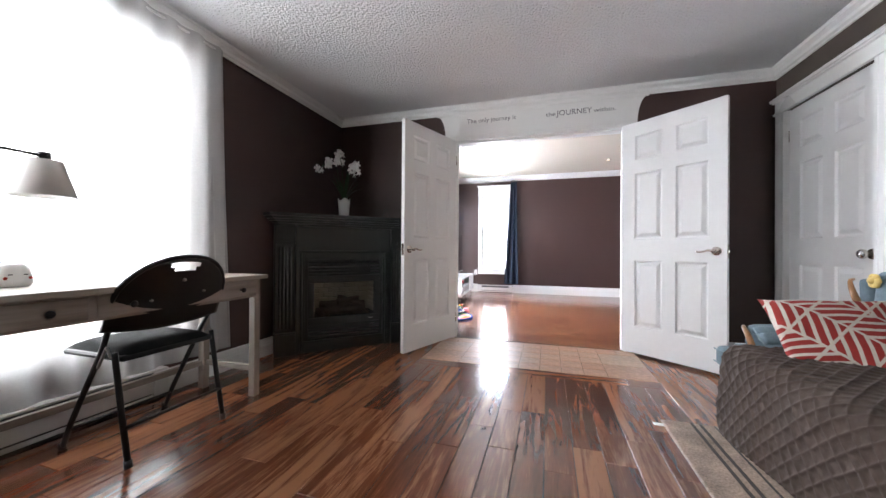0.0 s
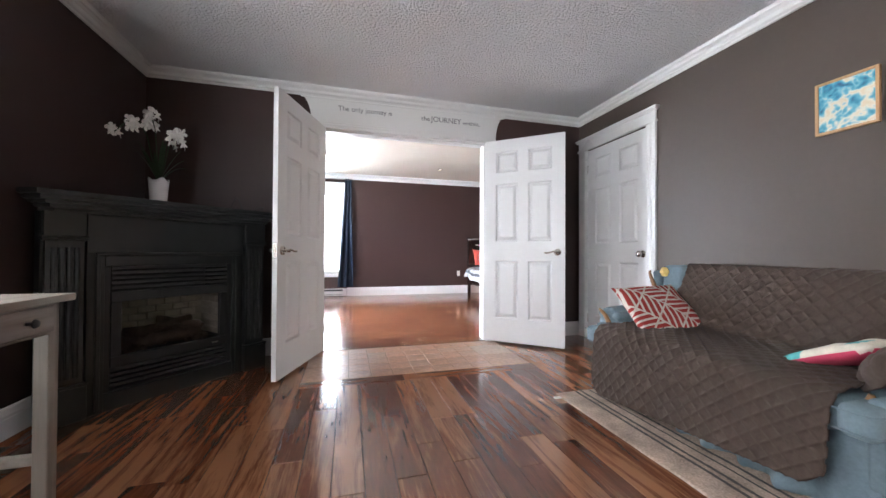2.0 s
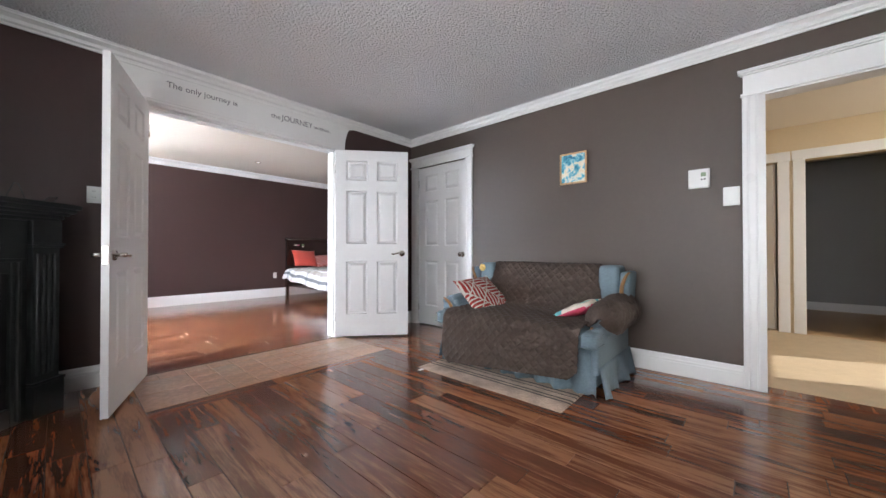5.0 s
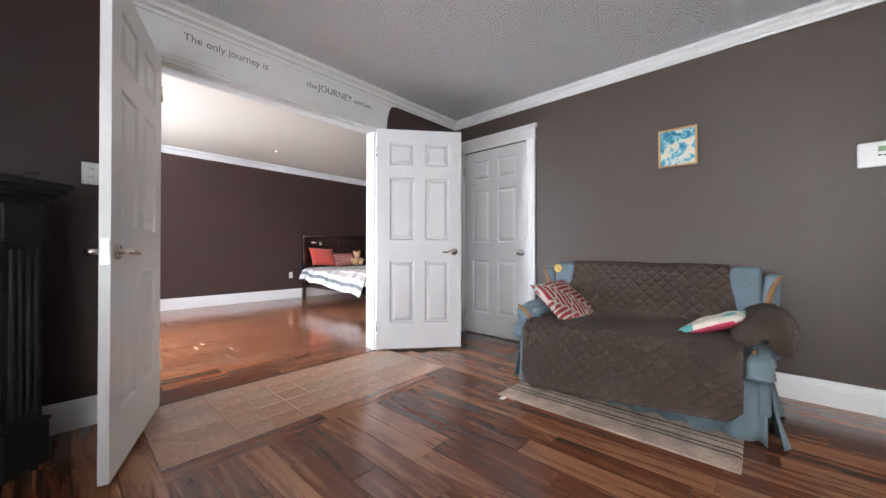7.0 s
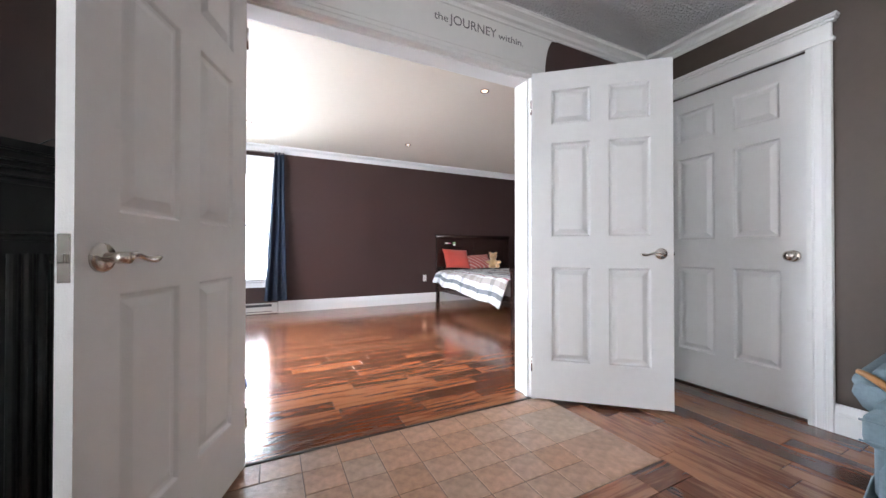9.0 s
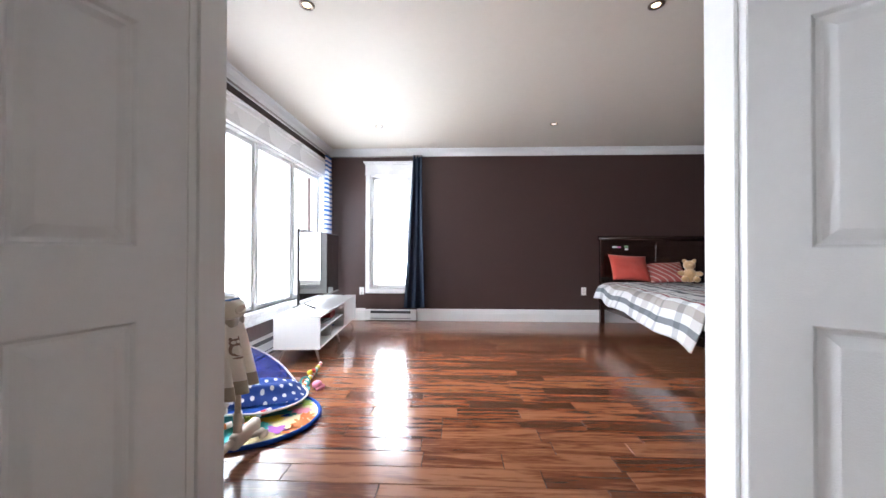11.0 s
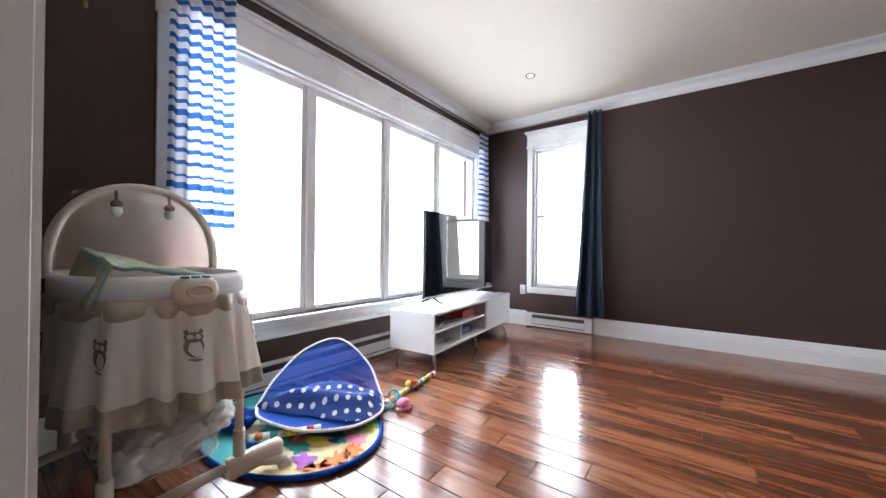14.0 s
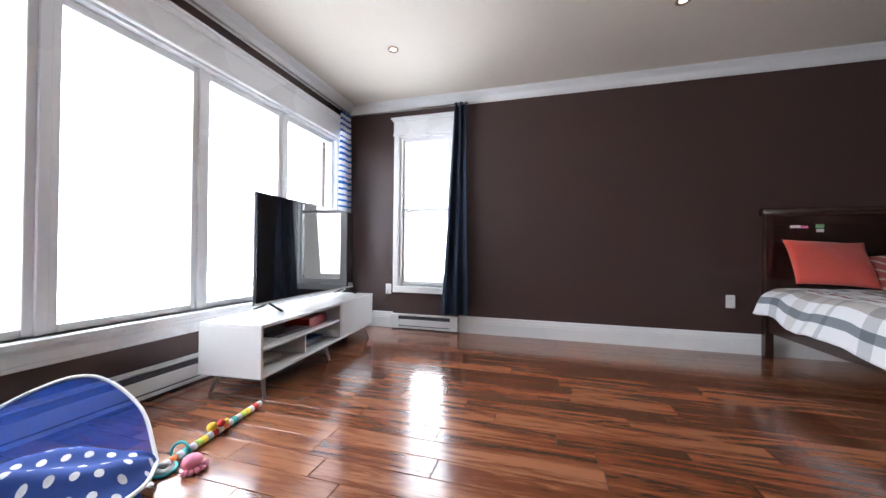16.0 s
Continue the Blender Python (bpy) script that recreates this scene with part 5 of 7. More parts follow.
# ---- heaters ----
def heater(name, label, x, y, rz, length, h=0.165, d=0.062):
    """A baseboard heater along local x, its back on y = 0 and its face towards -y."""
    t = thing(name, label, "heater", at=(x, y, 0), rz=rz)
    part("back_plate", boxes((0, length, -0.012, 0, 0.012, h)), M_HEATER, t)
    part("top_lip", boxes((0.0, length, -d, -0.012, h - 0.012, h), bevel=0.002), M_HEATER, t)
    part("front_panel", boxes((0.085, length - 0.085, -d, -d + 0.006, 0.045, h - 0.052), bevel=0.002), M_HEATER, t)
    part("bottom_lip", boxes((0.085, length - 0.085, -d + 0.004, -d + 0.01, 0.012, 0.034), bevel=0.001), M_HEATER, t)
    part("fin_core", boxes((0.085, length - 0.085, -d + 0.016, -0.014, 0.02, h - 0.02)), M_DARKSLOT, t, "dark slotted heating fins")
    for a in (0.0, length - 0.085):
        part("end_box", boxes((a, a + 0.085, -d - 0.003, -0.0125, 0.012, h - 0.0125), bevel=0.004, seg=2), M_HEATER, t)
    return t


heater("baseboard_heater", "white electric baseboard heater under the wide window", W2, 5.56, 90, 2.7, 0.175)
heater("baseboard_heater", "short white electric baseboard heater under the sash window", -0.655, N2, 0, 0.775, 0.165)
SITE = ROOM_1
heater("baseboard_heater", "white electric baseboard heater behind the desk", W1, 0.3, 90, 2.3, 0.18)

# ---- loveseat with its cover ----
def catmull(pts, n):
    """n + 1 points spread evenly along a smooth line through pts."""
    P = [Vector(p) for p in pts]
    P = [2 * P[0] - P[1]] + P + [2 * P[-1] - P[-2]]
    out = []
    for i in range(1, len(P) - 2):
        for k in range(16):
            t = k / 16
            a, b, c, d = P[i - 1:i + 3]
            out.append(0.5 * (2 * b + (c - a) * t + (2 * a - 5 * b + 4 * c - d) * t * t + (3 * b - a - 3 * c + d) * t ** 3))
    out.append(P[-2])
    ln = [0]
    for p, q in zip(out, out[1:]):
        ln.append(ln[-1] + (q - p).length)
    res, j = [], 0
    for k in range(n + 1):
        s = ln[-1] * k / n
        while j < len(ln) - 2 and ln[j + 1] < s:
            j += 1
        f = (s - ln[j]) / max(1e-9, ln[j + 1] - ln[j])
        res.append(out[j].lerp(out[j + 1], f))
    return res, ln[-1]


def quilt(name, path, ya, yb, parent, label, nS=400, nT=280, wave=0.0045, pitch=0.071, puff=0.0085):
    """A diamond-quilted cloth laid along a path in the xz plane; ya and yb give its edges along the path (0 to 1)."""
    pts, length = catmull([(x, 0, z) for x, z in path], nS)
    bm = bmesh.new()
    g = []
    for i, p in enumerate(pts):
        d = (pts[min(i + 1, nS)] - pts[max(i - 1, 0)]).normalized()
        nrm = Vector((d.z, 0, -d.x))
        s = length * i / nS
        a, b = ya(i / nS), yb(i / nS)
        row = []
        for j in range(nT + 1):
            y = a + (b - a) * j / nT
            u, v = (s + y) / pitch, (s - y) / pitch
            du, dv = abs(u - round(u)), abs(v - round(v))
            h = puff * (1 - math.exp(-min(du, dv) / 0.12))
            h += wave * noise.noise((s * 4, y * 4, 1.7)) + 0.5 * wave * noise.noise((s * 9, y * 22, 4.1)) + wave * max(0.0, noise.noise((s * 2.2, y * 9, 8.3)))
            drop = 0.06 - 0.095 * (y - 2.0)
            row.append(bm.verts.new(p + nrm * -h + Vector((0, y, drop * max(0.0, (i / nS - 0.82) / 0.18)))))
        g.append(row)
    for i in range(nS):
        for j in range(nT):
            bm.faces.new((g[i][j], g[i + 1][j], g[i + 1][j + 1], g[i][j + 1]))
    ob = part(name, bm, M_QUILT, parent, label, True)
    m = ob.modifiers.new("thickness", "SOLIDIFY")
    m.thickness = 0.008
    return ob


def ruffle(name, pts, z0, z1, amp, folds, parent, flare=0.03, label=""):
    """A pleated skirt along a line on the plan."""
    bm = bmesh.new()
    P = [Vector((*p, 0)) for p in pts]
    ln = [0]
    for a, b in zip(P, P[1:]):
        ln.append(ln[-1] + (b - a).length)
    n, m = int(folds * 10), 6
    g = []
    for i in range(n + 1):
        s = ln[-1] * i / n
        j = max(k for k in range(len(ln) - 1) if ln[k] <= s + 1e-9)
        p = P[j].lerp(P[j + 1], (s - ln[j]) / (ln[j + 1] - ln[j]))
        d = (P[j + 1] - P[j]).normalized()
        out = Vector((d.y, -d.x, 0))
        row = []
        for k in range(m + 1):
            v = k / m
            q = (math.sin(2 * math.pi * folds * i / n) + 0.5 * math.sin(2 * math.pi * folds * 0.43 * i / n + 1)) * amp * (1 - v) + flare * (1 - v)
            row.append(bm.verts.new(p + out * q + Vector((0, 0, z0 + (z1 - z0) * v + 0.006 * math.sin(i * 1.3) * (1 - v)))))
        g.append(row)
    for i in range(n):
        for k in range(m):
            bm.faces.new((g[i][k], g[i + 1][k], g[i + 1][k + 1], g[i][k + 1]))
    ob = part(name, bm, M_BLUEFAB, parent, label, True)
    md = ob.modifiers.new("thickness", "SOLIDIFY")
    md.thickness = 0.004
    return ob


def rolled_arm(parent, y, s, x0=1.872, top=6):
    """A padded arm with an outward roll; y is its inner face, s points outward."""
    bm = bmesh.new()
    prof = [(0.0, 0.2), (0.0, 0.42), (0.015, 0.49), (0.055, 0.54), (0.115, 0.55), (0.17, 0.53), (0.19, 0.48), (0.165, 0.43), (0.13, 0.40), (0.115, 0.3), (0.115, 0.2)]
    rings = []
    for x, k in ((x0 + 0.003, 0.86), (x0 + 0.018, 0.93), (2.1, 0.98), (2.34, 1.03), (2.44, 1.03)):
        rings.append([bm.verts.new((x, y + s * d, 0.2 + (z - 0.2) * k)) for d, z in prof])
    for a, b in zip(rings, rings[1:]):
        for i in range(len(prof)):
            bm.faces.new((a[i], a[(i + 1) % len(prof)], b[(i + 1) % len(prof)], b[i]))
    bm.faces.new(rings[0][::-1])
    bm.faces.new(rings[-1])
    bmesh.ops.subdivide_edges(bm, edges=[e for e in bm.edges if e.calc_length() > 0.1], cuts=2, use_grid_fill=True)
    arm = part("arm", bm, M_BLUEFAB, parent, "pale blue padded arm", True)
    for k in range(4):
        bm = bmesh.new()
        yy, dz = y + s * (0.03 + 0.043 * k), 0.085 * math.sin(0.75 + k * 0.55)
        tube(bm, [(x0, yy, 0.425 + dz), (x0 + 0.018, yy, 0.432 + dz), (2.1, yy + s * 0.004, 0.445 + dz), (2.38, yy + s * 0.008, 0.465 + dz)], 0.03, 14)
        part("arm_roll", bm, M_BLUEFAB, arm, "", True)
    bm = bmesh.new()
    pts = [(1.862, y + s * 0.172, 0.52), (1.854, y + s * 0.15, 0.515), (1.85, y + s * 0.10, 0.485), (1.85, y + s * 0.065, 0.44), (1.856, y + s * 0.055, 0.39), (1.866, y + s * 0.055, 0.34)]
    tube(bm, catmull(pts[-top:], 18)[0], 0.013, 12, True, [0.009 + 0.006 * math.sin(math.pi * i / 18) for i in range(19)])
    part("wood_trim", bm, M_OAK, arm, "golden oak arm trim", True)
    return arm


def wing(parent, y, s):
    """The padded end of the back and its side wing; y is the inner end, s points outward."""
    bm = bmesh.new()
    soft_box(bm, 2.335, 2.54, min(y, y + s * 0.15), max(y, y + s * 0.15), 0.42, 0.832, 0.03, 3)
    for v in bm.verts:
        v.co.x += 0.07 * (0.8 - v.co.z) * -1 + 0.004 * math.sin(v.co.z * 40)
    part("back_end", bm, M_BLUEFAB, parent, "pale blue padded end of the back", True)
    bm = bmesh.new()
    soft_box(bm, 2.33, 2.54, min(y + s * 0.135, y + s * 0.21), max(y + s * 0.135, y + s * 0.21), 0.42, 0.79, 0.025, 3)
    for v in bm.verts:
        v.co.y += s * 0.35 * max(0, v.co.z - 0.6) ** 1.5
    w = part("wing", bm, M_BLUEFAB, parent, "pale blue side wing", True)
    bm = bmesh.new()
    pts = [(2.33, y + s * 0.172, 0.52), (2.325, y + s * 0.175, 0.60), (2.305, y + s * 0.182, 0.67), (2.295, y + s * 0.20, 0.73), (2.30, y + s * 0.222, 0.775), (2.32, y + s * 0.232, 0.785)]
    tube(bm, catmull(pts, 18)[0], 0.014, 12, True, [0.007 + 0.008 * math.sin(math.pi * i / 18) for i in range(19)])
    part("wood_trim", bm, M_OAK, w, "golden oak wing trim", True)
    return w


def loveseat():
    s = thing("loveseat", "pale blue loveseat under a brown quilted cover", "loveseat")
    part("base", boxes((1.835, 2.54, 1.90, 3.19, 0.05, 0.31), bevel=0.015, seg=2), M_BLUEFAB, s)
    for ya, yb in ((1.876, 1.925), (3.165, 3.214)):
        bm = bmesh.new()
        soft_box(bm, 1.795, 2.5, ya, yb, 0.14, 0.44, 0.012, 2)
        part("side_panel", bm, M_BLUEFAB, s, "", True)
    bm = bmesh.new()
    soft_box(bm, 1.735, 2.36, 1.965, 3.13, 0.30, 0.425, 0.045, 4)
    part("seat_cushion", bm, M_BLUEFAB, s, "", True)
    for ya, yb in ((1.865, 1.968), (3.127, 3.225)):
        bm = bmesh.new()
        soft_box(bm, 1.715, 1.865, ya, yb, 0.315, 0.425, 0.03, 4)
        ear = part("cushion_corner", bm, M_BLUEFAB, s, "", True)
        bm = bmesh.new()
        for z in (0.337, 0.403):
            tube(bm, [(1.87, ya - 0.001, z), (1.735, ya - 0.001, z), (1.716, ya + 0.02, z), (1.714, yb, z)], 0.0035, 6)
        part("piping", bm, M_BLUEFAB, ear, "", True)
    bm = bmesh.new()
    soft_box(bm, 2.43, 2.54, 2.05, 3.06, 0.2, 0.79, 0.04, 3)
    part("backrest", bm, M_BLUEFAB, s, "", True)
    rolled_arm(s, 3.09, 1)
    rolled_arm(s, 2.0, -1, 1.955, 3)
    wing(s, 3.04, 1)
    wing(s, 2.055, -1)
    bm = bmesh.new()
    for k in range(6):
        a = 2 * math.pi * k / 6
        bmesh.ops.create_icosphere(bm, subdivisions=2, radius=0.019, matrix=pose(2.315, 3.15 + 0.017 * math.cos(a), 0.785 + 0.017 * math.sin(a)) @ Matrix.Diagonal((0.6, 1, 1, 1)))
    bmesh.ops.create_icosphere(bm, subdivisions=2, radius=0.016, matrix=pose(2.308, 3.15, 0.785))
    part("rosette", bm, M_ROSETTE, s, "yellow fabric rosette", True)
    ruffle("skirt", [(1.805, 3.20), (1.81, 2.6), (1.805, 1.89)], 0.006, 0.30, 0.03, 9, s, 0.012)
    ruffle("skirt", [(1.793, 1.872), (2.15, 1.872), (2.5, 1.872)], 0.006, 0.20, 0.022, 3.3, s, 0.028)
    ruffle("skirt", [(2.5, 3.218), (2.15, 3.218), (1.793, 3.218)], 0.006, 0.20, 0.022, 3.3, s, 0.028)
    return s


loveseat()
cv = thing("sofa_cover", "brown diamond-quilted sofa cover draped over the loveseat", "sofa cover")
quilt("cover", [(2.575, 0.50), (2.56, 0.74), (2.50, 0.832), (2.405, 0.836), (2.335, 0.70), (2.285, 0.53), (2.235, 0.475), (2.06, 0.468), (1.86, 0.462), (1.755, 0.448), (1.708, 0.385), (1.694, 0.26), (1.672, 0.06)],
      lambda t: 2.06 - 0.085 * min(1, max(0, (t - 0.3) / 0.25)) + (0.06 * ((t - 0.95) / 0.05) ** 2 if t > 0.95 else 0), lambda t: 3.06 + 0.075 * min(1, max(0, (t - 0.3) / 0.25)) - (0.075 * ((t - 0.94) / 0.06) ** 2 if t > 0.94 else 0), cv, "")
# the loose flap of the cover thrown over one arm
bm = bmesh.new()
nU, nV = 90, 80
g = []
for i in range(nU + 1):
    u = i / nU
    row = []
    for j in range(nV + 1):
        v = j / nV
        a = radians(-34 + 262 * v)                       # round the arm, from inside over the top
        k = min(1.0, u / 0.22)
        nose = max(0.02, math.sin(k * math.pi / 2)) ** 0.55       # closed, rounded front end
        x = 1.862 + 0.55 * u
        ru, rz_ = 0.112 + 0.012 * math.sin(3 * u), 0.120 + 0.015 * u
        pu, pv = (u * 0.55 + v * 0.5) / 0.085, (u * 0.55 - v * 0.5) / 0.085
        h = 0.009 * (1 - math.exp(-min(abs(pu - round(pu)), abs(pv - round(pv))) / 0.13)) + 0.022 * noise.noise((u * 3.2, v * 4.4, 2.2)) + 0.008 * noise.noise((u * 11, v * 8, 5.2))
        c = Vector((x, 1.905 + (ru + h) * nose * math.cos(a) - 0.015 * math.sin(math.pi * v), 0.482 + (rz_ + h) * nose * math.sin(a)))
        row.append(bm.verts.new(c))
    g.append(row)
for i in range(nU):
    for j in range(nV):
        bm.faces.new((g[i][j], g[i + 1][j], g[i + 1][j + 1], g[i][j + 1]))
flap = part("arm_flap", bm, M_QUILT, cv, "brown quilted flap over the arm", True)
sol = flap.modifiers.new("thickness", "SOLIDIFY")
sol.thickness = 0.012


def basis(c, u, v):
    """A pose at c whose x runs along u and whose y lies nearest v."""
    x = Vector(u).normalized()
    z = x.cross(Vector(v)).normalized()
    y = z.cross(x)
    return Matrix(((x.x, y.x, z.x, c[0]), (x.y, y.y, z.y, c[1]), (x.z, y.z, z.z, c[2]), (0, 0, 0, 1)))


cushion("throw_cushion", "red and white diamond patterned cushion leaning on the loveseat", M_CHEVRON, 0.47, 0.41, 0.12, basis((2.10, 2.995, 0.55), (0.437, -0.05, 0.02), (0.01, 0.27, 0.25)), 2)
M_FLORAL = material("cream_floral_fabric", (0.72, 0.66, 0.55), 0.85, vary=0.2, grain=25, bump=0.001, bump_scale=350, stain=0.1)
M_PINK = material("raspberry_fabric", (0.55, 0.05, 0.11), 0.85, vary=0.1)
M_TEAL = material("teal_print", (0.10, 0.42, 0.42), 0.85, vary=0.15)
fc = cushion("throw_cushion", "cream floral cushion with a raspberry edge and teal print", M_FLORAL, 0.31, 0.36, 0.09, basis((2.11, 2.12, 0.505), (1, -0.12, 0.0), (-0.1, -0.885, 0.42)), 5)
fc.data.materials.append(M_PINK)
fc.data.materials.append(M_TEAL)
for f in fc.data.polygons:
    c = f.center
    if c.z > 0.008:
        f.material_index = 1
    elif noise.noise((c.x * 9, c.y * 9, 0.4)) > 0.46 and c.z < 0:
        f.material_index = 2

# ---- rug ----
M_RUG = material("oatmeal_rug_pile", (0.45, 0.345, 0.275), 0.95, vary=0.6, grain=110, bump=0.006, bump_scale=260)
M_RUGDARK = material("charcoal_rug_stripe", (0.09, 0.08, 0.075), 0.95, vary=0.35, grain=70, bump=0.006, bump_scale=260)
rug = thing("rug", "oatmeal woven rug with charcoal stripes under the loveseat", "rug")
bm = bmesh.new()
nx_, ny_ = 110, 120
g = []
for i in range(nx_ + 1):
    row = []
    for j in range(ny_ + 1):
        x, y = 1.447 + 0.62 * i / nx_, 1.975 + 1.2 * j / ny_
        edge = 0.0 if i in (0, nx_) or j in (0, ny_) else 1.0
        row.append(bm.verts.new((x + 0.004 * noise.noise((y * 5, 0, 2)), y + 0.004 * noise.noise((x * 6, 1, 2)), 0.001 + edge * (0.007 + 0.002 * noise.noise((x * 70, y * 70, 0))))))
    g.append(row)
for i in range(nx_):
    for j in range(ny_):
        f = bm.faces.new((g[i][j], g[i + 1][j], g[i + 1][j + 1], g[i][j + 1]))
        x = 0.62 * (i + 0.5) / nx_
        f.material_index = 1 if (0.136 < x < 0.153 or 0.176 < x < 0.193 or 0.24 < x < 0.256 or 0.285 < x < 0.305) else 0
part("woven_sheet", bm, [M_RUG, M_RUGDARK], rug, "", True)
part("care_label", boxes((1.40, 1.452, 3.10, 3.13, 0.0012, 0.003)), M_PLASTIC, rug, "white fabric care label")

# ---- wall things ----
M_FRAMEWOOD = wood("pale_wood_frame", (0.55, 0.33, 0.16), (0.36, 0.20, 0.09), 0.5, "Z", 8, 0.1)


def flower_art():
    m = bpy.data.materials.new("blue_flower_print")
    m.use_nodes = True
    n, l = m.node_tree.nodes, m.node_tree.links
    p = n["Principled BSDF"]
    p.inputs["Roughness"].default_value = 0.6
    tc, vo, ns, r = n.new("ShaderNodeTexCoord"), n.new("ShaderNodeTexVoronoi"), n.new("ShaderNodeTexNoise"), n.new("ShaderNodeValToRGB")
    ns.inputs["Scale"].default_value = 14
    vo.inputs["Scale"].default_value = 11
    add = n.new("ShaderNodeMixRGB")
    add.inputs[0].default_value = 0.25
    l.new(tc.outputs["Object"], add.inputs[1])
    l.new(ns.outputs["Color"], add.inputs[2])
    l.new(tc.outputs["Object"], ns.inputs["Vector"])
    l.new(add.outputs[0], vo.inputs["Vector"])
    l.new(vo.outputs["Distance"], r.inputs["Fac"])
    e = r.color_ramp.elements
    e[0].position, e[0].color = 0.12, (0.02, 0.10, 0.20, 1)
    e[1].position, e[1].color = 0.80, (0.68, 0.58, 0.40, 1)
    e.new(0.32).color = (0.04, 0.27, 0.40, 1)
    e.new(0.5).color = (0.16, 0.45, 0.55, 1)
    e.new(0.66).color = (0.72, 0.68, 0.55, 1)
    l.new(r.outputs["Color"], p.inputs["Base Color"])
    return m


pic = thing("picture", "small blue flower picture in a pale wood frame", "picture", at=(E1, 2.37, 1.708))
for b in ((-0.022, -0.002, -0.122, -0.108, -0.142, 0.142), (-0.022, -0.002, 0.108, 0.122, -0.142, 0.142), (-0.022, -0.002, -0.108, 0.108, 0.128, 0.142), (-0.022, -0.002, -0.108, 0.108, -0.142, -0.128)):
    part("frame_side", boxes(b, bevel=0.002), M_FRAMEWOOD, pic, "pale wood frame")
part("canvas", boxes((-0.014, -0.003, -0.108, 0.108, -0.128, 0.128)), flower_art(), pic, "blue flower print")

M_LCD = material("green_grey_display", (0.22, 0.30, 0.18), 0.3, vary=0.05)
th = thing("thermostat", "white wall thermostat with a small display", "thermostat", at=(E1, 1.435, 1.478))
bm = bmesh.new()
soft_box(bm, -0.03, -0.001, -0.064, 0.064, -0.07, 0.07, 0.008, 3)
part("housing", bm, M_PLASTIC, th, "", True)
part("display", boxes((-0.0315, -0.029, -0.042, -0.012, 0.012, 0.042), bevel=0.001), M_LCD, th, "grey-green display")
for k in range(2):
    part("button", boxes((-0.0325, -0.029, -0.042 + 0.018 * k, -0.03 + 0.018 * k, -0.012, -0.004), bevel=0.001), M_BLACKPLASTIC, th)
sw = thing("light_switch", "white dimmer switch in a rounded plate", "switch", at=(E1, 1.252, 1.332))
bm = bmesh.new()
soft_box(bm, -0.010, -0.001, -0.046, 0.046, -0.066, 0.066, 0.004, 2)
part("plate", bm, M_PLASTIC, sw, "", True)
part("rocker", boxes((-0.015, -0.009, -0.02, 0.02, -0.034, 0.034), bevel=0.002, seg=2), M_PLASTIC, sw)


def outlet(x, y, z, rz, label, group="wall outlets"):
    """A duplex outlet; its face looks towards local -y."""
    o = thing("outlet", label, "outlet", group, (x, y, z), rz)
    bm = bmesh.new()
    soft_box(bm, -0.036, 0.036, -0.006, -0.0005, -0.058, 0.058, 0.003, 2)
    part("plate", bm, M_PLASTIC, o, "", True)
    for s in (-1, 1):
        bm = bmesh.new()
        soft_box(bm, -0.017, 0.017, -0.009, -0.005, s * 0.021 - 0.015, s * 0.021 + 0.015, 0.003, 2)
        sock = part("socket", bm, M_PLASTIC, o)
        for dx in (-0.006, 0.006):
            part("slot", boxes((dx - 0.0012, dx + 0.0012, -0.0095, -0.0088, s * 0.021 - 0.001, s * 0.021 + 0.008)), M_BLACKPLASTIC, sock)
    return o


outlet(-0.35, N1, 1.338, 0, "white duplex outlet above the mantel")
SITE = ROOM_2
outlet(2.60, N2, 0.455, 0, "white duplex outlet beside the bed")
outlet(-0.715, N2, 0.44, 0, "white duplex outlet beside the sash window")

# recessed ceiling lights
M_BULB = glow("lit_bulb", (1.0, 0.82, 0.6), 6.0)
M_SPOTTRIM = material("bronze_spot_trim", (0.25, 0.19, 0.15), 0.3, metal=0.8)


def spot_light(x, y):
    s = thing("recessed_light", "small recessed ceiling light, lit", "ceiling light", "recessed ceiling lights", (x, y, H2))
    bm = bmesh.new()
    n = 28
    rings = [[bm.verts.new((r * math.cos(2 * math.pi * k / n), r * math.sin(2 * math.pi * k / n), z)) for k in range(n)] for r, z in ((0.047, 0.0), (0.046, -0.005), (0.034, -0.006), (0.028, -0.002), (0.026, 0.0))]
    for a, b in zip(rings, rings[1:]):
        for k in range(n):
            bm.faces.new((a[k], a[(k + 1) % n], b[(k + 1) % n], b[k]))
    part("trim_ring", bm, M_SPOTTRIM, s, "bronze trim ring", True)
    bm = bmesh.new()
    lathe(bm, [(0.0255, -0.0005), (0.018, -0.0025), (0.002, -0.003)], 20)
    part("bulb", bm, M_BULB, s, "glowing bulb", True)
    return s


for x, y in ((-0.235, 7.76), (1.885, 7.745), (-0.222, 5.66), (1.955, 5.735), (3.95, 7.745), (3.95, 5.7)):
    spot_light(x, y)


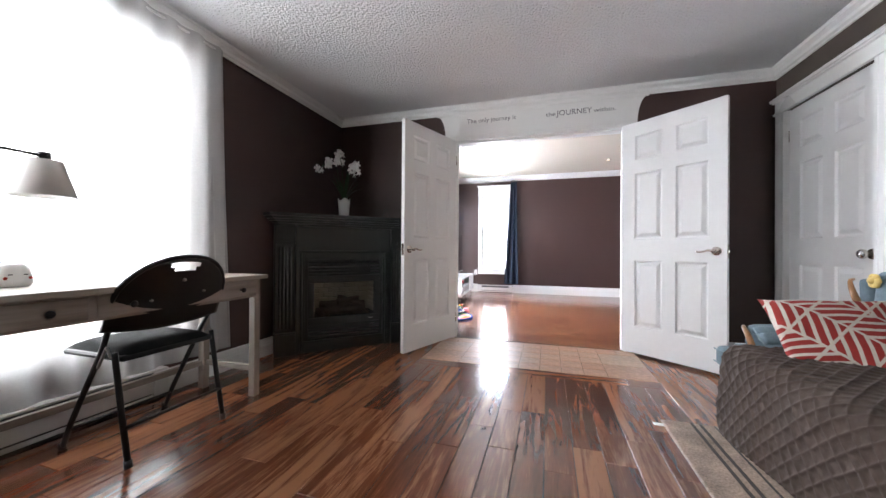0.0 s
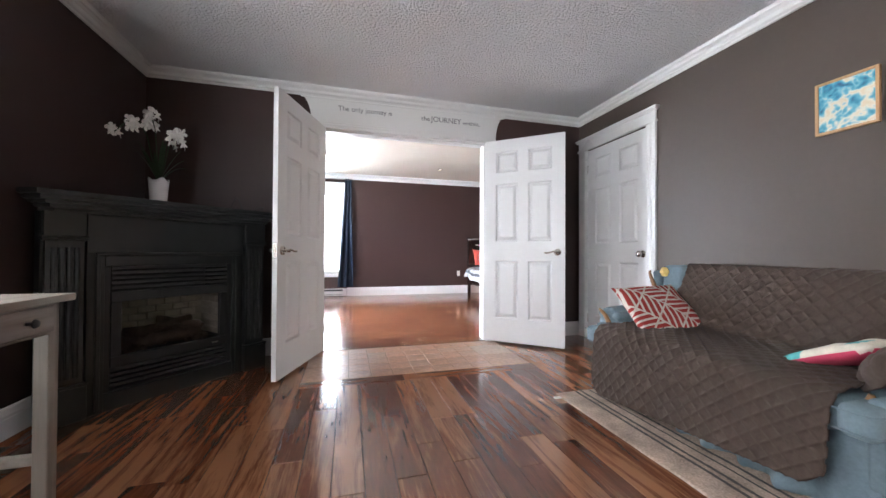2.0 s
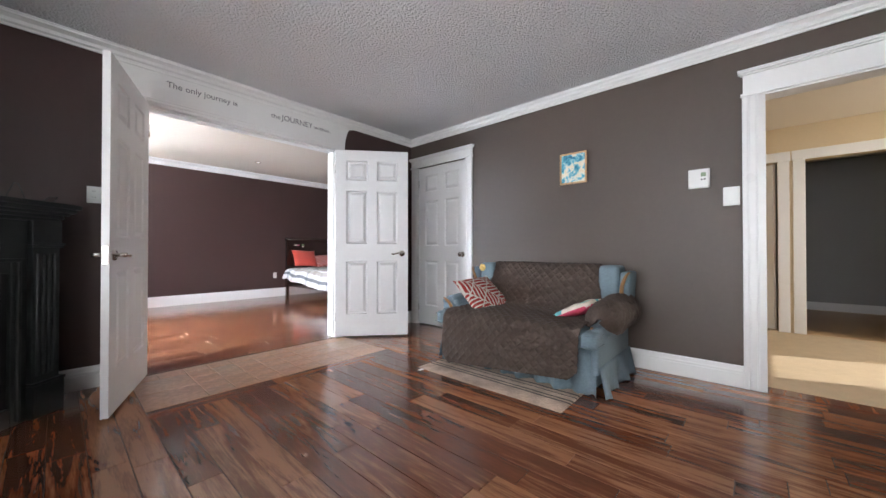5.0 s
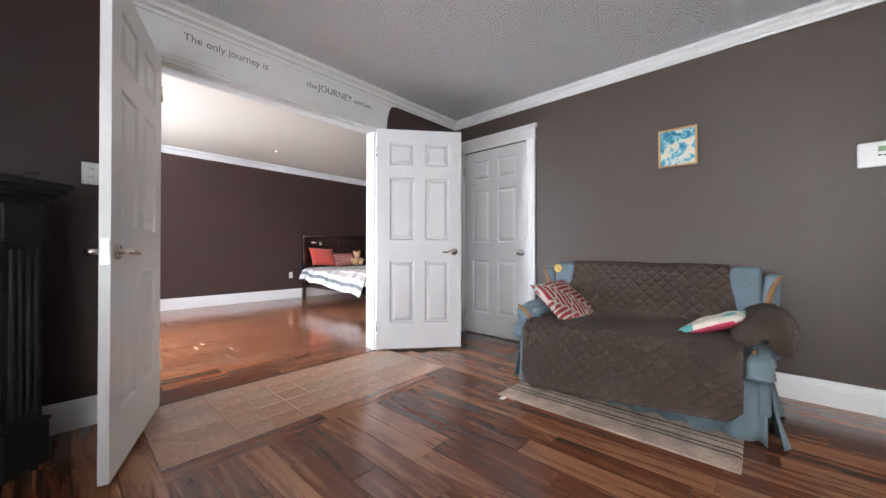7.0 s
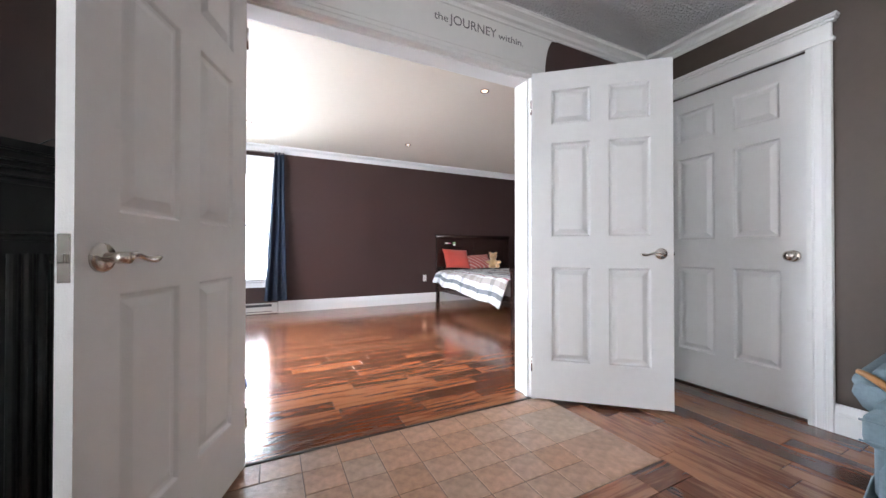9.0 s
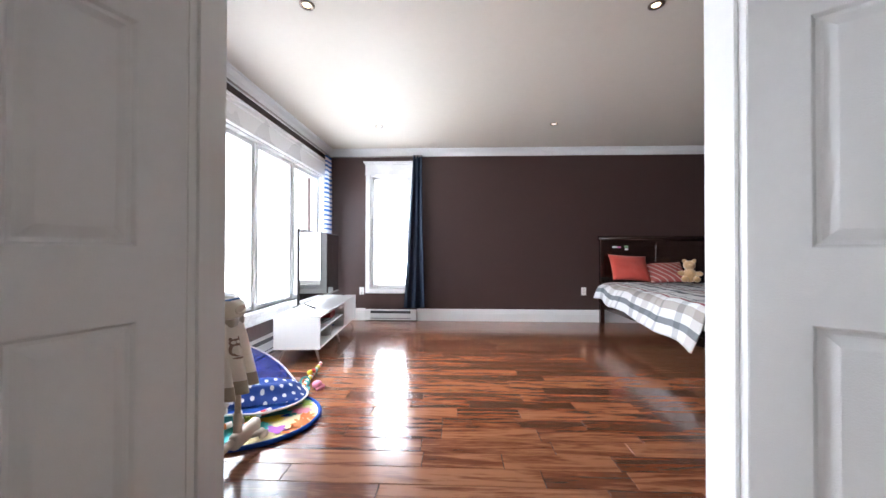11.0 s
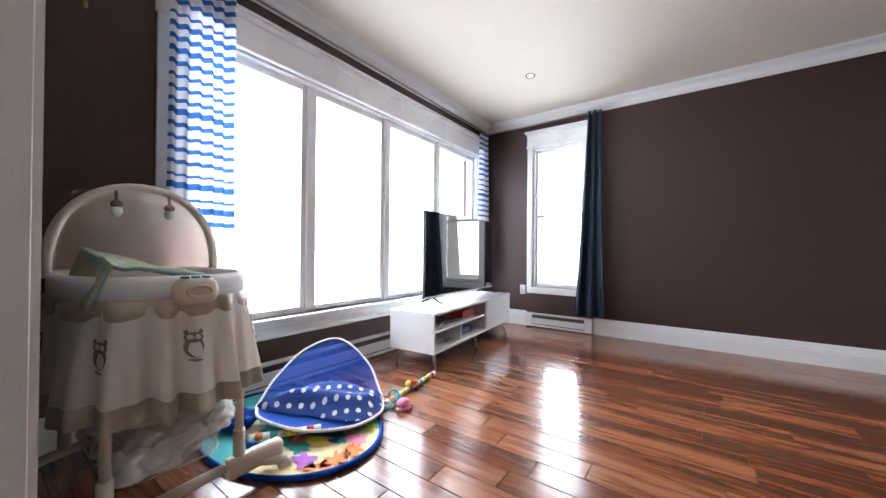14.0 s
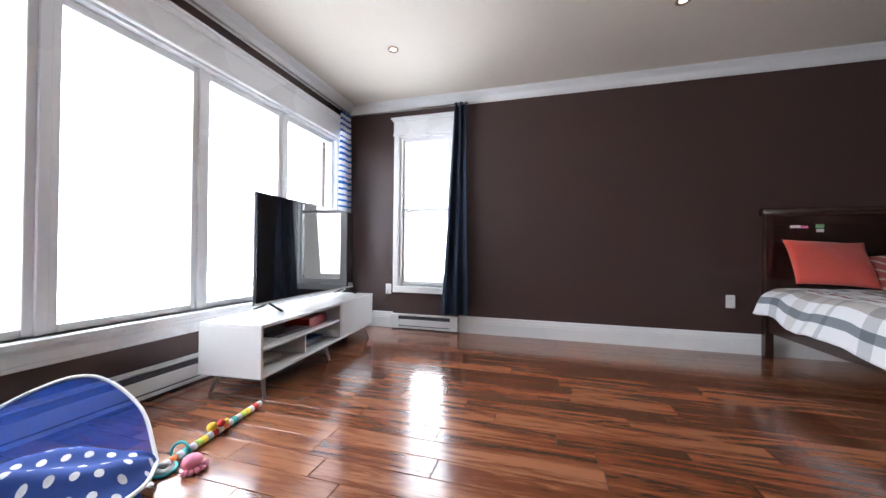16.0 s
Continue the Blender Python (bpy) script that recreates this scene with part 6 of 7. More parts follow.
# ---- television and its stand ----
def tv_stand():
    s = thing("tv_stand", "low white lacquered tv stand on angled steel legs", "tv stand", at=(-0.535, 6.685, 0), rz=94.85)
    W, D, z0, z1, t = 1.60, 0.42, 0.135, 0.442, 0.018
    for n, b in (("top", (0, W, -0.003, D, z1 - t, z1)), ("bottom", (0, W, 0, D, z0, z0 + t)), ("side_panel", (0, t, 0, D, z0 + t, z1 - t)), ("side_panel", (W - t, W, 0, D, z0 + t, z1 - t)), ("back_panel", (t, W - t, D - 0.012, D - 0.002, z0 + t, z1 - t)), ("partition", (0.935, 0.953, 0.003, D - 0.012, z0 + t, z1 - t)), ("shelf", (t, 0.935, 0.012, D - 0.012, 0.285, 0.30)), ("divider", (0.46, 0.475, 0.02, D - 0.012, z0 + t, 0.285))):
        part(n, boxes(b, bevel=0.0015), M_CABINET, s)
    part("cabinet_door", boxes((0.956, W - t - 0.002, 0.0, 0.016, z0 + t + 0.002, z1 - t - 0.002), bevel=0.002), M_CABINET, s, "plain white door")
    for x, dx in ((0.10, -0.04), (0.80, 0.0), (W - 0.10, 0.05)):
        for y, dy in ((0.07, -0.05), (D - 0.07, 0.05)):
            bm = bmesh.new()
            tube(bm, [(x, y, z0), (x + dx, y + dy, 0.0)], 0.013, 12, True, [0.016, 0.009])
            part("leg", bm, M_STEEL, s, "tapered steel leg", True)
    return s


stand = tv_stand()


def on_stand(x, y, z, rz=0):
    return SITE @ pose(-0.535, 6.685, 0, 0, 0, 94.85) @ pose(x, y, z, 0, 0, rz)


M_RED = material("red_plastic", (0.52, 0.03, 0.035), 0.4, vary=0.1)
M_YELLOW = material("yellow_paper", (0.65, 0.48, 0.05), 0.6)
M_BLUEBOOK = material("blue_paper", (0.06, 0.16, 0.40), 0.6)
M_PAPER = material("white_paper", (0.74, 0.73, 0.70), 0.8, vary=0.04)
M_GREYPLASTIC = material("grey_plastic", (0.16, 0.16, 0.17), 0.45, vary=0.1)
for name, label, cat, dims, mat, at in (("case", "red zip case on the stand's shelf", "case", (0.26, 0.2, 0.07), M_RED, (0.70, 0.12, 0.30, 4)), ("keyboard", "dark keyboard on the stand's shelf", "keyboard", (0.36, 0.13, 0.02), M_GREYPLASTIC, (0.42, 0.09, 0.30, -5)), ("paper_stack", "loose white papers on the stand's shelf", "papers", (0.2, 0.14, 0.012), M_PAPER, (0.14, 0.08, 0.30, 9)),
                                        ("game_box", "dark plastic game box on the stand's bottom shelf", "box", (0.2, 0.15, 0.045), M_GREYPLASTIC, (0.68, 0.12, 0.153, 3)), ("magazine", "glossy magazine in the stand", "magazine", (0.21, 0.15, 0.01), M_BLUEBOOK, (0.69, 0.11, 0.198, -6)), ("booklet", "yellow booklet in the stand", "booklet", (0.12, 0.09, 0.03), M_YELLOW, (0.10, 0.09, 0.153, 15)), ("toy_block", "blue toy block in the stand", "toy", (0.06, 0.06, 0.05), M_BLUEBOOK, (0.06, 0.2, 0.153, 25)), ("tissue_pack", "white packet in the stand", "packet", (0.16, 0.1, 0.035), M_PAPER, (0.26, 0.12, 0.153, -12))):
    w_, d_, h_ = dims
    ob = part(name, boxes((-w_ / 2, w_ / 2, -d_ / 2, d_ / 2, 0.0005, h_), bevel=min(0.008, h_ * 0.3), seg=2), mat, None)
    ob.matrix_world = on_stand(at[0], at[1] + 0.05, at[2], at[3])
    tagged(ob, label, cat)

tv = thing("television", "large black flat-screen television on two splayed feet", "television", at=(-0.86, 6.975, 0.442), rz=92.9)
W, Hh = 1.365, 0.775
part("housing", boxes((0, W, 0.006, 0.028, 0.05, 0.05 + Hh), bevel=0.004, seg=2), M_BLACKPLASTIC, tv)
part("rear_shell", boxes((0.16, W - 0.16, 0.028, 0.07, 0.09, 0.5), bevel=0.015, seg=2), M_BLACKPLASTIC, tv)
part("screen", boxes((0.006, W - 0.006, 0.002, 0.006, 0.066, 0.05 + Hh - 0.006)), M_SCREEN, tv, "dark glossy screen")
part("bezel", boxes((0.0, W, 0.0005, 0.0058, 0.05, 0.065), bevel=0.001), M_STEEL, tv, "thin silver lower bezel")
for x in (0.14, W - 0.14):
    bm = bmesh.new()
    tube(bm, [(x, 0.02, 0.055), (x - 0.01, -0.05, 0.025), (x - 0.03, -0.12, 0.006)], 0.008, 8)
    tube(bm, [(x, 0.02, 0.055), (x - 0.01, 0.07, 0.025), (x - 0.02, 0.12, 0.006)], 0.008, 8)
    part("foot", bm, M_BLACKPLASTIC, tv, "splayed black foot", True)
bm = bmesh.new()
tube(bm, catmull([(-0.715, N2 - 0.012, 0.42), (-0.72, N2 - 0.05, 0.36), (-0.80, N2 - 0.08, 0.26), (-0.86, N2 - 0.09, 0.2), (-0.90, N2 - 0.12, 0.1), (-0.93, N2 - 0.2, 0.02)], 24)[0], 0.0028, 6)
cable = part("power_cable", bm, M_BLACKPLASTIC, None, "", True)
tagged(cable, "thin black power cable from the outlet", "cable")


# ---- bed ----
def bed():
    b = thing("bed", "espresso wooden sleigh bed with a low footboard", "bed")
    x0, x1, y0, y1 = 2.80, 4.45, 6.37, 8.72
    part("headboard_panel", boxes((x0 + 0.06, x1 - 0.06, y1 - 0.05, y1 - 0.03, 0.45, 1.20), bevel=0.002), M_ESPRESSO, b)
    for a, c in ((0.06, 0.14), (0.79, 0.86), (1.51, 1.59)):
        part("headboard_stile", boxes((x0 + a, x0 + c, y1 - 0.062, y1 - 0.05, 0.5, 1.18), bevel=0.003), M_ESPRESSO, b)
    part("headboard_rail", boxes((x0 + 0.06, x1 - 0.06, y1 - 0.066, y1 - 0.05, 1.13, 1.2), bevel=0.003), M_ESPRESSO, b)
    bm = bmesh.new()
    tube(bm, [(x0 - 0.015, y1 - 0.045, 1.235), (x1 + 0.015, y1 - 0.045, 1.235)], 0.036, 16)
    part("headboard_roll", bm, M_ESPRESSO, b, "", True)
    for x in (x0, x1 - 0.06):
        part("head_post", boxes((x, x + 0.06, y1 - 0.075, y1 - 0.015, 0, 1.22), bevel=0.006, seg=2), M_ESPRESSO, b)
        part("foot_post", boxes((x, x + 0.06, y0, y0 + 0.06, 0, 0.70), bevel=0.006, seg=2), M_ESPRESSO, b)
        part("side_rail", boxes((x + 0.015, x + 0.045, y0 + 0.06, y1 - 0.075, 0.22, 0.36), bevel=0.004), M_ESPRESSO, b)
    part("footboard_panel", boxes((x0 + 0.06, x1 - 0.06, y0 + 0.02, y0 + 0.042, 0.25, 0.68), bevel=0.003), M_ESPRESSO, b)
    bm = bmesh.new()
    tube(bm, [(x0 - 0.015, y0 + 0.03, 0.71), (x1 + 0.015, y0 + 0.03, 0.71)], 0.034, 16)
    part("footboard_roll", bm, M_ESPRESSO, b, "", True)
    M_STICK = [material("sticker_white", (0.7, 0.7, 0.7), 0.5), material("sticker_pink", (0.6, 0.15, 0.35), 0.5), material("sticker_green", (0.2, 0.4, 0.2), 0.5)]
    for k, (x, z, w, h) in enumerate(((2.98, 1.10, 0.07, 0.022), (3.05, 1.098, 0.05, 0.02), (3.15, 1.10, 0.055, 0.03), (3.155, 1.066, 0.05, 0.026))):
        part("sticker", boxes((x, x + w, y1 - 0.0512, y1 - 0.0502, z, z + h)), M_STICK[k % 3], b, "small worn sticker")
    return b


bed()
bm = bmesh.new()
soft_box(bm, 2.84, 4.41, 6.54, 8.63, 0.30, 0.565, 0.05, 3)
mat_ = part("mattress", bm, M_PAPER, None, "", True)
tagged(mat_, "white mattress on the bed frame", "mattress")
bm = bmesh.new()
uv = bm.loops.layers.uv.new("UVMap")
nS, nT = 90, 90
g, arc = [], []
for j in range(nT + 1):
    v = j / nT
    y = 8.52 - (8.52 - 6.42) * v
    zb = 0.40 - 0.17 * v + 0.012 * math.sin(v * 23) + 0.01 * noise.noise((y * 5, 0, 0))
    path = [(2.65 + 0.03 * math.sin(v * 17) - 0.02 * v, zb), (2.70, (zb + 0.6) / 2 + 0.03), (2.755, 0.575), (2.86, 0.607), (3.2, 0.612), (3.9, 0.612), (4.38, 0.607), (4.48, 0.57), (4.53, 0.35)]
    pts, length = catmull([(a, 0, c) for a, c in path], nS)
    g.append([bm.verts.new((p.x, y, p.z + 0.010 * noise.noise((p.x * 5, y * 5, 1)) + 0.006 * noise.noise((p.x * 13, y * 13, 5)))) for p in pts])
    arc.append(length)
for j in range(nT):
    for i in range(nS):
        f = bm.faces.new((g[j][i], g[j][i + 1], g[j + 1][i + 1], g[j + 1][i]))
        for lp, (di, dj) in zip(f.loops, ((0, 0), (1, 0), (1, 1), (0, 1))):
            lp[uv].uv = (arc[0] * (i + di) / nS, 2.10 * (j + dj) / nT)
duvet = part("duvet", bm, M_PLAID, None, "", True)
duvet.modifiers.new("thickness", "SOLIDIFY").thickness = 0.014
tagged(duvet, "white, grey and wine plaid duvet on the bed", "duvet")
cushion("pillow", "coral red pillow leaning on the headboard", M_CORAL, 0.54, 0.40, 0.13, pose(3.14, 8.50, 0.815, 62, 3, 2), 7)
cushion("pillow", "faded red and white patterned pillow on the bed", M_CHEVRON2, 0.50, 0.34, 0.12, pose(3.62, 8.47, 0.755, 50, -4, -4), 8)
bear = bmesh.new()
for x, y, z, r, sx, sz in ((0, 0, 0.10, 0.085, 1.0, 1.15), (0, -0.01, 0.235, 0.068, 1.05, 0.95), (-0.055, -0.005, 0.295, 0.026, 1, 1), (0.055, -0.005, 0.295, 0.026, 1, 1), (0, -0.07, 0.222, 0.03, 1.1, 0.8), (-0.10, -0.04, 0.12, 0.034, 1.4, 1), (0.10, -0.04, 0.12, 0.034, 1.4, 1), (-0.065, -0.10, 0.04, 0.042, 1, 1), (0.065, -0.10, 0.04, 0.042, 1, 1)):
    bmesh.ops.create_icosphere(bear, subdivisions=3, radius=r, matrix=pose(x, y, z) @ Matrix.Diagonal((sx, 1, sz, 1)))
for v in bear.verts:
    v.co += Vector((noise.noise(v.co * 60), noise.noise(v.co * 60 + Vector((5, 0, 0))), noise.noise(v.co * 60 + Vector((0, 5, 0))))) * 0.004
tb = part("teddy_bear", bear, M_BEAR, None, "", True)
tb.matrix_world = SITE @ pose(3.87, 8.36, 0.625, -8, 0, -25)
tagged(tb, "tan plush teddy bear sitting on the bed", "teddy bear")


# ---- hall beyond the east opening ----
SITE = ROOM_1
structure("hall_floor", boxes((E1 + 0.13, 5.2, -1.6, 1.95, -0.08, -0.002)), M_CARPET, "beige carpet in the hall", "floor")
structure("hall_threshold", boxes((E1, E1 + 0.13, HALL[0], HALL[1], -0.004, 0.002)), M_FLOOR2, "dark wood threshold to the hall", "floor")
structure("far_floor", boxes((5.2, 7.8, -2.0, 1.0, -0.08, 0.0)), wood("pale_oak_floor", (0.5, 0.34, 0.19), (0.36, 0.23, 0.12), 0.35, "Y", 6, 0.1), "pale wood floor in the far room", "floor")
M_GREYWALL = material("grey_wall_paint", (0.30, 0.30, 0.29), 0.55, vary=0.03)
bm = bmesh.new()
wall_along_y(bm, 5.2, 5.32, -1.6, 2.1, 2.6, [(-0.12, 0.70, 0, 2.0), (0.93, 1.70, 0, 2.0)])
structure("hall_wall_east", bm, M_CREAM, "cream painted hall wall with two doorways", "wall")
structure("hall_wall_north", boxes((E1 + 0.13, 5.2, 1.95, 2.05, 0, 2.6)), M_CREAM, "cream painted hall wall", "wall")
bm = bmesh.new()
wall_along_x(bm, E1 + 0.13, 7.8, -1.72, -1.6, 2.6, [(4.05, 4.85, 1.35, 2.2)])
structure("hall_wall_south", bm, M_CREAM, "cream painted hall wall with a window", "wall")
structure("hall_ceiling", boxes((E1 + 0.10, 7.8, -1.7, 2.1, 2.4, 2.5)), M_CEIL2, "smooth hall ceiling", "ceiling")
structure("far_wall", boxes((7.7, 7.8, -1.6, 1.0, 0, 2.6)), M_GREYWALL, "grey painted far wall", "wall")
structure("far_wall_side", boxes((5.32, 7.7, 0.80, 0.86, 0, 2.6)), M_GREYWALL, "grey painted side wall", "wall")
structure("side_room_wall", boxes((5.32, 6.6, 2.1, 2.2, 0, 2.6), (6.5, 6.6, 0.86, 2.1, 0, 2.6)), M_GREYWALL, "grey painted room behind the open door", "wall")
structure("side_room_floor", boxes((5.32, 6.6, 0.9, 2.1, -0.08, -0.001)), M_CARPET, "beige carpet", "floor")
structure("far_baseboard", boxes((7.68, 7.7, -1.6, 0.8, 0, 0.13), bevel=0.004), M_WHITE, "white baseboard", "baseboard")
for a, b in ((-0.22, -0.12), (0.70, 0.80), (0.83, 0.93), (1.70, 1.8)):
    structure("hall_casing", boxes((5.175, 5.2, a, b, 0, 2.0), bevel=0.004, seg=2), M_WHITE, "cream white door casing", "casing")
for a, b in ((-0.24, 0.81), (0.82, 1.82)):
    structure("hall_casing_head", boxes((5.172, 5.2, a, b, 2.0, 2.11), bevel=0.006, seg=2), M_WHITE, "cream white door head", "casing")
hd = tagged(thing("door_4", "white six-panel door standing open in the hall", "door", at=(5.26, 0.955, 0.012), rz=52), kind="structure")
six_panel_leaf(hd, 0.74, 1.98, 0.035)


def newel():
    nw = thing("newel_post", "turned golden oak newel post at the stair head", "newel post", at=(3.50, 1.10, -0.002))
    part("foot_block", boxes((-0.042, 0.042, -0.042, 0.042, 0, 0.16), bevel=0.004), M_OAK, nw)
    bm = bmesh.new()
    lathe(bm, [(0.04, 0.16), (0.034, 0.175), (0.042, 0.19), (0.028, 0.21), (0.026, 0.24), (0.036, 0.30), (0.04, 0.36), (0.034, 0.42), (0.026, 0.47), (0.04, 0.49), (0.03, 0.505), (0.042, 0.53), (0.04, 0.545)], 24)
    part("turning", bm, M_OAK, nw, "", True)
    part("top_block", boxes((-0.042, 0.042, -0.042, 0.042, 0.545, 0.86), bevel=0.004), M_OAK, nw)
    bm = bmesh.new()
    lathe(bm, [(0.03, 0.86), (0.046, 0.872), (0.03, 0.885), (0.042, 0.91), (0.04, 0.935), (0.022, 0.952), (0.003, 0.957)], 24)
    part("cap", bm, M_OAK, nw, "", True)
    bm = bmesh.new()
    tube(bm, [(0.0, 0.04, 0.82), (0.0, 0.84, 0.82)], 0.03, 12)
    part("handrail", bm, M_OAK, nw, "", True)
    for k in range(6):
        bm = bmesh.new()
        lathe(bm, [(0.014, 0.0), (0.014, 0.12), (0.02, 0.18), (0.011, 0.24), (0.017, 0.45), (0.011, 0.6), (0.014, 0.8)], 12, (0.0, 0.14 + 0.12 * k, 0))
        part("baluster", bm, M_OAK, nw, "", True)
    return nw


newel()

# ---- bassinet ----
SITE = ROOM_2
M_CANVAS = material("cream_bassinet_cotton", (0.78, 0.70, 0.60), 0.85, vary=0.06, grain=70, bump=0.0008, bump_scale=400, sheen=0.2)
M_SKIRT = sheer("ivory_skirt_cotton", (0.92, 0.87, 0.80), 0.0, through=0.42)
M_HOOD = sheer("beige_hood_cotton", (0.82, 0.72, 0.61), 0.0)
M_SATIN = material("taupe_satin_trim", (0.40, 0.33, 0.24), 0.3, vary=0.15, grain=40, sheen=0.3)
M_OWL = material("brown_owl_print", (0.30, 0.20, 0.15), 0.8, vary=0.1)
M_BLANKET = two_tone("mint_dotted_blanket", (0.34, 0.47, 0.40), (0.58, 0.50, 0.24), lambda n, l, x, y, z: math_node(n, l, "LESS_THAN", math_node(n, l, "ADD", math_node(n, l, "POWER", math_node(n, l, "SUBTRACT", math_node(n, l, "FRACT", math_node(n, l, "MULTIPLY", x, 32.0)), 0.5), 2.0), math_node(n, l, "POWER", math_node(n, l, "SUBTRACT", math_node(n, l, "FRACT", math_node(n, l, "MULTIPLY", y, 32.0)), 0.5), 2.0)), 0.11), rough=0.95)


def mesh_net():
    m = bpy.data.materials.new("pale_storage_net")
    m.use_nodes = True
    n, l = m.node_tree.nodes, m.node_tree.links
    p = n["Principled BSDF"]
    p.inputs["Base Color"].default_value = (0.68, 0.66, 0.62, 1)
    p.inputs["Roughness"].default_value = 0.8
    p.inputs["Alpha"].default_value = 0.3
    return m


M_NET = mesh_net()


def bassinet():
    b = thing("bassinet", "cream baby bassinet with an owl-print skirt and hood", "bassinet", at=(-0.73, 5.07, 0))
    ax, ay = 0.40, 0.258      # half axes of the oval basket: x runs towards the window
    def oval(a, r=1.0, n=2.6):
        c, s = math.cos(a), math.sin(a)
        k = (abs(c) ** n + abs(s) ** n) ** (-1 / n)
        return ax * r * k * c, ay * r * k * s
    N = 240

    def band(name, rows, mat, label, parent=b, a0=0.0, a1=2 * math.pi, cap=False):
        bm = bmesh.new()
        rings = []
        closed = abs(a1 - a0 - 2 * math.pi) < 1e-6
        for k, row in enumerate(rows):
            ring = []
            for i in range(N if closed else N + 1):
                a = a0 + (a1 - a0) * i / N
                r, z = row(a) if callable(row) else row
                x, y = oval(a, r)
                ring.append(bm.verts.new((x, y, z)))
            rings.append(ring)
        m = len(rings[0])
        for p, q in zip(rings, rings[1:]):
            for i in range(m if closed else m - 1):
                bm.faces.new((p[i], p[(i + 1) % m], q[(i + 1) % m], q[i]))
        if cap:
            bm.faces.new(rings[-1])
        ob = part(name, bm, mat, parent, label, True)
        return ob

    band("basket", [(1.0, 0.80), (1.0, 0.62), (0.97, 0.46), (0.90, 0.445), (0.9, 0.47), (0.93, 0.60), (0.94, 0.79)], M_CANVAS, "")
    band("mattress_pad", [(0.93, 0.60), (0.5, 0.605), (0.05, 0.607)], M_PAPER, "white mattress pad", cap=True)
    band("rim", [(1.0, 0.735), (1.035, 0.745), (1.045, 0.775), (1.04, 0.805), (1.0, 0.822), (0.96, 0.812), (0.93, 0.78)], M_PAPER, "white quilted rim")
    def fr(a, k):
        return 0.046 * k * (math.sin(17 * a + 1.1 * math.sin(3 * a)) + 0.5 * math.sin(29 * a + 2) + 0.5 * math.sin(7 * a + 1))

    def skirt_r(a, z):
        t = (0.735 - z) / 0.285
        return 1.045 + 0.105 * max(0.0, t) ** 0.8 + fr(a, 1.5 * t)

    band("skirt", [(lambda a, z=z: (skirt_r(a, z), z)) for z in (0.735, 0.72, 0.69, 0.65, 0.60, 0.55, 0.50, 0.45)], M_SKIRT, "ivory gathered skirt")
    band("trim_band", [(1.04, 0.75), lambda a: (1.062 + fr(a, 0.25), 0.74), lambda a: (1.072 + fr(a, 0.35), 0.715), lambda a: (1.066 + fr(a, 0.35), 0.69), (1.045, 0.686)], M_SATIN, "taupe satin band")
    band("hem_band", [lambda a: (1.152 + fr(a, 1.5), 0.452), lambda a: (1.162 + fr(a, 1.6), 0.42), lambda a: (1.168 + fr(a, 1.7), 0.392)], M_SATIN, "taupe satin hem")
    # owls printed on the skirt
    for a0, z0 in ((0.0, 0.595), (-0.72, 0.59), (0.85, 0.60), (-1.45, 0.59)):
        p0, p1 = Vector(oval(a0 - 0.01, 1.1)), Vector(oval(a0 + 0.01, 1.1))
        per = 0.02 / (p1 - p0).length
        for dx, dz, w, h, mt, off in ((0, 0.0, 0.024, 0.034, M_OWL, 0.004), (0.004, -0.008, 0.015, 0.023, M_SKIRT, 0.006), (0, 0.030, 0.024, 0.016, M_OWL, 0.005), (-0.009, 0.031, 0.008, 0.008, M_SKIRT, 0.007), (0.009, 0.031, 0.008, 0.008, M_SKIRT, 0.007), (-0.018, 0.046, 0.006, 0.008, M_OWL, 0.006), (0.018, 0.046, 0.006, 0.008, M_OWL, 0.006), (0, -0.040, 0.016, 0.004, M_OWL, 0.007)):
            bm = bmesh.new()
            vs = []
            for k in range(20):
                t = 2 * math.pi * k / 20
                a, z = a0 + per * (dx + w * math.cos(t)), z0 + dz + h * math.sin(t)
                x, y = oval(a, skirt_r(a, z))
                d = Vector((x, y)).normalized() * off
                vs.append(bm.verts.new((x + d.x, y + d.y, z)))
            c = bm.verts.new(sum((v.co for v in vs), Vector()) / 20)
            for k in range(20):
                bm.faces.new((c, vs[k], vs[(k + 1) % 20]))
            part("owl_print", bm, mt, b, "brown owl print")
    # hood: half of a dome at the window end, open towards the room
    bm = bmesh.new()
    rows = []
    for j in range(13):
        t = j / 12
        tilt = radians(-4 + 98 * t)          # from upright arch back down to the rim
        row = []
        for i in range(33):
            a = math.pi * i / 32
            y = -ay * 1.02 * math.cos(a)
            h = 0.345 * math.sin(a) ** 0.75
            sag = -0.012 * math.sin(math.pi * (t * 3 % 1.0)) * math.sin(a)
            row.append(bm.verts.new((-0.12 - (h + sag) * math.sin(tilt) * 0.80 - 0.02 * t, y, 0.815 + (h + sag) * math.cos(tilt))))
        rows.append(row)
    for p, q in zip(rows, rows[1:]):
        for i in range(32):
            bm.faces.new((p[i], p[i + 1], q[i + 1], q[i]))
    hood = part("hood", bm, M_HOOD, b, "beige cotton hood", True)
    bm = bmesh.new()
    tube(bm, [v for v in [(-0.115, -ay * 1.03 * math.cos(math.pi * i / 40), 0.80 + 0.36 * math.sin(math.pi * i / 40) ** 0.75 + 0.0) for i in range(41)]], 0.017, 10)
    part("hood_rim", bm, M_CANVAS, hood, "ruched cream rim", True)
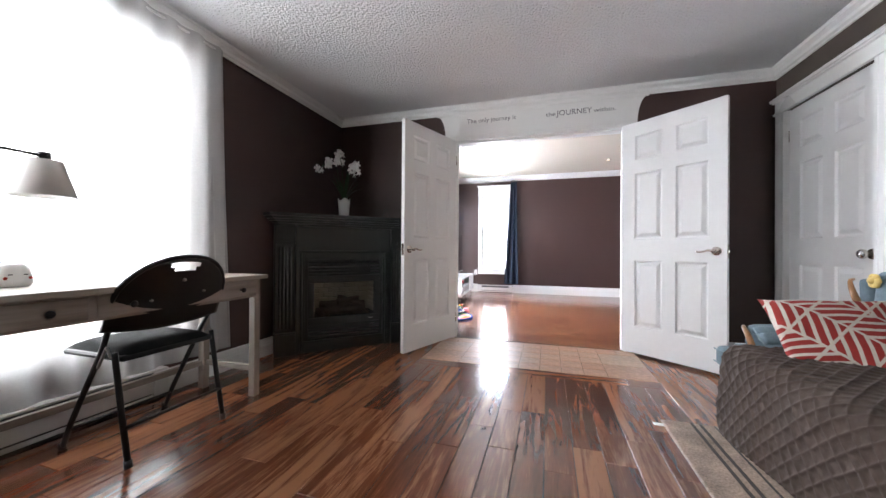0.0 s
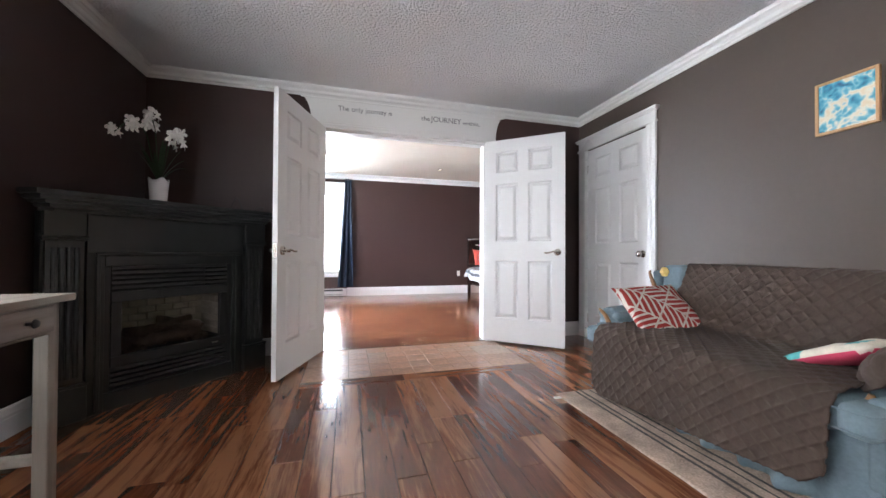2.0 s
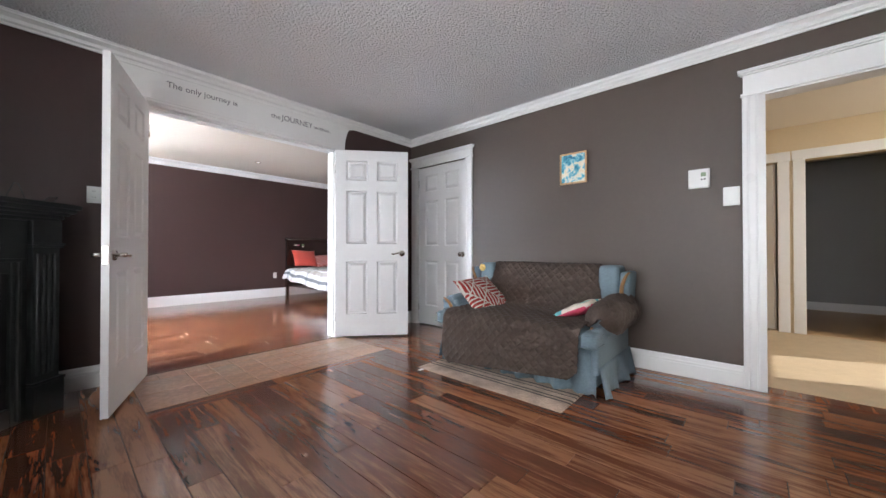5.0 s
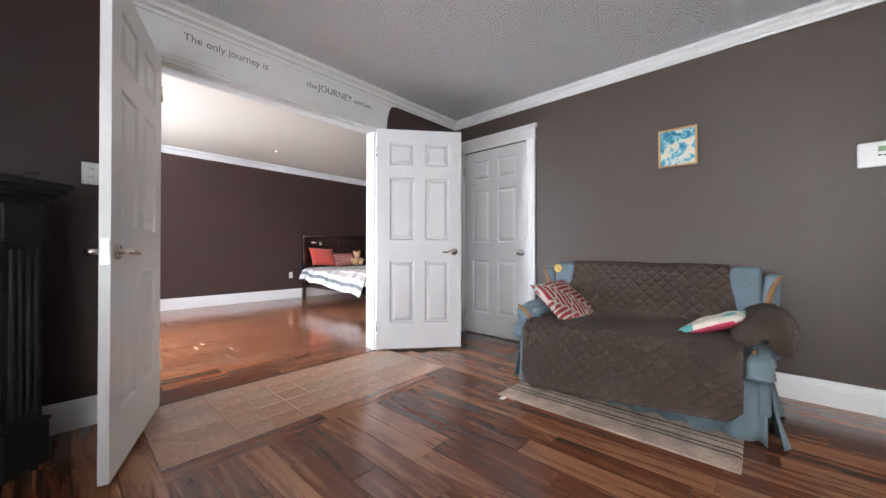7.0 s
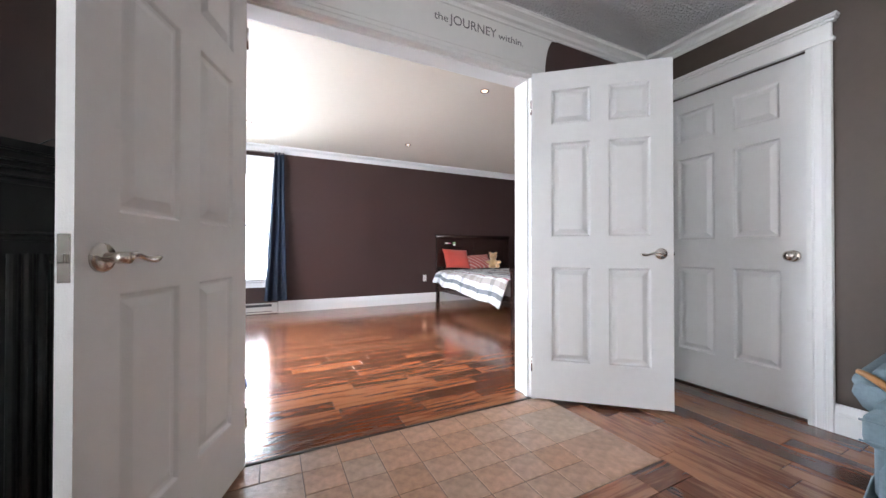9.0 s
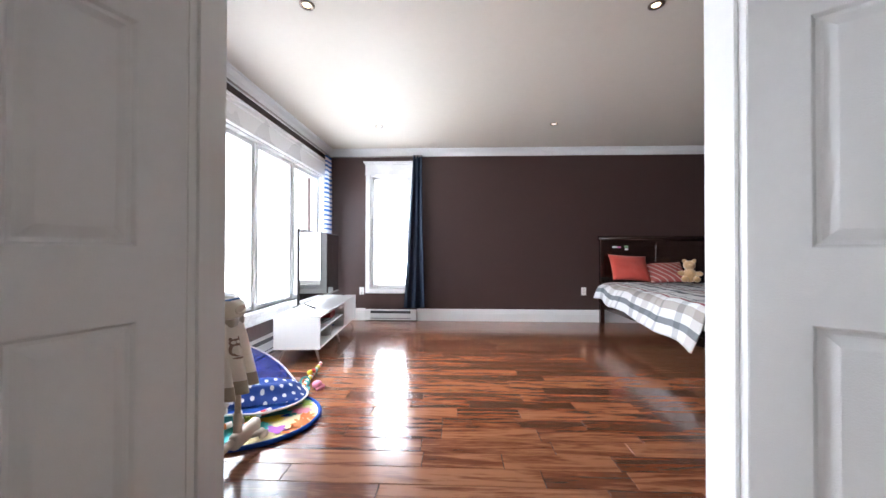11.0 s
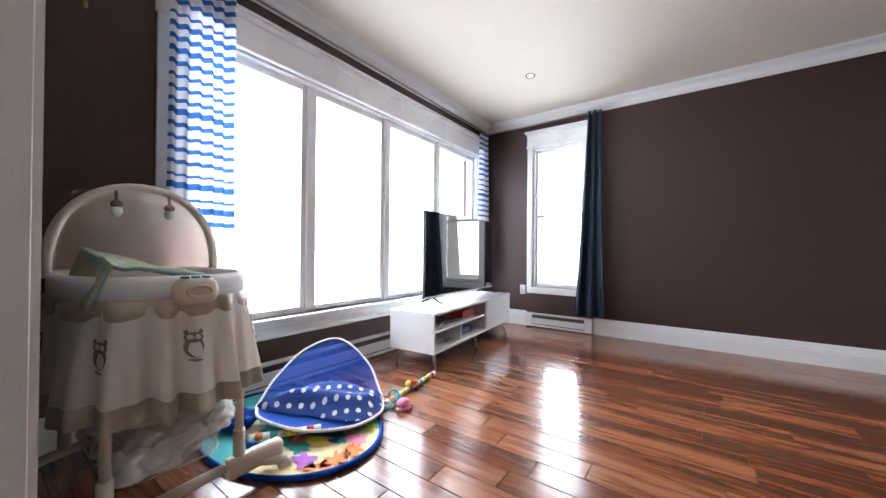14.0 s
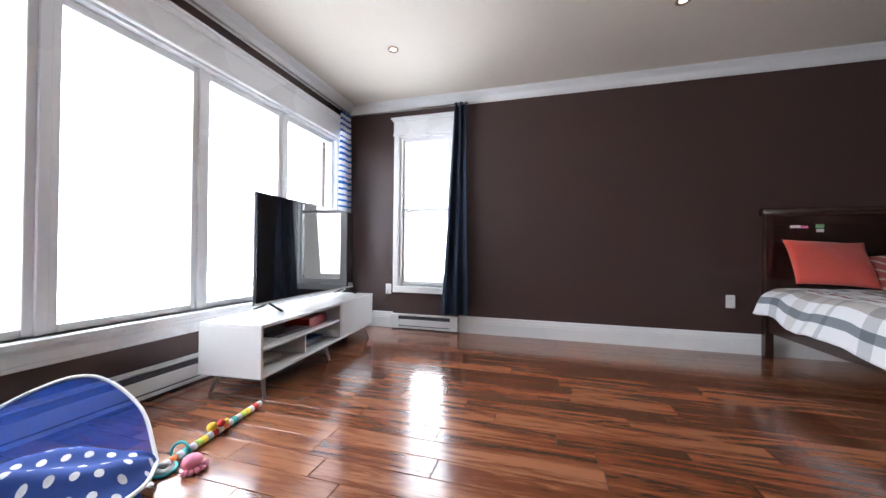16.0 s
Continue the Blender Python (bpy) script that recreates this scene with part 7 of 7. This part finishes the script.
    for y in (-0.085, 0.085):
        bm = bmesh.new()
        bmesh.ops.create_icosphere(bm, subdivisions=2, radius=0.024, matrix=pose(-0.09, y, 1.055) @ Matrix.Diagonal((0.6, 0.8, 1.0, 1)))
        toy = part("owl_charm", bm, M_PAPER, hood, "small hanging plush owl", True)
        bm = bmesh.new()
        bmesh.ops.create_icosphere(bm, subdivisions=2, radius=0.021, matrix=pose(-0.09, y, 1.083) @ Matrix.Diagonal((0.7, 0.95, 0.8, 1)))
        tube(bm, [(-0.09, y, 1.095), (-0.10, y, 1.135)], 0.006, 6)
        part("owl_head", bm, M_OWL, toy, "", True)
    # control box on the room end of the rim
    bm = bmesh.new()
    soft_box(bm, 0.385, 0.465, -0.055, 0.075, 0.728, 0.815, 0.036, 5)
    ctl = part("music_box", bm, M_TAUPEPLASTIC, b, "beige plastic music and vibration box", True)
    bm = bmesh.new()
    pts = [(0.466, 0.01 + 0.034 * math.cos(a), 0.772 + 0.018 * math.sin(a)) for a in [2 * math.pi * k / 28 for k in range(29)]]
    tube(bm, pts, 0.005, 8, False)
    part("speaker_ring", bm, M_TAUPEPLASTIC, ctl, "", True)
    for k in range(3):
        part("button", boxes((0.415, 0.44, -0.03 + 0.03 * k, -0.01 + 0.03 * k, 0.813, 0.82), bevel=0.003, seg=2), M_BLUEBOOK, ctl, "blue button")
    # blanket heaped over the rim
    bm = bmesh.new()
    nb = 48
    g = []
    for i in range(nb + 1):
        row = []
        for j in range(nb + 1):
            u, v = i / nb, j / nb
            x, y = -0.06 + 0.40 * u, -0.235 + 0.34 * v
            ridge = max(0.0, 1 - v / 0.97) * min(1.0, 0.35 + v / 0.2) * (1 - 0.5 * u)
            z = 0.812 + 0.118 * ridge - 0.10 * max(0.0, 0.16 - v) / 0.16 + 0.014 * noise.noise((x * 9, y * 9, 2)) + 0.006 * noise.noise((x * 24, y * 24, 4))
            row.append(bm.verts.new((x, y, z)))
        g.append(row)
    for i in range(nb):
        for j in range(nb):
            bm.faces.new((g[i][j], g[i + 1][j], g[i + 1][j + 1], g[i][j + 1]))
    bl = part("blanket", bm, M_BLANKET, b, "folded mint blanket with rows of olive dots", True)
    bl.modifiers.new("thickness", "SOLIDIFY").thickness = 0.012
    band("under_basket", [(0.99, 0.465), (0.97, 0.40), (0.90, 0.345), (0.72, 0.325), (0.3, 0.318)], M_SATIN, "taupe cloth bottom of the basket", cap=True)
    # frame
    for x in (-0.34, 0.34):
        for y in (-0.185, 0.19):
            bm = bmesh.new()
            tube(bm, [(x, y, 0.72), (x, y, 0.17)], 0.0145, 12)
            part("leg", bm, M_TAUPEPLASTIC, b, "beige steel leg", True)
            bm = bmesh.new()
            tube(bm, [(x, y, 0.22), (x, y, 0.085)], 0.021, 12)
            part("leg_sleeve", bm, M_TAUPEPLASTIC, b, "", True)
        bm = bmesh.new()
        tube(bm, catmull([(x + 0.03, -0.34, 0.035), (x + 0.01, -0.24, 0.07), (x, 0.0, 0.085), (x, 0.2, 0.09), (x + 0.02, 0.30, 0.055), (x + 0.03, 0.36, 0.04)], 20)[0], 0.019, 12)
        part("foot_bar", bm, M_TAUPEPLASTIC, b, "curved beige foot bar", True)
        bm = bmesh.new()
        soft_box(bm, x - 0.025, x + 0.03, 0.14, 0.36, 0.045, 0.125, 0.022, 3)
        part("foot_cover", bm, M_TAUPEPLASTIC, b, "moulded beige foot cover", True)
        for y in (-0.33, 0.35):
            bm = bmesh.new()
            tube(bm, [(x + 0.03, y, 0.026), (x + 0.055, y, 0.026)], 0.0255, 16)
            part("caster", bm, M_TAUPEPLASTIC, b, "small beige caster", True)
    # net storage tray
    bm = bmesh.new()
    n_ = 40
    lo_ = [bm.verts.new((0.31 * math.copysign(abs(math.cos(a)) ** 0.4, math.cos(a)), 0.165 * math.copysign(abs(math.sin(a)) ** 0.4, math.sin(a)), 0.155)) for a in [2 * math.pi * k / n_ for k in range(n_)]]
    hi_ = [bm.verts.new((v.co.x * 1.08, v.co.y * 1.06, 0.42)) for v in lo_]
    for k in range(n_):
        bm.faces.new((lo_[k], lo_[(k + 1) % n_], hi_[(k + 1) % n_], hi_[k]))
    bm.faces.new(lo_)
    part("storage_net", bm, M_NET, b, "pale mesh storage tray", True)
    bm = bmesh.new()
    tube(bm, [(v[0], v[1], 0.155) for v in [(0.31 * math.copysign(abs(math.cos(a)) ** 0.4, math.cos(a)), 0.165 * math.copysign(abs(math.sin(a)) ** 0.4, math.sin(a))) for a in [2 * math.pi * k / 40 for k in range(41)]]], 0.004, 8, False)
    part("tray_rim", bm, M_SATIN, b, "", True)
    for k, (x, y, z, s) in enumerate(((0.2, -0.05, 0.24, 0.30), (0.0, 0.05, 0.25, 0.36), (0.2, 0.09, 0.27, 0.27), (-0.2, 0.0, 0.24, 0.36), (0.1, -0.06, 0.33, 0.28))):
        bm = bmesh.new()
        bmesh.ops.create_icosphere(bm, subdivisions=5, radius=0.5)
        for v in bm.verts:
            v.co *= 1 + 0.30 * noise.noise(v.co * 2.6 + Vector((k * 3.0, 0, 0))) + 0.34 * abs(noise.noise(v.co * 4.5 + Vector((0, k * 2.0, 0)))) - 0.10 * abs(noise.noise(v.co * 9 + Vector((k * 1.0, 0, 0))))
        ob = part("stored_linen", bm, M_PAPER, b, "crumpled white baby linen", True)
        ob.matrix_local = pose(x, y * 0.8, z, 0, 0, 40 * k) @ Matrix.Diagonal((s * 1.0, s * 0.85, s * 0.62, 1))
    return b


bassinet()

# ---- play mat with its sun shade ----
M_MATTEAL = material("teal_mat_print", (0.06, 0.42, 0.42), 0.85, vary=0.1, bump=0.001)
M_MATSAND = material("sand_mat_print", (0.70, 0.58, 0.33), 0.85, vary=0.08, bump=0.001)
M_MATBLUE = material("royal_blue_binding", (0.006, 0.06, 0.33), 0.8, vary=0.12, spec=0.2)
M_MATORANGE = material("orange_coral_print", (0.80, 0.22, 0.06), 0.85, vary=0.1)
M_MATPINK = material("pink_print", (0.80, 0.28, 0.38), 0.85, vary=0.08)
M_MATPURPLE = material("purple_print", (0.36, 0.10, 0.42), 0.85, vary=0.1)
M_MATYELLOW = material("yellow_fish_print", (0.78, 0.58, 0.06), 0.85, vary=0.08)
M_MATGREEN = material("green_print", (0.42, 0.55, 0.10), 0.85, vary=0.1)
M_TOYWHITE = material("white_toy_fabric", (0.78, 0.77, 0.74), 0.8)
M_TOYRED = material("red_toy_fabric", (0.65, 0.05, 0.05), 0.8)
mat = thing("play_mat", "oval teal and sand sea-animal play mat with a blue edge", "play mat", at=(-0.655, 5.637, 0.0))
mat.matrix_world = mat.matrix_world @ Matrix.Diagonal((0.99, 0.74, 1, 1))
R = 0.52
bm = bmesh.new()
n, m = 96, 26
rings = []
for j in range(m + 1):
    r = R * j / m
    rings.append([bm.verts.new((r * math.cos(2 * math.pi * i / n), r * math.sin(2 * math.pi * i / n), 0.016 + 0.003 * noise.noise((r * 5 * math.cos(2 * math.pi * i / n), r * 5 * math.sin(2 * math.pi * i / n), 0.3)) + (0.02 * noise.noise((i * 0.15, 7, 0)) ** 2 if j > m - 3 else 0))) for i in range(n)])
for j, (a, b) in enumerate(zip(rings, rings[1:])):
    for i in range(n):
        f = bm.faces.new((a[i], a[(i + 1) % n], b[(i + 1) % n], b[i]))
        c = f.calc_center_median()
        sand = c.x * 0.75 - c.y * 0.25 > 0.22 + 0.05 * math.sin(9 * math.atan2(c.y, c.x))
        f.material_index = 1 if sand else 0
part("mat_sheet", bm, [M_MATTEAL, M_MATSAND], mat, "", True)
bm = bmesh.new()
tube(bm, [(R * math.cos(a), R * math.sin(a), 0.014) for a in [2 * math.pi * k / 72 for k in range(73)]], 0.013, 8, False)
part("binding", bm, M_MATBLUE, mat, "royal blue padded binding", True)


def print_blob(name, mat_, x, y, w, h, rz, wob=0.25, lobes=5, z=0.0205, label=""):
    """A flat printed shape on the mat."""
    bm = bmesh.new()
    k = 40
    vs = []
    for i in range(k):
        a = 2 * math.pi * i / k
        r = 1 + wob * math.sin(lobes * a)
        vs.append(bm.verts.new((w * r * math.cos(a), h * r * math.sin(a), 0)))
    bm.faces.new(vs)
    bmesh.ops.triangulate(bm, faces=bm.faces)
    ob = part(name, bm, mat_, mat, label)
    ob.matrix_local = pose(x, y, z, 0, 0, rz)
    return ob


print_blob("fish_print", M_MATYELLOW, 0.26, -0.03, 0.085, 0.05, 35, 0.14, 3, label="yellow fish print")
print_blob("fish_fin_print", M_MATBLUE, 0.32, 0.025, 0.03, 0.022, 60, 0.2, 3, 0.0212)
print_blob("octopus_print", M_MATPINK, 0.39, 0.12, 0.06, 0.055, 0, 0.16, 7, label="pink octopus print")
print_blob("starfish_print", M_MATPURPLE, 0.35, -0.20, 0.065, 0.05, -20, 0.35, 5, label="purple starfish print")
print_blob("coral_print", M_MATORANGE, 0.45, -0.09, 0.04, 0.085, 10, 0.45, 8, label="orange coral print")
print_blob("coral_print", M_MATORANGE, 0.46, 0.03, 0.035, 0.06, 30, 0.45, 7, label="orange coral print")
print_blob("coral_print", M_MATORANGE, 0.43, -0.20, 0.025, 0.055, -20, 0.45, 6, label="orange coral print")
print_blob("seaweed_print", M_MATGREEN, 0.36, 0.28, 0.035, 0.07, 30, 0.35, 5, label="green seaweed print")
print_blob("clownfish_print", M_MATORANGE, 0.16, -0.10, 0.06, 0.04, 20, 0.1, 3, label="orange clownfish print")
print_blob("clownfish_band_print", M_TOYWHITE, 0.16, -0.10, 0.012, 0.036, 20, 0.05, 3, 0.0212)
print_blob("seahorse_print", M_MATSAND, -0.08, -0.2, 0.04, 0.09, 40, 0.3, 4, label="sand seahorse print")
print_blob("shell_print", M_MATBLUE, 0.02, -0.30, 0.05, 0.04, 0, 0.2, 6, label="blue shell print")


def sheer_blue():
    m = bpy.data.materials.new("blue_shade_net")
    m.use_nodes = True
    p = m.node_tree.nodes["Principled BSDF"]
    p.inputs["Base Color"].default_value = (0.004, 0.04, 0.25, 1)
    p.inputs["Specular IOR Level"].default_value = 0.1
    p.inputs["Roughness"].default_value = 0.7
    p.inputs["Alpha"].default_value = 0.72
    return m


M_POLKA = two_tone("blue_polka_cotton", (0.005, 0.045, 0.25), (0.78, 0.78, 0.80), lambda n, l, x, y, z: math_node(n, l, "LESS_THAN", math_node(n, l, "ADD", math_node(n, l, "POWER", math_node(n, l, "SUBTRACT", math_node(n, l, "FRACT", math_node(n, l, "MULTIPLY", math_node(n, l, "ADD", x, y), 12.0)), 0.5), 2.0), math_node(n, l, "POWER", math_node(n, l, "SUBTRACT", math_node(n, l, "FRACT", math_node(n, l, "MULTIPLY", math_node(n, l, "SUBTRACT", x, y), 12.0)), 0.5), 2.0)), 0.045))
sh = thing("sun_shade", "collapsed royal blue sun shade lying on the play mat", "sun shade")
L_, R_ = (-0.79, 5.52, 0.10), (-0.45, 6.08, 0.045)
front, _ = catmull([L_, (-0.64, 5.47, 0.105), (-0.44, 5.56, 0.075), (-0.31, 5.74, 0.06), (-0.325, 5.94, 0.05), R_], 44)
back, _ = catmull([L_, (-0.90, 5.68, 0.18), (-0.95, 5.90, 0.285), (-0.868, 6.092, 0.325), (-0.66, 6.15, 0.20), R_], 44)
bm = bmesh.new()
tube(bm, front + back[::-1][1:], 0.0075, 8, False)
part("wire_binding", bm, M_TOYWHITE, sh, "white bound wire edge", True)
chord = [Vector(L_).lerp(Vector(R_), k / 44) - Vector((0, 0, 0.03 * math.sin(math.pi * k / 44))) for k in range(45)]


def sheet(name, fa, fb, mt, lb, n, bulge):
    """Cloth between two lines; bulge(u, v) lifts it."""
    bm = bmesh.new()
    g = [[bm.verts.new(fa(k).lerp(fb(k), j / n) + Vector((0, 0, bulge(k / 44, j / n)))) for j in range(n + 1)] for k in range(45)]
    for a, b in zip(g, g[1:]):
        for j in range(n):
            bm.faces.new((a[j], a[j + 1], b[j + 1], b[j]))
    bmesh.ops.remove_doubles(bm, verts=bm.verts, dist=0.0004)
    return part(name, bm, mt, sh, lb, True)


lip_w = lambda k: 0.62 - 0.54 * min(1, max(0, (k / 44 - 0.42) / 0.25))
sheet("shade_net", lambda k: chord[k], lambda k: back[k], sheer_blue(), "sheer blue net", 8, lambda u, v: 0.0)
sheet("shade_lip", lambda k: front[k], lambda k: front[k].lerp(chord[k], lip_w(k) + 0.05), M_MATBLUE, "plain blue front lip", 8, lambda u, v: -0.022 * math.sin(math.pi * v) * math.sin(math.pi * u))
sheet("canopy_cloth", lambda k: front[k].lerp(chord[k], lip_w(k)), lambda k: chord[k].lerp(back[k], 0.34), M_POLKA, "blue cotton with white dots", 30, lambda u, v: 0.004 + math.sin(math.pi * u) ** 0.5 * (0.055 * math.sin(math.pi * min(1, v * 1.02)) + 0.030 * noise.noise((u * 5, v * 3.5, 0.2)) * math.sin(math.pi * v) + 0.014 * math.sin(13 * v + 5 * u) * math.sin(math.pi * v)))


def striped_rod(label, a, b, r=0.016):
    t = thing("toy_bar", label, "toy bar", "play mat toy bars")
    a, b = Vector(a), Vector(b)
    cols = [M_TOYWHITE, M_MATORANGE, M_TOYWHITE, M_MATTEAL, M_TOYWHITE, M_MATGREEN, M_MATYELLOW, M_TOYWHITE, M_TOYRED]
    k = max(8, int((b - a).length / 0.03))
    for i in range(k):
        bm = bmesh.new()
        tube(bm, [a.lerp(b, i / k), a.lerp(b, (i + 1) / k)], r, 14)
        part("stripe", bm, cols[i % len(cols)], t, "", True)
    return t


striped_rod("striped fabric toy bar on the floor", (-0.43, 6.08, 0.02), (-0.515, 6.66, 0.018))
striped_rod("striped fabric toy bar lying across the mat", (-0.62, 5.40, 0.05), (-0.43, 5.65, 0.055))
oc = thing("octopus_toy", "small pink plush octopus on the floor", "toy", at=(-0.335, 6.13, 0))
bm = bmesh.new()
bmesh.ops.create_icosphere(bm, subdivisions=3, radius=0.034, matrix=pose(0, 0, 0.032) @ Matrix.Diagonal((1.05, 1.15, 0.85, 1)))
part("head", bm, M_MATPINK, oc, "", True)
for k in range(6):
    a = -1.2 + 0.45 * k
    bm = bmesh.new()
    tube(bm, [(0.02 * math.cos(a), 0.02 * math.sin(a), 0.012), (0.055 * math.cos(a), 0.055 * math.sin(a), 0.011)], 0.01, 8)
    part("tentacle", bm, M_MATPINK, oc, "", True)
rt = thing("ring_toy", "teal ring rattle with a small mirror", "toy", at=(-0.42, 6.13, 0))
for (x, y, z, r, tilt) in ((-0.02, 0.03, 0.04, 0.032, 70), (0.0, -0.045, 0.012, 0.04, 8)):
    bm = bmesh.new()
    tube(bm, [(r * math.cos(a), r * math.sin(a), 0) for a in [2 * math.pi * k / 28 for k in range(29)]], 0.006, 8, False)
    o = part("ring", bm, M_MATTEAL, rt, "", True)
    o.matrix_local = pose(x, y, z, tilt, 0, 20)
bm = bmesh.new()
lathe(bm, [(0.036, -0.003), (0.036, 0.003), (0.002, 0.004)], 24)
o = part("mirror_disc", bm, M_STEEL, rt, "", True)
o.matrix_local = pose(0, -0.045, 0.012, 8, 0, 20)
cl = thing("crab_toy", "small red and yellow clip toy on the toy bar", "toy", at=(-0.465, 6.36, 0.0))
for x, y, z, r, mt in ((-0.015, -0.02, 0.045, 0.022, M_MATYELLOW), (0.0, 0.015, 0.05, 0.018, M_TOYRED), (-0.005, 0.045, 0.044, 0.013, M_MATYELLOW)):
    bm = bmesh.new()
    bmesh.ops.create_icosphere(bm, subdivisions=2, radius=r, matrix=pose(x, y, z))
    part("bead", bm, mt, cl, "", True)
bg = part("toy_bag", pillow_mesh(0.18, 0.15, 0.08, random.Random(3), 16, 0.05, 0.03), M_MATBLUE, None, "", True)
bg.matrix_world = SITE @ pose(-0.82, 5.44, 0.065, 12, 8, 30)
tagged(bg, "crumpled royal blue fabric on the mat", "fabric")


# small leftovers on the walls
for x, y, z, label in ((W2 + 0.001, 4.95, 2.02, "small brass wall anchor in the painted wall"),):
    an = thing("wall_anchor", label, "anchor", at=(x, y, z))
    part("plug", boxes((0, 0.012, -0.006, 0.006, -0.014, 0.014), bevel=0.002), M_OAK, an)

# ---- plank floors and tile inset ----
SITE = ROOM_1
structure("subfloor_1", boxes((W1 - 0.1, E1 + 0.14, S1 - 0.1, N1 + 0.15, -0.12, -0.004)), M_SEAM, "dark seams between the planks", "floor")
SITE = ROOM_2
structure("subfloor_2", boxes((W2 - 0.1, E2 + 0.1, N1 + 0.15, N2 + 0.1, -0.12, -0.004)), M_SEAM, "dark seams between the planks", "floor")
SITE = ROOM_1
PLANK = 0.127
plank_meshes = {}


def plank_mesh(length, width, along, mat):
    key = (round(length, 3), round(width, 3), along)
    if key not in plank_meshes:
        bm = bmesh.new()
        g, hl, hw = 0.0012, length / 2, width / 2
        e = 0.0016
        lo = [bm.verts.new((sx * (hw - g), sy * (hl - g), -0.004)) for sx, sy in ((-1, -1), (1, -1), (1, 1), (-1, 1))]
        md = [bm.verts.new((sx * (hw - g), sy * (hl - g), -e)) for sx, sy in ((-1, -1), (1, -1), (1, 1), (-1, 1))]
        up = [bm.verts.new((sx * (hw - g - e), sy * (hl - g - e), 0)) for sx, sy in ((-1, -1), (1, -1), (1, 1), (-1, 1))]
        for a, b in ((lo, md), (md, up)):
            for k in range(4):
                bm.faces.new((a[k], a[(k + 1) % 4], b[(k + 1) % 4], b[k]))
        bm.faces.new(up)
        if along == "X":
            for v in bm.verts:
                v.co.x, v.co.y = v.co.y, -v.co.x
        plank_meshes[key] = mesh_of(bm, "plank", mat)
    return plank_meshes[key]


def lay(parent, rng, start, end, across, along, mat, width=PLANK, sizes=(0.4, 0.55, 0.7, 0.85, 1.0, 1.2)):
    """One row of planks from start to end; across is the row's middle."""
    at = start - rng.uniform(0, 0.5)
    while at < end - 0.001:
        size = rng.choice(sizes)
        if at + size > end - 0.15:
            size = end - at
        a, b = max(at, start), at + size
        ob = new("plank", plank_mesh(b - a, width, along, mat))
        ob.location = (across, (a + b) / 2, rng.uniform(0, 0.0003)) if along == "Y" else ((a + b) / 2, across, rng.uniform(0, 0.0003))
        ob.parent = parent
        at += size


TX0, TX1, TY0, TY1 = -0.168, 1.61, 3.785, 4.56
rng = random.Random(5)
floor_1 = thing("floor_1", "glossy reddish walnut plank floor", "floor", kind="structure")
rows = int((E1 - W1) / PLANK) + 2
for k in range(rows):
    x = -1.565 + PLANK * (k + 0.5)
    if x - PLANK / 2 > E1:
        break
    over = TX0 < x < TX1
    lay(floor_1, rng, S1 - 0.02, (TY0 - 0.125 if over else N1 + 0.01), x, "Y", M_FLOOR1)
lay(floor_1, rng, TX0 - 0.02, TX1 + 0.03, TY0 - 0.0625, "X", M_FLOOR2, 0.125)
rng = random.Random(11)
SITE = ROOM_2
floor_2 = thing("floor_2", "glossy reddish walnut plank floor", "floor", kind="structure")
SITE = ROOM_1
y = N1 + 0.015
while y < N2 + 0.02:
    inside = y < S2 - 0.01
    lay(floor_2, rng, DL - 0.01 if inside else W2 - 0.01, DR + 0.01 if inside else E2 + 0.01, y + PLANK / 2, "X", M_FLOOR2)
    y += PLANK
structure("threshold", boxes((DL, DR, N1 - 0.005, N1 + 0.013, -0.004, 0.004), bevel=0.002), M_SEAM, "dark threshold strip", "threshold")
tiles = thing("tile_inset", "terracotta and slate coloured floor tiles", "tiles", kind="structure")
part("grout", boxes((TX0, TX1, TY0, TY1 - 0.006, -0.004, -0.0012)), M_GROUT, tiles)
PT = (TY1 - TY0) / 5
nx = int(round((TX1 - TX0) / PT))
px = (TX1 - TX0) / nx
bm = bmesh.new()
box(bm, -px / 2 + 0.002, px / 2 - 0.002, -PT / 2 + 0.002, PT / 2 - 0.002, -0.004, 0.0008, 0.0015)
tile_mesh = mesh_of(bm, "tile", M_TILE)
bm = bmesh.new()
box(bm, -px + 0.002, px - 0.002, -PT + 0.002, PT - 0.002, -0.004, 0.0008, 0.0015)
big_mesh = mesh_of(bm, "tile", M_TILE)
taken = set()
for i, j in ((0, 0), (0, 2), (nx - 2, 0), (nx - 2, 2)):
    ob = new("tile", big_mesh)
    ob.location, ob.parent = (TX0 + px * (i + 1), TY0 + PT * (j + 1), 0), tiles
    taken |= {(i, j), (i + 1, j), (i, j + 1), (i + 1, j + 1)}
for i in range(nx):
    for j in range(5):
        if (i, j) not in taken:
            ob = new("tile", tile_mesh)
            ob.location, ob.parent = (TX0 + px * (i + 0.5), TY0 + PT * (j + 0.5), 0), tiles
